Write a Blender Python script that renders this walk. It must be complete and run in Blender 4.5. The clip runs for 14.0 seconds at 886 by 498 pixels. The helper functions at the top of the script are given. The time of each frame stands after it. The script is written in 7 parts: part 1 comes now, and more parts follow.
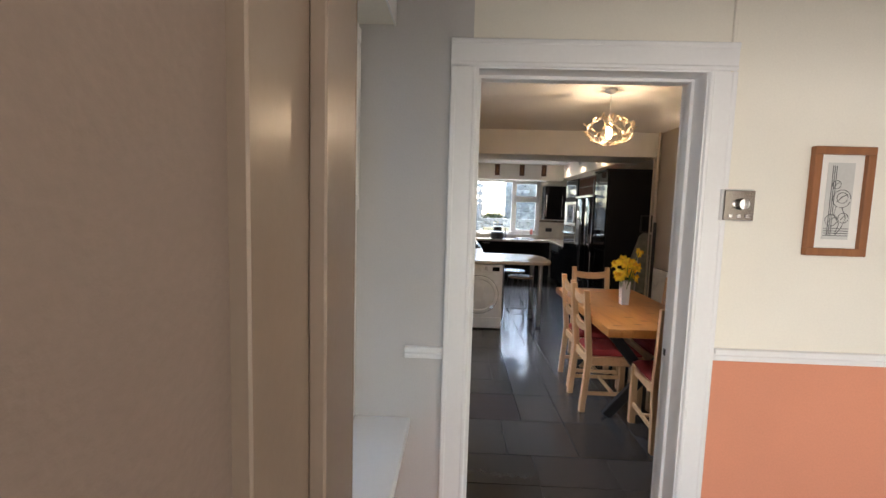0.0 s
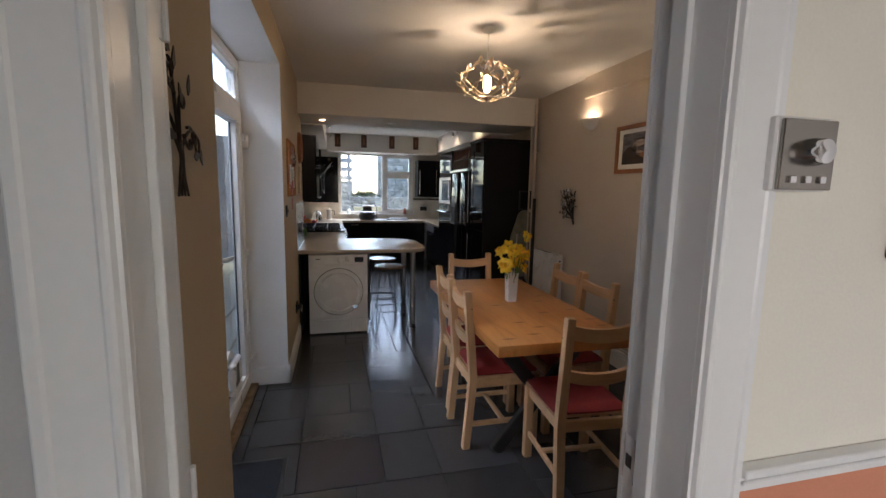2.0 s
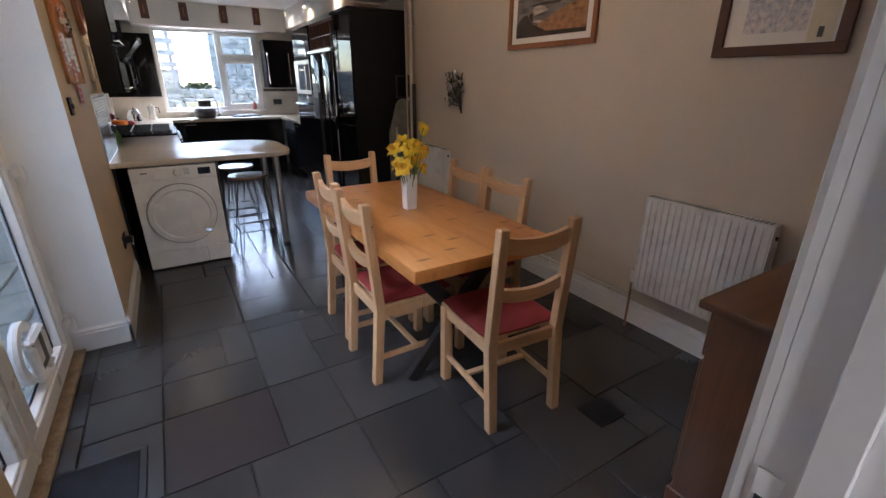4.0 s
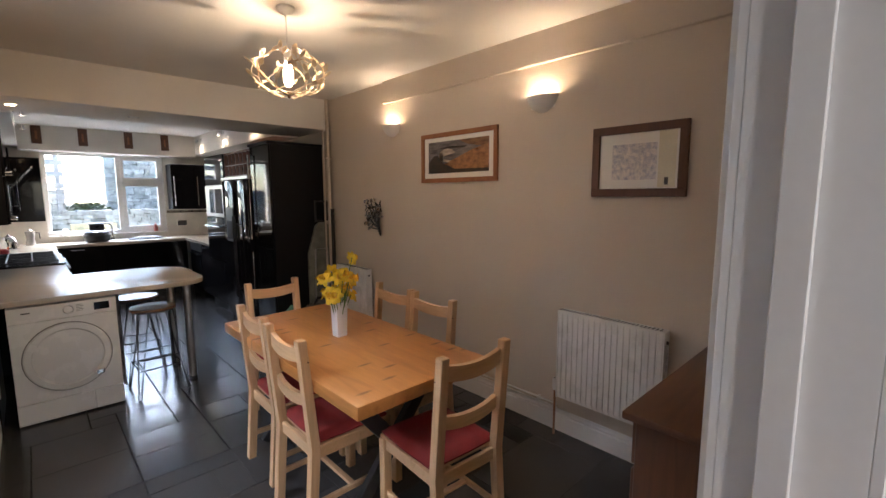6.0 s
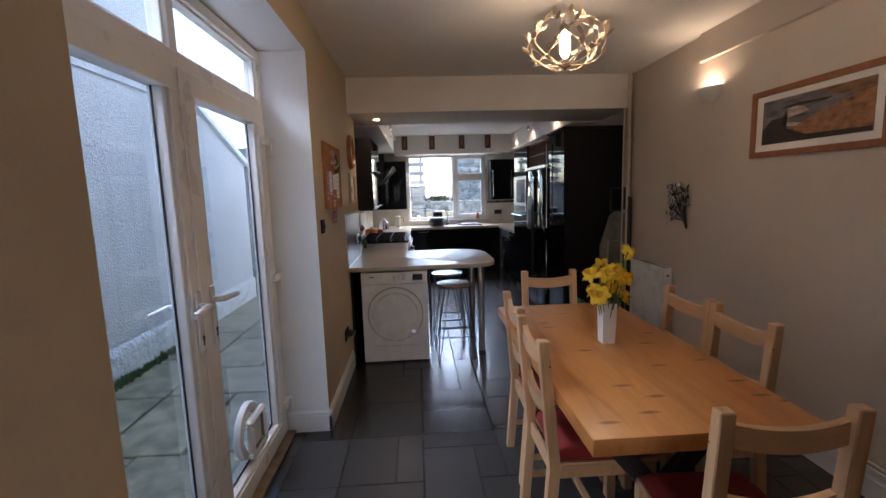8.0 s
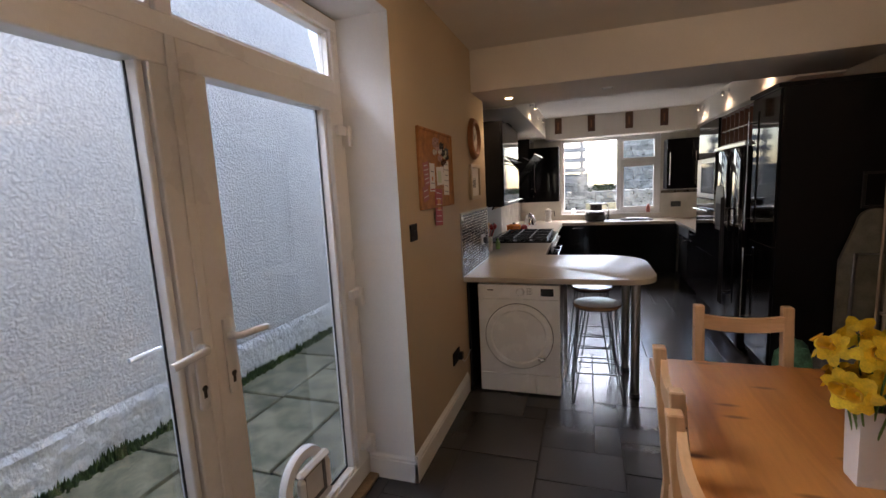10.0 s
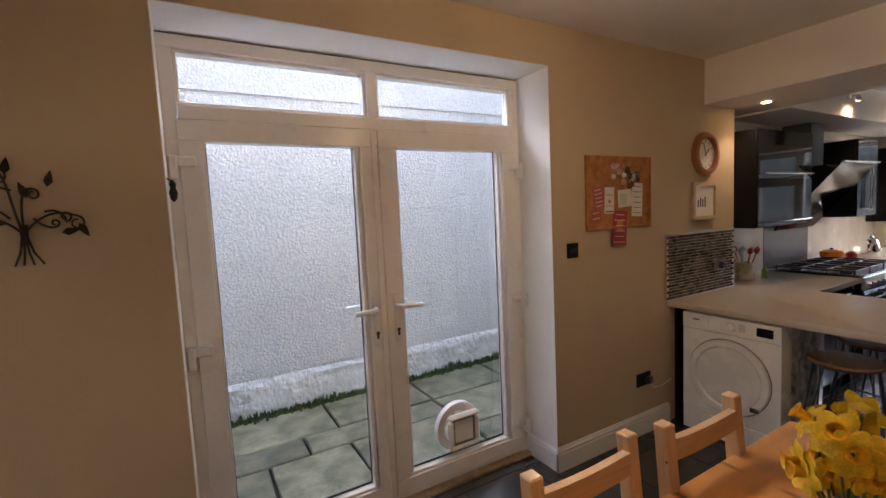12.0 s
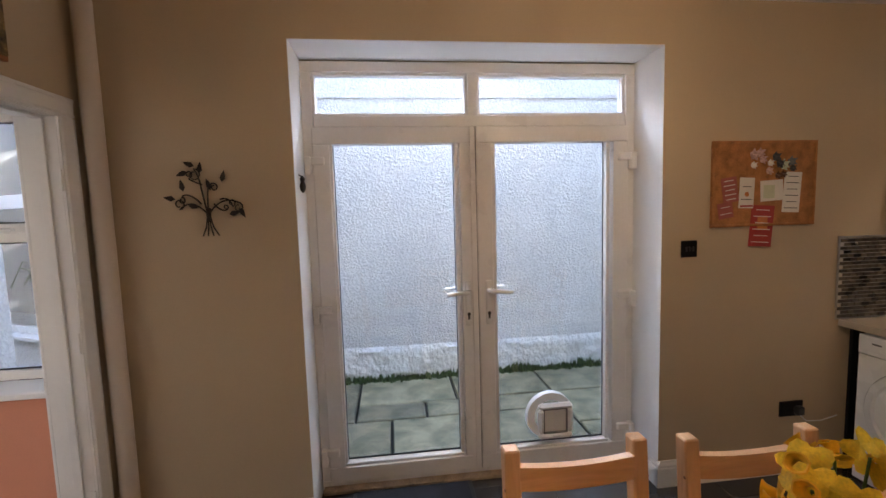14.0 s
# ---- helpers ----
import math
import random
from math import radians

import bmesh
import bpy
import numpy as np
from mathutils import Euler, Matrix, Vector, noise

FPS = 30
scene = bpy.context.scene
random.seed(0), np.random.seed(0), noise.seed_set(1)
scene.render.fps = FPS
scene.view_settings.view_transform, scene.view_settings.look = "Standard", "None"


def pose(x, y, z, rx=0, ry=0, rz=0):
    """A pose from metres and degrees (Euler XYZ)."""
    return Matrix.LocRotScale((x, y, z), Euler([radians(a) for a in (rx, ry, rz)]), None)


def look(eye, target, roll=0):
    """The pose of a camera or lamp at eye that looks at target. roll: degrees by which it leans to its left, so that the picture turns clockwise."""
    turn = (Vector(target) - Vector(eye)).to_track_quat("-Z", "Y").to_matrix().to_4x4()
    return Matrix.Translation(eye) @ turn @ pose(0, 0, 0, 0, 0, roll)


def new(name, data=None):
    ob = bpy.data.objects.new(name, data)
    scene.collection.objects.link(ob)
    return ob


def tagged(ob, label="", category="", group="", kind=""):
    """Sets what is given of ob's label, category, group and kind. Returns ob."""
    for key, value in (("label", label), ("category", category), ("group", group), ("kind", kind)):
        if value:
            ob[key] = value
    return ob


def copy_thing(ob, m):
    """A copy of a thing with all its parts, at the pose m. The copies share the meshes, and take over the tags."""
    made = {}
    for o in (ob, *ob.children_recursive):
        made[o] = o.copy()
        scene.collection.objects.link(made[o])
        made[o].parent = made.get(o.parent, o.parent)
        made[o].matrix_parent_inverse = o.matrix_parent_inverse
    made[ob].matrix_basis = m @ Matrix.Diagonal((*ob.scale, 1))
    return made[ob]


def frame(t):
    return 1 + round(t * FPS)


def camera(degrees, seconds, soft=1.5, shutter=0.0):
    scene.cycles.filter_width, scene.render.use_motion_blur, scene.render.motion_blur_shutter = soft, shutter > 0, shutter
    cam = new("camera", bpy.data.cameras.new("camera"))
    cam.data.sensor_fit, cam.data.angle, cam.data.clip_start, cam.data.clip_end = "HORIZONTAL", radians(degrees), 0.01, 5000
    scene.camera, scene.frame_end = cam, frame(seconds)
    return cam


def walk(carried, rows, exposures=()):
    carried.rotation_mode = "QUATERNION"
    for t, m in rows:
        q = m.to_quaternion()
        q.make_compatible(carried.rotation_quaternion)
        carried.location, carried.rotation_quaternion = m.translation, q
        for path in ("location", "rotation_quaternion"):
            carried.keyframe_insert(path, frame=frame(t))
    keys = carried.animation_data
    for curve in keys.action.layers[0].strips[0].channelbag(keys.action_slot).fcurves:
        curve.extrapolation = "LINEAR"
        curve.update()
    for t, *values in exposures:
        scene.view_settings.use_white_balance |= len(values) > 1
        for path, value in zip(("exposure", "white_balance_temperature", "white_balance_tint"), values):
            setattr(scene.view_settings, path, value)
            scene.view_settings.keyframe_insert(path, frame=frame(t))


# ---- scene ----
cam = camera(90.8, 14.0)
PATH = [
    (0, (0.236, 0.192, 1.553), (0.173, 2.182, 1.368), 1.7),
    (0.5, (0.339, 0.469, 1.576), (0.609, 2.443, 1.393), 1.8),
    (1, (0.438, 0.704, 1.566), (0.866, 2.647, 1.359), 1.0),
    (1.5, (0.508, 0.94, 1.559), (0.928, 2.882, 1.332), 0.8),
    (2, (0.511, 1.198, 1.532), (0.99, 3.122, 1.264), 1.1),
    (2.5, (0.487, 1.432, 1.533), (1.269, 3.237, 1.173), 1.4),
    (3, (0.554, 1.638, 1.474), (1.399, 3.331, 0.825), 1.2),
    (3.2, (0.596, 1.72, 1.469), (1.435, 3.385, 0.746), 1.2),
    (5.3, (0.45, 1.749, 1.523), (1.761, 3.173, 1.019), -0.1),
    (5.5, (0.441, 1.741, 1.565), (1.778, 3.175, 1.17), -0.4),
    (6, (0.418, 1.733, 1.599), (1.781, 3.176, 1.353), -0.2),
    (6.5, (0.419, 1.738, 1.602), (1.756, 3.207, 1.37), -0.1),
    (7, (0.525, 1.794, 1.578), (1.458, 3.549, 1.353), -1.4),
    (7.5, (0.695, 1.829, 1.552), (1.058, 3.782, 1.323), -1.9),
    (7.7, (0.734, 1.846, 1.546), (0.979, 3.816, 1.304), -1.9),
    (9.8, (0.924, 2.623, 1.612), (0.393, 4.525, 1.29), -2.3),
    (10, (1.023, 2.68, 1.578), (0.397, 4.559, 1.297), -2.9),
    (10.5, (1.187, 2.844, 1.639), (0.306, 4.62, 1.377), -1.8),
    (11, (1.506, 2.895, 1.62), (0.02, 4.529, 1.392), -3.6),
    (11.5, (1.816, 2.882, 1.606), (-0.1, 4.276, 1.385), -3.6),
    (12, (2.029, 2.855, 1.614), (0.301, 3.847, 1.445), -2.7),
    (12.5, (2.178, 2.839, 1.622), (0.334, 3.596, 1.461), -2.6),
    (13, (2.254, 2.97, 1.623), (0.289, 3.312, 1.482), -2.5),
    (13.5, (2.302, 3.094, 1.614), (0.308, 3.115, 1.461), -2.8),
    (14, (2.32, 3.233, 1.601), (0.342, 3.471, 1.417), -1.7),
]
EXPOSURE = [(0.0, 3.35, 6400, 16), (0.6, 2.8, 5950, 18), (1.2, 2.6, 6300, 20), (2.0, 2.65, 6100, 17), (2.5, 2.95, 5800, 17), (3.2, 3.2, 5700, 18), (5.5, 3.5, 6150, 18), (6.5, 3.4, 6100, 17), (7.0, 3.2, 6000, 18), (7.7, 2.9, 5900, 20),
            (10.0, 2.8, 6800, 24), (11.0, 2.9, 7100, 25), (11.5, 2.95, 7100, 25), (12.5, 3.38, 6700, 23), (14.0, 3.42, 6350, 21)]
walk(cam, [(t, look(eye, target, roll)) for t, eye, target, roll in PATH], EXPOSURE)

# ---- world, sun and large lights ----
world = bpy.data.worlds.new("sky")
world.use_nodes = True
scene.world = world
sky = world.node_tree.nodes.new("ShaderNodeTexSky")
sky.sky_type, sky.sun_disc = "NISHITA", False
sky.sun_elevation, sky.sun_rotation = radians(22.7), radians(65)
back = world.node_tree.nodes["Background"]
back.inputs["Strength"].default_value = 0.15
world.node_tree.links.new(sky.outputs["Color"], back.inputs["Color"])

sun_lamp = bpy.data.lights.new("sun", "SUN")
sun_lamp.energy, sun_lamp.angle, sun_lamp.color = 2.0, radians(0.6), (1.0, 0.94, 0.85)
sun = new("sun", sun_lamp)
sun.matrix_world = look((26, 12, 12), (0, 0, 0))


def area_lamp(name, eye, target, wide, high, power, colour):
    data = bpy.data.lights.new(name, "AREA")
    data.shape, data.size, data.size_y, data.energy, data.color = "RECTANGLE", wide, high, power, colour
    ob = new(name, data)
    ob.matrix_world = look(eye, target)
    return ob


def bulb_lamp(name, place, power, colour, radius=0.03):
    data = bpy.data.lights.new(name, "POINT")
    data.energy, data.color, data.shadow_soft_size = power, colour, radius
    ob = new(name, data)
    ob.location = place
    return ob


def spot_lamp(name, eye, target, power, colour, wide=80):
    data = bpy.data.lights.new(name, "SPOT")
    data.energy, data.color, data.spot_size, data.spot_blend, data.shadow_soft_size = power, colour, radians(wide), 0.5, 0.02
    ob = new(name, data)
    ob.matrix_world = look(eye, target)
    return ob


DAY, WARM = (0.80, 0.90, 1.0), (1.0, 0.77, 0.53)
# Two lamps added at unseen windows in the room behind, to light the lobby.
area_lamp("back_room_fill", (1.25, -2.95, 1.5), (1.3, 1.0, 1.3), 1.3, 1.2, 0.5, (1.0, 0.95, 0.86))
area_lamp("passage_fill", (0.08, -0.95, 1.5), (2.0, -0.95, 1.45), 0.9, 1.2, 9, (1.0, 0.96, 0.89))
# Lamps added outside, above the view, to strengthen the sky's light indoors.
area_lamp("garden_door_sky_fill", (-1.70, 3.75, 3.85), (2.93, 3.75, 0.6), 2.0, 0.8, 7, DAY).data.spread = radians(75)
area_lamp("kitchen_window_sky_fill", (1.4, 12.3, 3.25), (1.4, 9.0, 1.2), 2.6, 1.3, 48, DAY)
bulb_lamp("pendant_bulb", (1.555, 4.21, 2.29), 1.05, WARM, 0.012)
for sy in (5.06, 3.43):
    bulb_lamp("sconce_bulb", (2.87, sy, 2.212), 0.44, WARM, 0.025)
SPOTS = ((0.385, 6.60, 2.312), (0.41, 8.1, 2.45), (0.41, 9.1, 2.42), (2.57, 9.87, 2.49), (2.57, 8.73, 2.49), (2.57, 7.55, 2.49))
spot_lamp("soffit_spot", (0.385, 6.60, 2.300), (0.385, 6.55, 0), 1.6, WARM, 110)
for sx, sy, sz in SPOTS[1:]:
    side = 1 if sx < 1 else -1
    spot_lamp("track_spot", (sx + side * 0.06, sy, sz - 0.03), (sx - side * 0.05, sy, sz - 0.5), 0.5, WARM, 130)

# ---- materials ----
def material(name, colour, rough=0.6, metal=0.0, vary=0.08, scale=6.0, fine=90.0, bump=0.05, bump_scale=None, stretch=(1, 1, 1),
             second=None, coat=0.0, per_object=0.0, per_island=0.0, spec=0.5, rough_vary=0.08, bump_dist=0.004, in_place=False):
    """A surface with two scales of noise in its colour, uneven gloss and fine relief."""
    m = bpy.data.materials.new(name)
    m.use_nodes = True
    nt = m.node_tree
    n, l = nt.nodes, nt.links
    p = n["Principled BSDF"]
    p.inputs["Metallic"].default_value = metal
    p.inputs["Specular IOR Level"].default_value = spec
    p.inputs["Coat Weight"].default_value = coat
    p.inputs["Coat Roughness"].default_value = 0.08
    co = n.new("ShaderNodeTexCoord")
    mp = n.new("ShaderNodeMapping")
    mp.inputs["Scale"].default_value = stretch
    if in_place:
        l.new(n.new("ShaderNodeNewGeometry").outputs["Position"], mp.inputs["Vector"])
    else:
        l.new(co.outputs["Object"], mp.inputs["Vector"])
    big = n.new("ShaderNodeTexNoise")
    big.inputs["Scale"].default_value, big.inputs["Detail"].default_value = scale, 6
    small = n.new("ShaderNodeTexNoise")
    small.inputs["Scale"].default_value, small.inputs["Detail"].default_value = fine, 3
    for t in (big, small):
        l.new(mp.outputs["Vector"], t.inputs["Vector"])
    mix = n.new("ShaderNodeMix")
    mix.data_type = "RGBA"
    dark = second or [c * (1 - 2.2 * vary) for c in colour]
    light = [min(1, c * (1 + vary)) for c in colour]
    mix.inputs["A"].default_value, mix.inputs["B"].default_value = (*dark, 1), (*light, 1)
    ramp = n.new("ShaderNodeMapRange")
    ramp.inputs["From Min"].default_value, ramp.inputs["From Max"].default_value = 0.3, 0.62
    l.new(big.outputs["Fac"], ramp.inputs["Value"])
    l.new(ramp.outputs["Result"], mix.inputs["Factor"])
    hsv = n.new("ShaderNodeHueSaturation")
    l.new(mix.outputs["Result"], hsv.inputs["Color"])
    val = n.new("ShaderNodeMapRange")
    val.inputs["From Min"].default_value, val.inputs["From Max"].default_value = 0.3, 0.7
    val.inputs["To Min"].default_value, val.inputs["To Max"].default_value = 1 - vary, 1 + vary
    l.new(small.outputs["Fac"], val.inputs["Value"])
    last = val.outputs["Result"]
    for amount, node, socket in ((per_object, "ShaderNodeObjectInfo", "Random"), (per_island, "ShaderNodeNewGeometry", "Random Per Island")):
        if amount:
            r = n.new(node)
            k = n.new("ShaderNodeMapRange")
            k.inputs["To Min"].default_value, k.inputs["To Max"].default_value = 1 - amount, 1 + amount
            l.new(r.outputs[socket], k.inputs["Value"])
            mul = n.new("ShaderNodeMath")
            mul.operation = "MULTIPLY"
            l.new(last, mul.inputs[0])
            l.new(k.outputs["Result"], mul.inputs[1])
            last = mul.outputs["Value"]
    l.new(last, hsv.inputs["Value"])
    l.new(hsv.outputs["Color"], p.inputs["Base Color"])
    rr = n.new("ShaderNodeMapRange")
    rr.inputs["From Min"].default_value, rr.inputs["From Max"].default_value = 0.3, 0.7
    rr.inputs["To Min"].default_value, rr.inputs["To Max"].default_value = max(0.02, rough - rough_vary), min(1, rough + rough_vary)
    l.new(big.outputs["Fac"], rr.inputs["Value"])
    l.new(rr.outputs["Result"], p.inputs["Roughness"])
    if bump:
        b = n.new("ShaderNodeBump")
        b.inputs["Strength"].default_value, b.inputs["Distance"].default_value = bump, bump_dist
        src = small
        if bump_scale:
            src = n.new("ShaderNodeTexNoise")
            src.inputs["Scale"].default_value, src.inputs["Detail"].default_value = bump_scale, 4
            l.new(mp.outputs["Vector"], src.inputs["Vector"])
        l.new(src.outputs["Fac"], b.inputs["Height"])
        l.new(b.outputs["Normal"], p.inputs["Normal"])
    return m


def roughcast(name, colour, hollow_shade):
    """Painted pebbledash: rounded lumps of a few sizes, the hollows between them darkened in colour as shade."""
    m = bpy.data.materials.new(name)
    m.use_nodes = True
    n, l = m.node_tree.nodes, m.node_tree.links
    p = n["Principled BSDF"]
    p.inputs["Roughness"].default_value = 0.85
    co = n.new("ShaderNodeTexCoord")
    warp = n.new("ShaderNodeTexNoise")
    warp.inputs["Scale"].default_value, warp.inputs["Detail"].default_value = 9, 2
    l.new(co.outputs["Object"], warp.inputs["Vector"])
    bend = n.new("ShaderNodeMix")
    bend.data_type, bend.blend_type = "RGBA", "LINEAR_LIGHT"
    bend.inputs["Factor"].default_value = 0.035
    l.new(co.outputs["Object"], bend.inputs["A"])
    l.new(warp.outputs["Color"], bend.inputs["B"])
    lump = n.new("ShaderNodeTexVoronoi")
    lump.feature = "SMOOTH_F1"
    lump.inputs["Scale"].default_value, lump.inputs["Smoothness"].default_value = 44, 0.6
    l.new(bend.outputs["Result"], lump.inputs["Vector"])
    grit = n.new("ShaderNodeTexNoise")
    grit.inputs["Scale"].default_value, grit.inputs["Detail"].default_value = 60, 4
    l.new(co.outputs["Object"], grit.inputs["Vector"])
    patch = n.new("ShaderNodeTexNoise")
    patch.inputs["Scale"].default_value, patch.inputs["Detail"].default_value = 1.4, 5
    l.new(co.outputs["Object"], patch.inputs["Vector"])
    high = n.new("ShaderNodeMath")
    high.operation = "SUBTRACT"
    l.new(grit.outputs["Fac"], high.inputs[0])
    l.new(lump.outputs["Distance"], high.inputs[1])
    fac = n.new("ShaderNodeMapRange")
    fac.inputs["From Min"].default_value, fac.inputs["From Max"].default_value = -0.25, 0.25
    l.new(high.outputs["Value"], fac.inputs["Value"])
    # Shade of the hollows is mixed into the paint colour.
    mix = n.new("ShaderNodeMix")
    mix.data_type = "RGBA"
    mix.inputs["A"].default_value, mix.inputs["B"].default_value = (*hollow_shade, 1), (*colour, 1)
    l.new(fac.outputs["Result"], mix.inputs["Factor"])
    tone = n.new("ShaderNodeMapRange")
    tone.inputs["From Min"].default_value, tone.inputs["From Max"].default_value = 0.3, 0.7
    tone.inputs["To Min"].default_value, tone.inputs["To Max"].default_value = 0.93, 1.05
    l.new(patch.outputs["Fac"], tone.inputs["Value"])
    hsv = n.new("ShaderNodeHueSaturation")
    l.new(mix.outputs["Result"], hsv.inputs["Color"])
    l.new(tone.outputs["Result"], hsv.inputs["Value"])
    l.new(hsv.outputs["Color"], p.inputs["Base Color"])
    b = n.new("ShaderNodeBump")
    b.inputs["Strength"].default_value, b.inputs["Distance"].default_value = 1.0, 0.008
    l.new(high.outputs["Value"], b.inputs["Height"])
    l.new(b.outputs["Normal"], p.inputs["Normal"])
    return m


def wood(name, colour, dark, rough=0.4, grain=(1, 14, 14), knots=True, per_object=0.05, coat=0.0, knot_shape=None):
    """Planed wood: stretched grain with rings, and knots where they show. The grain runs along the axis with the smallest scale."""
    m = bpy.data.materials.new(name)
    m.use_nodes = True
    nt = m.node_tree
    n, l = nt.nodes, nt.links
    p = n["Principled BSDF"]
    p.inputs["Coat Weight"].default_value, p.inputs["Coat Roughness"].default_value = coat, 0.25
    co = n.new("ShaderNodeTexCoord")
    oi = n.new("ShaderNodeObjectInfo")
    add = n.new("ShaderNodeVectorMath")
    l.new(co.outputs["Object"], add.inputs[0])
    sc = n.new("ShaderNodeMath")
    sc.operation = "MULTIPLY"
    sc.inputs[1].default_value = 7.0
    l.new(oi.outputs["Random"], sc.inputs[0])
    l.new(sc.outputs["Value"], add.inputs[1])
    mp = n.new("ShaderNodeMapping")
    mp.inputs["Scale"].default_value = grain
    l.new(add.outputs["Vector"], mp.inputs["Vector"])
    ring = n.new("ShaderNodeTexNoise")
    ring.inputs["Scale"].default_value, ring.inputs["Detail"].default_value, ring.inputs["Distortion"].default_value = 1.6, 8, 0.8
    fine = n.new("ShaderNodeTexNoise")
    fine.inputs["Scale"].default_value, fine.inputs["Detail"].default_value = 9, 5
    l.new(mp.outputs["Vector"], ring.inputs["Vector"])
    l.new(mp.outputs["Vector"], fine.inputs["Vector"])
    cr = n.new("ShaderNodeValToRGB")
    e = cr.color_ramp.elements
    mid = [(a + b) / 2 for a, b in zip(colour, dark)]
    e[0].position, e[0].color = 0.28, (*mid, 1)
    e[1].position, e[1].color = 0.52, (*colour, 1)
    extra = cr.color_ramp.elements.new(0.72)
    extra.color = (*[0.75 * a + 0.25 * b for a, b in zip(colour, dark)], 1)
    l.new(ring.outputs["Fac"], cr.inputs["Fac"])
    mul = n.new("ShaderNodeMix")
    mul.data_type, mul.blend_type = "RGBA", "MULTIPLY"
    mul.inputs["Factor"].default_value = 0.5
    k = n.new("ShaderNodeMapRange")
    k.inputs["To Min"].default_value, k.inputs["To Max"].default_value = 0.75, 1.2
    l.new(fine.outputs["Fac"], k.inputs["Value"])
    l.new(cr.outputs["Color"], mul.inputs["A"])
    l.new(k.outputs["Result"], mul.inputs["B"])
    colour_out = mul.outputs["Result"]
    if knots:
        mp2 = n.new("ShaderNodeMapping")
        mp2.inputs["Scale"].default_value = knot_shape or [1.0 if g > 2 else 0.55 for g in grain]
        l.new(add.outputs["Vector"], mp2.inputs["Vector"])
        v = n.new("ShaderNodeTexVoronoi")
        v.inputs["Scale"].default_value = 3.6
        if knot_shape:
            v.voronoi_dimensions = "2D"
        l.new(mp2.outputs["Vector"], v.inputs["Vector"])
        kr = n.new("ShaderNodeMapRange")
        kr.inputs["From Min"].default_value, kr.inputs["From Max"].default_value = 0.03, 0.10
        kr.inputs["To Min"].default_value, kr.inputs["To Max"].default_value = 0.85, 0.0
        l.new(v.outputs["Distance"], kr.inputs["Value"])
        mk = n.new("ShaderNodeMix")
        mk.data_type = "RGBA"
        l.new(kr.outputs["Result"], mk.inputs["Factor"])
        l.new(colour_out, mk.inputs["A"])
        mk.inputs["B"].default_value = (*[c * 0.45 for c in dark], 1)
        colour_out = mk.outputs["Result"]
    hsv = n.new("ShaderNodeHueSaturation")
    vr = n.new("ShaderNodeMapRange")
    vr.inputs["To Min"].default_value, vr.inputs["To Max"].default_value = 1 - per_object, 1 + per_object
    l.new(oi.outputs["Random"], vr.inputs["Value"])
    l.new(vr.outputs["Result"], hsv.inputs["Value"])
    l.new(colour_out, hsv.inputs["Color"])
    l.new(hsv.outputs["Color"], p.inputs["Base Color"])
    p.inputs["Roughness"].default_value = rough
    b = n.new("ShaderNodeBump")
    b.inputs["Strength"].default_value, b.inputs["Distance"].default_value = 0.12, 0.002
    l.new(fine.outputs["Fac"], b.inputs["Height"])
    l.new(b.outputs["Normal"], p.inputs["Normal"])
    return m


def glass(name, tint=(1, 1, 1), rough=0.0):
    m = bpy.data.materials.new(name)
    m.use_nodes = True
    p = m.node_tree.nodes["Principled BSDF"]
    p.inputs["Base Color"].default_value = (*tint, 1)
    p.inputs["Roughness"].default_value, p.inputs["Transmission Weight"].default_value, p.inputs["IOR"].default_value = rough, 1.0, 1.45
    return m


def glow(name, colour, strength):
    m = bpy.data.materials.new(name)
    m.use_nodes = True
    p = m.node_tree.nodes["Principled BSDF"]
    p.inputs["Base Color"].default_value = (*colour, 1)
    p.inputs["Emission Color"].default_value, p.inputs["Emission Strength"].default_value = (*colour, 1), strength
    return m


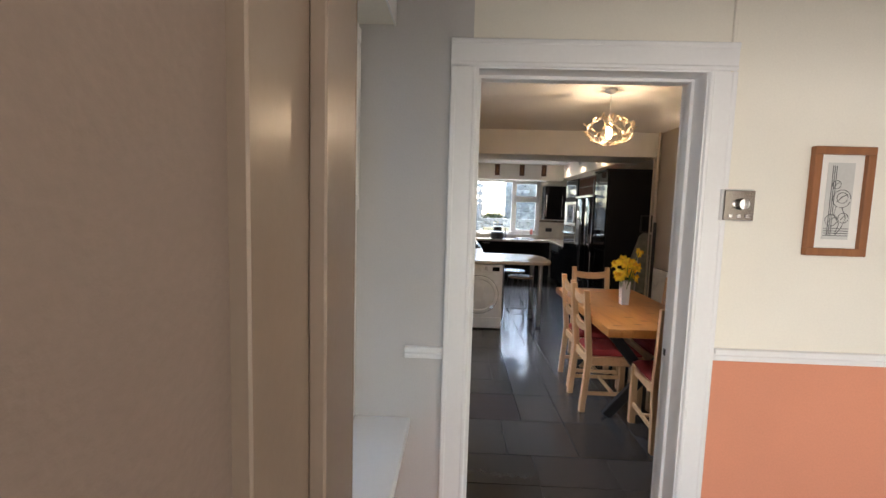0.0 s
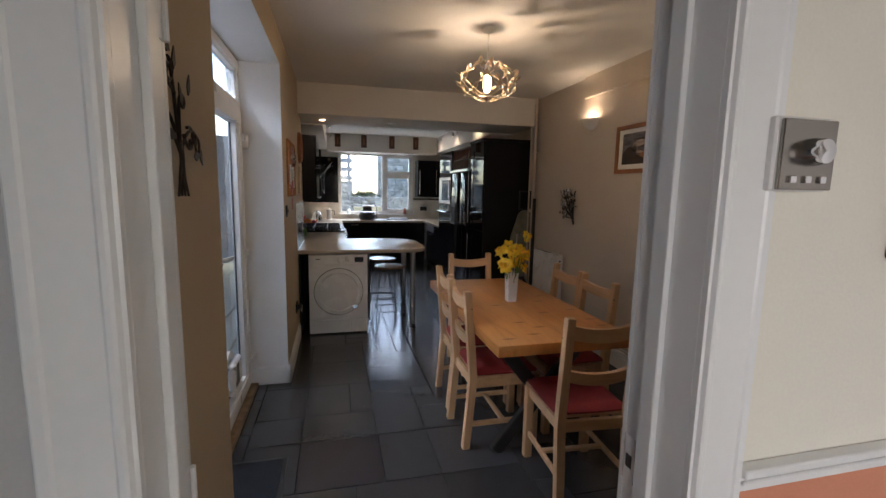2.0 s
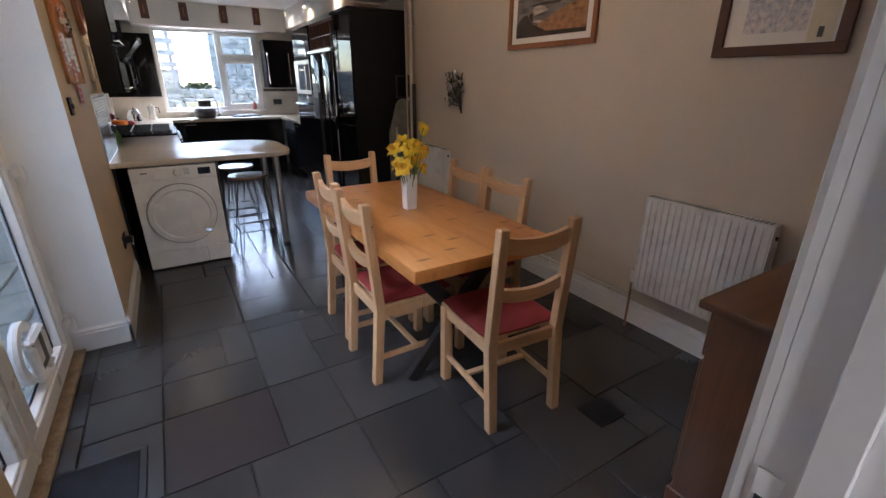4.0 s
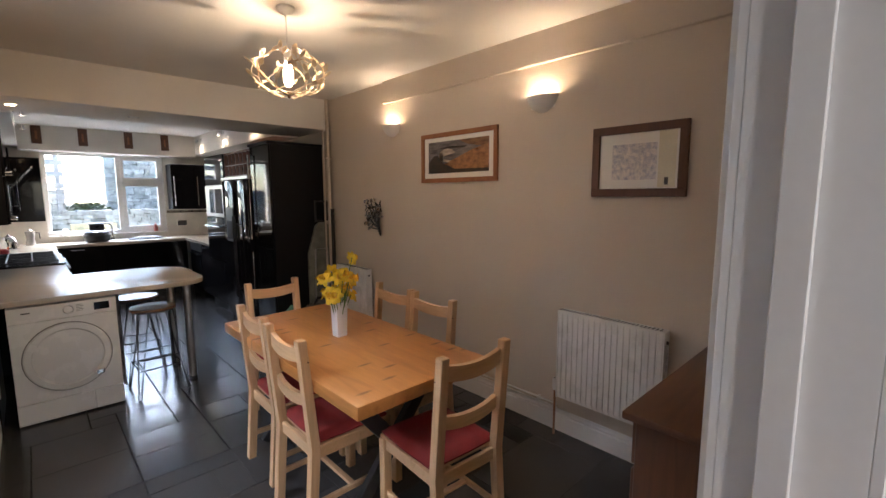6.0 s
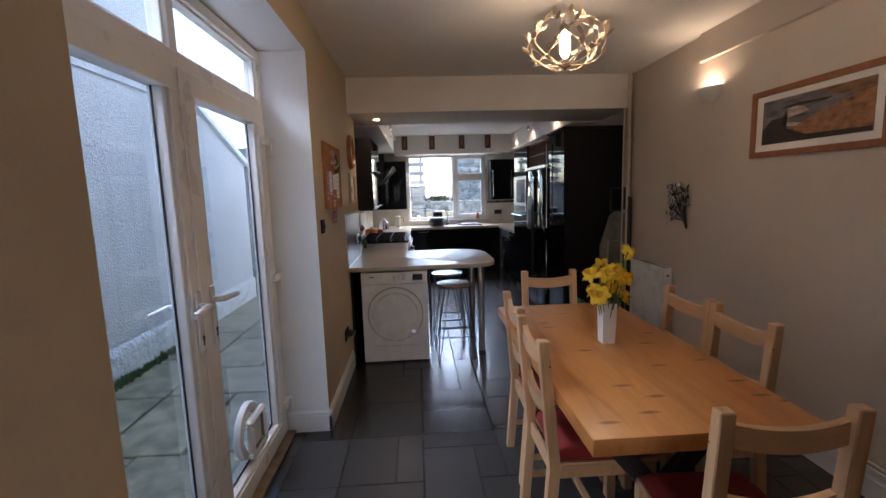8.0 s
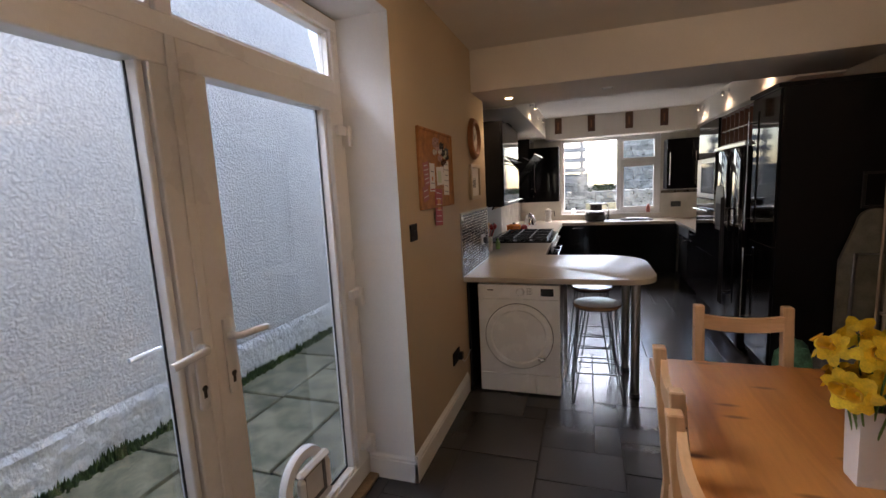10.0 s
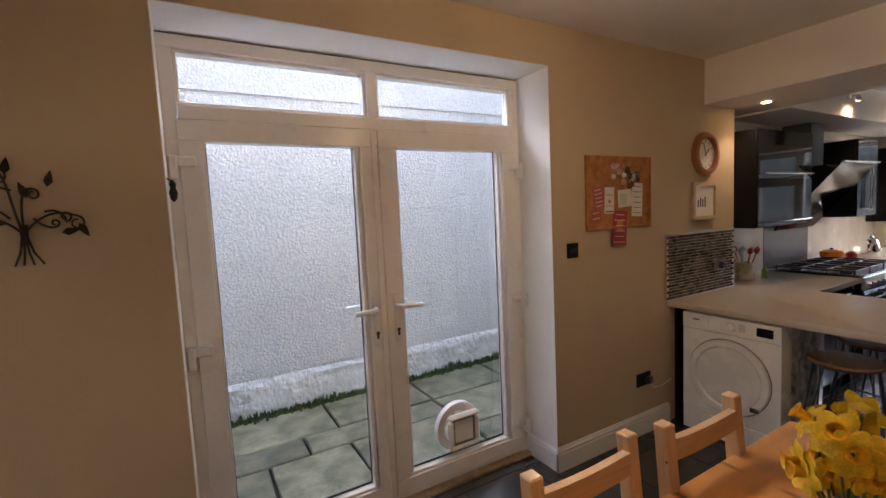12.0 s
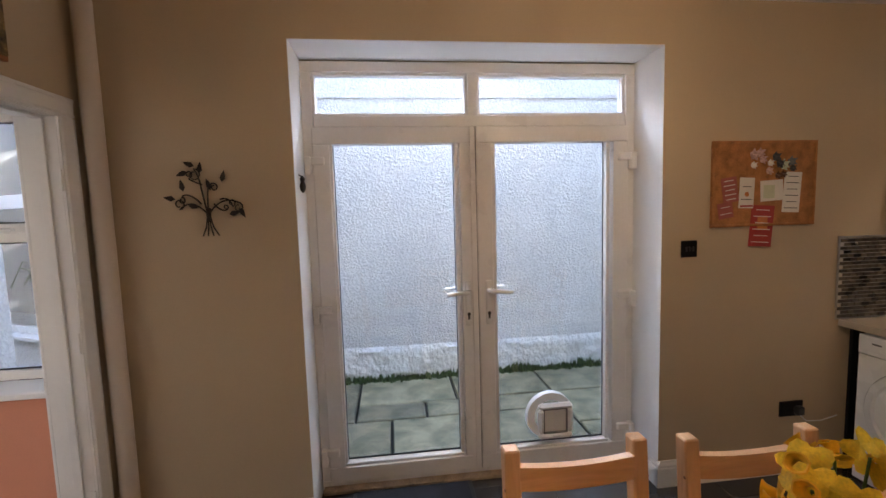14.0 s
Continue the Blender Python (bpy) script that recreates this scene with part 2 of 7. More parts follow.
M = {
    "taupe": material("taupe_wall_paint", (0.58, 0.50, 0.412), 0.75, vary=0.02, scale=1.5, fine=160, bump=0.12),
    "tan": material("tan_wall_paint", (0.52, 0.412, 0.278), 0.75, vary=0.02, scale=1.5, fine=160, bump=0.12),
    "ceiling": material("white_ceiling_paint", (0.78, 0.76, 0.73), 0.85, vary=0.02, scale=2, fine=120, bump=0.10),
    "white": material("white_gloss_paint", (0.80, 0.80, 0.79), 0.30, vary=0.012, scale=3, fine=60, bump=0.03, rough_vary=0.02),
    "reveal": material("white_matt_paint", (0.80, 0.80, 0.79), 0.6, vary=0.02, scale=3, fine=120, bump=0.10),
    "beam": material("off_white_paint", (0.78, 0.74, 0.68), 0.7, vary=0.02, scale=2, fine=140, bump=0.10),
    "cream": material("cream_wall_paint", (0.80, 0.765, 0.67), 0.7, vary=0.02, scale=1.5, fine=150, bump=0.12),
    # Passage wall colour darkened to brown to carry the shade it stands in.
    "shaded_wall": material("shade_browned_wall_paint", (0.20, 0.15, 0.12), 0.6, vary=0.03, scale=1.5, fine=150, bump=0.15),
    # Wall paint greyed beside the window, a darker tone in place of shade.
    "lobby_shade": material("shade_greyed_lobby_paint", (0.56, 0.545, 0.53), 0.7, vary=0.02, scale=1.5, fine=150, bump=0.12),
    "salmon": material("terracotta_pink_wall_paint", (0.66, 0.27, 0.16), 0.7, vary=0.03, scale=2, fine=150, bump=0.12),
    # Gloss paint browned so that the doorway's shade sits in its colour.
    "shaded_gloss": material("shade_browned_gloss_paint", (0.22, 0.165, 0.125), 0.3, vary=0.02, scale=4, fine=70, bump=0.04, rough_vary=0.01),
    "upvc": material("white_upvc", (0.80, 0.79, 0.77), 0.32, vary=0.02, scale=4, fine=60, bump=0.02),
    "gasket": material("black_rubber", (0.02, 0.02, 0.022), 0.6, vary=0.05),
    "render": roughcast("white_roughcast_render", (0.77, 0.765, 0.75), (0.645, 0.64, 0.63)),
    "plinth": material("painted_rough_plinth", (0.80, 0.80, 0.78), 0.85, vary=0.05, scale=5, fine=30, bump=0.9, bump_scale=20, stretch=(1, 1, 0.8), bump_dist=0.05),
    "moss": material("dark_green_moss", (0.055, 0.09, 0.022), 0.95, vary=0.3, scale=30, fine=120, bump=0.6),
    "slab": material("algae_stained_sandstone_slab", (0.25, 0.222, 0.14), 0.45, vary=0.18, scale=5, fine=45, bump=0.5, second=(0.075, 0.082, 0.042), per_object=0.35, bump_scale=14),
    "joint": material("dark_paving_joint", (0.016, 0.018, 0.012), 0.95, vary=0.2, scale=20),
    "ground": material("garden_soil", (0.10, 0.09, 0.06), 0.95, vary=0.2, scale=3),
    "tile": material("dark_slate_floor_tile", (0.044, 0.042, 0.042), 0.23, spec=0.65, vary=0.025, scale=1.3, fine=60, bump=0.02, bump_scale=9, per_object=0.2, rough_vary=0.02, in_place=True),
    "tile_brown": material("brownish_slate_floor_tile", (0.036, 0.030, 0.032), 0.33, vary=0.02, scale=1.3, fine=60, bump=0.02, bump_scale=9, rough_vary=0.02, in_place=True),
    "grout": material("dark_grout", (0.016, 0.015, 0.015), 0.85, vary=0.15, scale=20),
    "pine": wood("pale_pine", (0.68, 0.425, 0.225), (0.42, 0.22, 0.09), 0.42, (14, 14, 1.0), knots=True),
    "pine_x": wood("pale_pine_rail", (0.68, 0.425, 0.225), (0.42, 0.22, 0.09), 0.42, (1.0, 14, 14), knots=False),
    "table": wood("honey_pine_top", (0.57, 0.235, 0.058), (0.33, 0.105, 0.02), 0.33, (9, 1.0, 9), knots=True, coat=0.25, knot_shape=(0.55, 2.0, 1.0)),
    "walnut": wood("dark_oak", (0.13, 0.05, 0.02), (0.035, 0.013, 0.006), 0.38, (1.0, 9, 14), knots=False, coat=0.1),
    "walnut_v": wood("dark_oak_upright", (0.13, 0.05, 0.02), (0.03, 0.012, 0.005), 0.38, (14, 14, 1.0), knots=False, coat=0.1),
    "oak_frame": wood("oak_picture_frame", (0.30, 0.115, 0.04), (0.14, 0.05, 0.016), 0.5, (12, 12, 2), knots=False),
    "brown_frame": wood("dark_brown_picture_frame", (0.095, 0.038, 0.02), (0.04, 0.015, 0.008), 0.6, (12, 12, 2), knots=False),
    "red": material("red_cotton_cushion", (0.27, 0.022, 0.018), 0.85, vary=0.1, scale=9, fine=260, bump=0.3),
    "black_metal": material("black_painted_steel", (0.015, 0.015, 0.016), 0.4, vary=0.1),
    "chrome": material("chrome", (0.78, 0.78, 0.79), 0.10, metal=1.0, vary=0.02, bump=0),
    "steel": material("brushed_steel", (0.52, 0.51, 0.49), 0.3, metal=1.0, vary=0.01, fine=120, stretch=(1, 1, 12), bump=0.02, rough_vary=0.02),
    "dull_steel": material("dull_brushed_steel", (0.26, 0.255, 0.25), 0.45, metal=1.0, vary=0.02, fine=120, stretch=(1, 12, 1), bump=0.03, rough_vary=0.03),
    "hood_glass": material("black_hood_glass", (0.006, 0.006, 0.007), 0.12, vary=0.03, bump=0.0, spec=0.12, rough_vary=0.02),
    "black_gloss": material("black_gloss_door", (0.008, 0.008, 0.009), 0.045, vary=0.02, bump=0.0, coat=0.0, rough_vary=0.01, spec=0.17),
    "black_matt": material("black_carcass", (0.008, 0.008, 0.009), 0.5, vary=0.02, bump=0.01, spec=0.15, rough_vary=0.02),
    "worktop": material("speckled_stone_effect_worktop", (0.47, 0.405, 0.32), 0.24, vary=0.012, scale=70, fine=500, bump=0.0, rough_vary=0.01),
    "white_enamel": material("white_enamel", (0.78, 0.78, 0.77), 0.25, vary=0.01, bump=0),
    "off_white_plastic": material("white_plastic", (0.74, 0.73, 0.71), 0.4, vary=0.02),
    "dark_plastic": material("dark_plastic", (0.02, 0.02, 0.022), 0.35, vary=0.08),
    "splash": material("cream_wall_tiles", (0.70, 0.66, 0.58), 0.2, vary=0.04, bump=0.03),
    "glass": glass("clear_glass", (0.97, 0.99, 0.98)),
    "frosted": glass("frosted_glass", (0.9, 0.93, 0.92), 0.45),
    "plaster": material("white_plaster", (0.74, 0.72, 0.68), 0.8, vary=0.02, bump=0.05),
    "radiator": material("white_radiator_enamel", (0.78, 0.77, 0.74), 0.3, vary=0.02, bump=0.02),
    "threshold": material("dirty_brown_threshold", (0.30, 0.22, 0.14), 0.7, vary=0.2, scale=14),
    "nickel": material("polished_nickel", (0.30, 0.275, 0.25), 0.16, metal=1.0, vary=0.03, bump=0),
    "copper": material("dull_copper_pipe", (0.34, 0.18, 0.11), 0.4, metal=0.9, vary=0.12),
    "mat": material("dark_doormat_pile", (0.014, 0.016, 0.022), 0.95, vary=0.25, scale=12, fine=300, bump=0.8),
    # Garden stone kept dark to carry the shade at the courtyard's end.
    "stone": material("grey_garden_stone", (0.125, 0.13, 0.13), 0.9, vary=0.22, scale=9, fine=40, bump=0.8, per_island=0.4),
    # Lighter copy of the stone, paled to put outdoor glare into its colour.
    "stone_glare": material("glare_paled_garden_stone", (0.24, 0.25, 0.235), 0.9, vary=0.15, scale=9, fine=40, bump=0.8, per_island=0.25),
    "leaf": material("garden_foliage", (0.05, 0.085, 0.03), 0.7, vary=0.2, scale=8, per_island=0.4),
    "timber_grey": material("weathered_timber", (0.27, 0.27, 0.26), 0.8, vary=0.15, stretch=(1, 8, 8), scale=4),
    "roof": material("grey_roof_slate", (0.10, 0.10, 0.11), 0.7, vary=0.15, scale=3),
    "bulb": glow("lit_bulb", (1.0, 0.72, 0.36), 6),
}


# ---- building helpers ----
def part(name, bm, mat, parent=None, label="", smooth=False, kind="", category=""):
    """Links a bmesh as one mesh object under a thing or a part; its places are those of its parent."""
    bmesh.ops.recalc_face_normals(bm, faces=bm.faces[:])
    data = bpy.data.meshes.new(name)
    bm.to_mesh(data)
    bm.free()
    if smooth:
        data.polygons.foreach_set("use_smooth", [True] * len(data.polygons))
        data.set_sharp_from_angle(angle=radians(38))
    data.materials.append(M[mat] if isinstance(mat, str) else mat)
    ob = new(name, data)
    ob.parent = parent
    return tagged(ob, label, category, "", kind)


def thing(name, label, category, place=(0, 0, 0), turn=0, group="", kind=""):
    """An Empty at a thing's base, that carries its parts."""
    ob = new(name)
    ob.empty_display_size = 0.1
    ob.matrix_basis = pose(*place, 0, 0, turn)
    return tagged(ob, label, category, group, kind)


def box(bm, lo, hi, bevel=0.0, seg=1, m=None):
    lo, hi = [min(a, b) for a, b in zip(lo, hi)], [max(a, b) for a, b in zip(lo, hi)]
    mat4 = Matrix.Translation([(a + b) / 2 for a, b in zip(lo, hi)]) @ Matrix.Diagonal([max(b - a, 1e-4) for a, b in zip(lo, hi)] + [1])
    vs = bmesh.ops.create_cube(bm, size=1, matrix=(m @ mat4) if m else mat4)["verts"]
    if bevel:
        es = list({e for v in vs for e in v.link_edges})
        bmesh.ops.bevel(bm, geom=es, offset=bevel, segments=seg, affect="EDGES", profile=0.5)
    return bm


def boxes(*specs, bevel=0.0, seg=1):
    bm = bmesh.new()
    for lo, hi in specs:
        box(bm, lo, hi, bevel, seg)
    return bm


def beam_between(bm, a, b, w, d, up=(0, 0, 1), bevel=0.003):
    """A rectangular bar from a to b."""
    a, b = Vector(a), Vector(b)
    z = (b - a).normalized()
    x = Vector(up).cross(z)
    if x.length < 1e-4:
        x = Vector((1, 0, 0))
    x.normalize()
    y = z.cross(x)
    m = Matrix((x, y, z)).transposed().to_4x4()
    m.translation = (a + b) / 2
    h = (b - a).length / 2
    return box(bm, (-w / 2, -d / 2, -h), (w / 2, d / 2, h), bevel, 1, m)


def cyl(bm, a, b, r0, r1=None, seg=16, caps=True):
    a, b = Vector(a), Vector(b)
    m = (b - a).to_track_quat("Z", "Y").to_matrix().to_4x4()
    m.translation = (a + b) / 2
    bmesh.ops.create_cone(bm, cap_ends=caps, segments=seg, radius1=r0, radius2=r0 if r1 is None else r1, depth=(b - a).length, matrix=m)
    return bm


def tube(bm, pts, r, seg=8, closed=False, taper=None):
    """A round bar along a line of points."""
    pts = [Vector(p) for p in pts]
    rings, n = [], len(pts)
    for i, p in enumerate(pts):
        a = pts[(i - 1) % n] if closed or i > 0 else p
        b = pts[(i + 1) % n] if closed or i < n - 1 else p
        q = (b - a).to_track_quat("Z", "Y")
        rr = r if taper is None else r * (1 - (1 - taper) * i / max(1, n - 1))
        rings.append([bm.verts.new(p + q @ Vector((rr * math.cos(k * math.tau / seg), rr * math.sin(k * math.tau / seg), 0))) for k in range(seg)])
    for i in range(n if closed else n - 1):
        A, B = rings[i], rings[(i + 1) % n]
        shift = min(range(seg), key=lambda s: (A[0].co - B[s].co).length)
        for k in range(seg):
            bm.faces.new((A[k], A[(k + 1) % seg], B[(k + 1 + shift) % seg], B[(k + shift) % seg]))
    if not closed:
        bm.faces.new(rings[0][::-1])
        bm.faces.new(rings[-1])
    return bm


def lathe(bm, profile, seg=24, centre=(0, 0, 0)):
    c = Vector(centre)
    rings = []
    for r, z in profile:
        rings.append([bm.verts.new(c + Vector((max(r, 1e-4) * math.cos(k * math.tau / seg), max(r, 1e-4) * math.sin(k * math.tau / seg), z))) for k in range(seg)])
    for A, B in zip(rings, rings[1:]):
        for k in range(seg):
            bm.faces.new((A[k], A[(k + 1) % seg], B[(k + 1) % seg], B[k]))
    bm.faces.new(rings[0][::-1])
    bm.faces.new(rings[-1])
    return bm


def prism(bm, outline, lo, hi, axis="z"):
    """An outline of points drawn out along an axis from lo to hi. Outline points are (x, y) for z, (x, z) for y, (y, z) for x."""
    def at(p, h):
        return {"z": (p[0], p[1], h), "y": (p[0], h, p[1]), "x": (h, p[0], p[1])}[axis]
    A = [bm.verts.new(at(p, lo)) for p in outline]
    B = [bm.verts.new(at(p, hi)) for p in outline]
    k = len(outline)
    for i in range(k):
        bm.faces.new((A[i], A[(i + 1) % k], B[(i + 1) % k], B[i]))
    bm.faces.new(A[::-1])
    bm.faces.new(B)
    return bm


def rect_frame(bm, axis, at0, at1, u0, u1, v0, v1, w, bevel=0.002):
    """A picture or window frame of four bars; it lies across the axis, from at0 to at1, with bars w wide inside u0..u1, v0..v1."""
    for a0, a1, b0, b1 in ((u0, u1, v1 - w, v1), (u0, u1, v0, v0 + w), (u0, u0 + w, v0 + w, v1 - w), (u1 - w, u1, v0 + w, v1 - w)):
        if axis == "x":
            box(bm, (at0, a0, b0), (at1, a1, b1), bevel)
        else:
            box(bm, (a0, at0, b0), (a1, at1, b1), bevel)
    return bm


def arc(c, r, a0, a1, n=10):
    return [(c[0] + r * math.cos(radians(a0 + (a1 - a0) * i / n)), c[1] + r * math.sin(radians(a0 + (a1 - a0) * i / n))) for i in range(n + 1)]


def structure(name, bm, mat, label, category="wall", smooth=False):
    return part(name, bm, mat, None, label, smooth, "structure", category)


# ---- the rooms ----
L, R, TOP = 0.14, 2.93, 2.64          # dining room: inner faces of its long walls, ceiling
NEAR0, NEAR1 = 1.74, 1.88             # wall between lobby and dining room
BEAM0, BEAM1, SOFFIT = 6.24, 7.0, 2.315
KL, FAR = -0.10, 10.6                  # kitchen: left and far wall

floor = structure("floor", boxes(((-0.2, -3.4, -0.10), (3.2, 10.8, -0.006))), "grout", "dark slate tiled floor with dark grout joints", "floor")
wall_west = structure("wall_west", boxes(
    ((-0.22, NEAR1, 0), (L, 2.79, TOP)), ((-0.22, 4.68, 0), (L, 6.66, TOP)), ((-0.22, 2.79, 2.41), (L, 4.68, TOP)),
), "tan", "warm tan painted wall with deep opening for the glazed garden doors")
wall_kitchen_west = structure("wall_kitchen_west", boxes(((-0.22, 6.66, 0), (KL, FAR, TOP + 0.06))), "splash", "pale painted kitchen wall behind the cooker")
structure("reveal_trim", boxes(
    ((-0.14, 2.786, 0), (L - 0.001, 2.7925, 2.4135)), ((-0.14, 4.6775, 0), (L - 0.001, 4.684, 2.4135)), ((-0.14, 2.7925, 2.407), (L - 0.001, 4.6775, 2.4135)),
), "reveal", "white painted plaster reveal round the garden doors", "trim")
wall_east = structure("wall_east", boxes(((R, 1.0, 0), (R + 0.25, FAR + 0.25, TOP + 0.06))), "taupe", "long taupe painted party wall")
structure("wall_boxing", boxes(((R - 0.035, NEAR1, 2.44), (R, 5.17, TOP)), bevel=0.003), "taupe", "shallow taupe boxed ledge along the top of the wall", "trim")
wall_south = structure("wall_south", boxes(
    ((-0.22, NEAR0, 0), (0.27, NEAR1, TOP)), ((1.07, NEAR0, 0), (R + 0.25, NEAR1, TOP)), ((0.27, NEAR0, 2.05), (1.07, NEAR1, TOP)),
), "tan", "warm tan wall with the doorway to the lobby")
lobby_skin = structure("lobby_wall_cream", boxes(
    ((1.07, NEAR0 - 0.006, 1.066), (1.93, NEAR0, 2.5)), ((0.27, NEAR0 - 0.006, 2.05), (1.07, NEAR0, 2.5)),
), "cream", "cream painted upper lobby wall")
structure("lobby_wall_shaded", boxes(((-0.15, NEAR0 - 0.006, 0.0), (0.27, NEAR0, 2.5))), "lobby_shade", "lobby wall beside the window, greyed to stand in for shade")
structure("lobby_wall_salmon", boxes(
    ((1.07, NEAR0 - 0.006, 0), (1.93, NEAR0, 1.066)),
), "salmon", "terracotta pink painted lower lobby wall below the dado")
ceiling = structure("ceiling", boxes(((-0.22, NEAR1, TOP), (R + 0.2, BEAM0, TOP + 0.12))), "ceiling", "white painted dining room ceiling", "ceiling")
structure("beam", boxes(((KL, BEAM0, SOFFIT), (R, BEAM1, TOP + 0.12)), bevel=0.004), "beam", "off-white boxed beam between dining area and kitchen", "beam")
structure("ceiling_kitchen", boxes(((KL, BEAM1, 2.60), (R, FAR, TOP + 0.12))), "ceiling", "white recessed kitchen ceiling", "ceiling")
structure("bulkhead", boxes(
    ((KL, BEAM1, 2.30), (0.38, FAR, 2.60)), ((2.60, BEAM1, 2.30), (R, FAR, 2.60)), ((0.38, 10.27, 2.255), (2.60, FAR, 2.60)), bevel=0.003,
), "beam", "off-white boxed bulkheads round the raised kitchen ceiling", "bulkhead")
WX0, WX1, WZ0, WZ1 = 0.60, 2.16, 1.0, 2.27
wall_north = structure("wall_north", boxes(
    ((-0.22, FAR, 0), (WX0, FAR + 0.28, TOP + 0.1)), ((WX1, FAR, 0), (R + 0.25, FAR + 0.28, TOP + 0.1)),
    ((WX0, FAR, 0), (WX1, FAR + 0.28, WZ0)), ((WX0, FAR, WZ1), (WX1, FAR + 0.28, TOP + 0.1)),
), "splash", "pale kitchen end wall with the window over the sink")

# lobby and the room behind
LOB0 = 0.80
structure("lobby_wall_west_upper", boxes(((-0.22, 0.5, 0.752), (0.0, 0.95, 2.5)), ((-0.22, 0.95, 2.17), (0.0, NEAR0 - 0.006, 2.5))), "cream", "cream lobby wall round the window", "wall")
structure("lobby_wall_west", boxes(
    ((-0.22, 0.5, 0), (0.0, NEAR0, 0.75)),
), "salmon", "terracotta pink lobby wall below the window", "wall")
structure("lobby_reveal", boxes(((-0.16, 0.945, 0.785), (0.004, 0.953, 2.17)), ((0.0, LOB0, 0.785), (0.006, 0.953, 2.5)), ((0.0, 0.953, 2.166), (0.006, NEAR0 - 0.006, 2.5))), "reveal", "white painted reveal beside the lobby window", "trim")
# Opening runs on wide out of view so that the added light gets through.
structure("wall_lobby_entry", boxes(
    ((-0.22, 0.5, 0), (0.07, LOB0, 2.5)), ((1.92, 0.5, 0), (2.2, LOB0, 2.5)), ((0.07, 0.5, 2.05), (1.92, LOB0, 2.5)),
), "cream", "cream wall round the first doorway")
structure("lobby_wall_east", boxes(
    ((1.93, LOB0, 0), (2.2, 0.86, 2.5)), ((1.93, 1.68, 0), (2.2, NEAR0, 2.5)), ((1.93, 0.86, 2.06), (2.2, 1.68, 2.5)), ((2.12, 0.86, 0), (2.2, 1.68, 2.06)),
), "cream", "cream lobby wall round a white door")
structure("ceiling_lobby", boxes(((-0.22, -3.4, 2.5), (2.4, NEAR0, 2.62))), "ceiling", "white lobby ceiling", "ceiling")
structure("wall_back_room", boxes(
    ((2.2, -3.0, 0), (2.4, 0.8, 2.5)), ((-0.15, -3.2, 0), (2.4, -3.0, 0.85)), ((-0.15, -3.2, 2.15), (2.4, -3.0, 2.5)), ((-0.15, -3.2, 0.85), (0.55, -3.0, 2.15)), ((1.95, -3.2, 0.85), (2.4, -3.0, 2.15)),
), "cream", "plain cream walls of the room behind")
structure("wall_passage", boxes(
    ((-0.15, -3.0, 0), (0.075, -1.40, 2.5)), ((-0.15, -0.50, 0), (0.075, 0.494, 2.5)), ((-0.15, -1.40, 0), (0.075, -0.50, 0.9)), ((-0.15, -1.40, 2.1), (0.075, -0.50, 2.5)),
), "shaded_wall", "passage wall to the lobby, browned to stand in for shade")


def casing_bm(x0, x1, y_wall, out, head, w=0.09, deep=0.022):
    """Moulded door casing on one side of a doorway; out is -1 or 1, the way that it faces along y."""
    steps = ((0.0, 0.45), (0.05, 0.50), (0.08, 0.82), (0.12, 0.90), (0.18, 0.90), (0.22, 0.76), (0.80, 0.86), (0.84, 0.98), (0.96, 1.0), (1.0, 0.85))
    section = [(0.0, 0.0)] + [(u * w, y * deep) for u, y in steps] + [(w, 0.0)]
    bms = [prism(bmesh.new(), [(x0 - u, y_wall + out * d) for u, d in section], 0, head, "z"),
           prism(bmesh.new(), [(x1 + u, y_wall + out * d) for u, d in section], 0, head, "z"),
           prism(bmesh.new(), [(y_wall + out * d, head + u) for u, d in section], x0 - w, x1 + w, "x")]
    return bms


def casing(name, bms, mat, label, category):
    c = thing(name, label, category, kind="structure")
    for n, bm in zip(("upright", "upright", "head"), bms):
        part(n, bm, mat, c)
    return c


casing("door_casing_lobby", casing_bm(0.292, 1.052, NEAR0 - 0.006, -1, 2.03, 0.095), "white", "white gloss moulded door casing, lobby side", "trim")
casing("door_casing_dining", casing_bm(0.292, 1.052, NEAR1, 1, 2.03, 0.085), "white", "white gloss moulded door casing, dining side", "trim")
door_lining = thing("door_lining", "white gloss door lining with a stop bead", "trim", kind="structure")
for n, lo, hi in (("jamb", (0.27, NEAR0 - 0.006, 0), (0.292, NEAR1, 2.05)), ("jamb", (1.052, NEAR0 - 0.006, 0), (1.07, NEAR1, 2.05)), ("head", (0.292, NEAR0 - 0.006, 2.03), (1.052, NEAR1, 2.05)),
                  ("stop_bead", (0.292, 1.80, 0), (0.304, 1.835, 2.03)), ("stop_bead", (1.040, 1.80, 0), (1.052, 1.835, 2.03)), ("stop_bead", (0.304, 1.80, 2.018), (1.040, 1.835, 2.03))):
    part(n, boxes((lo, hi), bevel=0.0015), "white", door_lining)
part("strike_plate", boxes(((1.048, 1.846, 0.985), (1.0508, 1.872, 1.075)), bevel=0.0005), "white", door_lining, "painted-over strike plate")
part("latch_hole", boxes(((1.0465, 1.852, 1.015), (1.0492, 1.867, 1.04))), "dark_plastic", door_lining, "dark latch hole")
for hz in (1.72, 1.02, 0.3):
    bm = boxes(((0.292, 1.842, hz), (0.2945, 1.878, hz + 0.09)))
    cyl(bm, (0.296, 1.881, hz), (0.296, 1.881, hz + 0.09), 0.005, seg=10)
    part("hinge", bm, "white", door_lining, "painted-over hinge leaf")

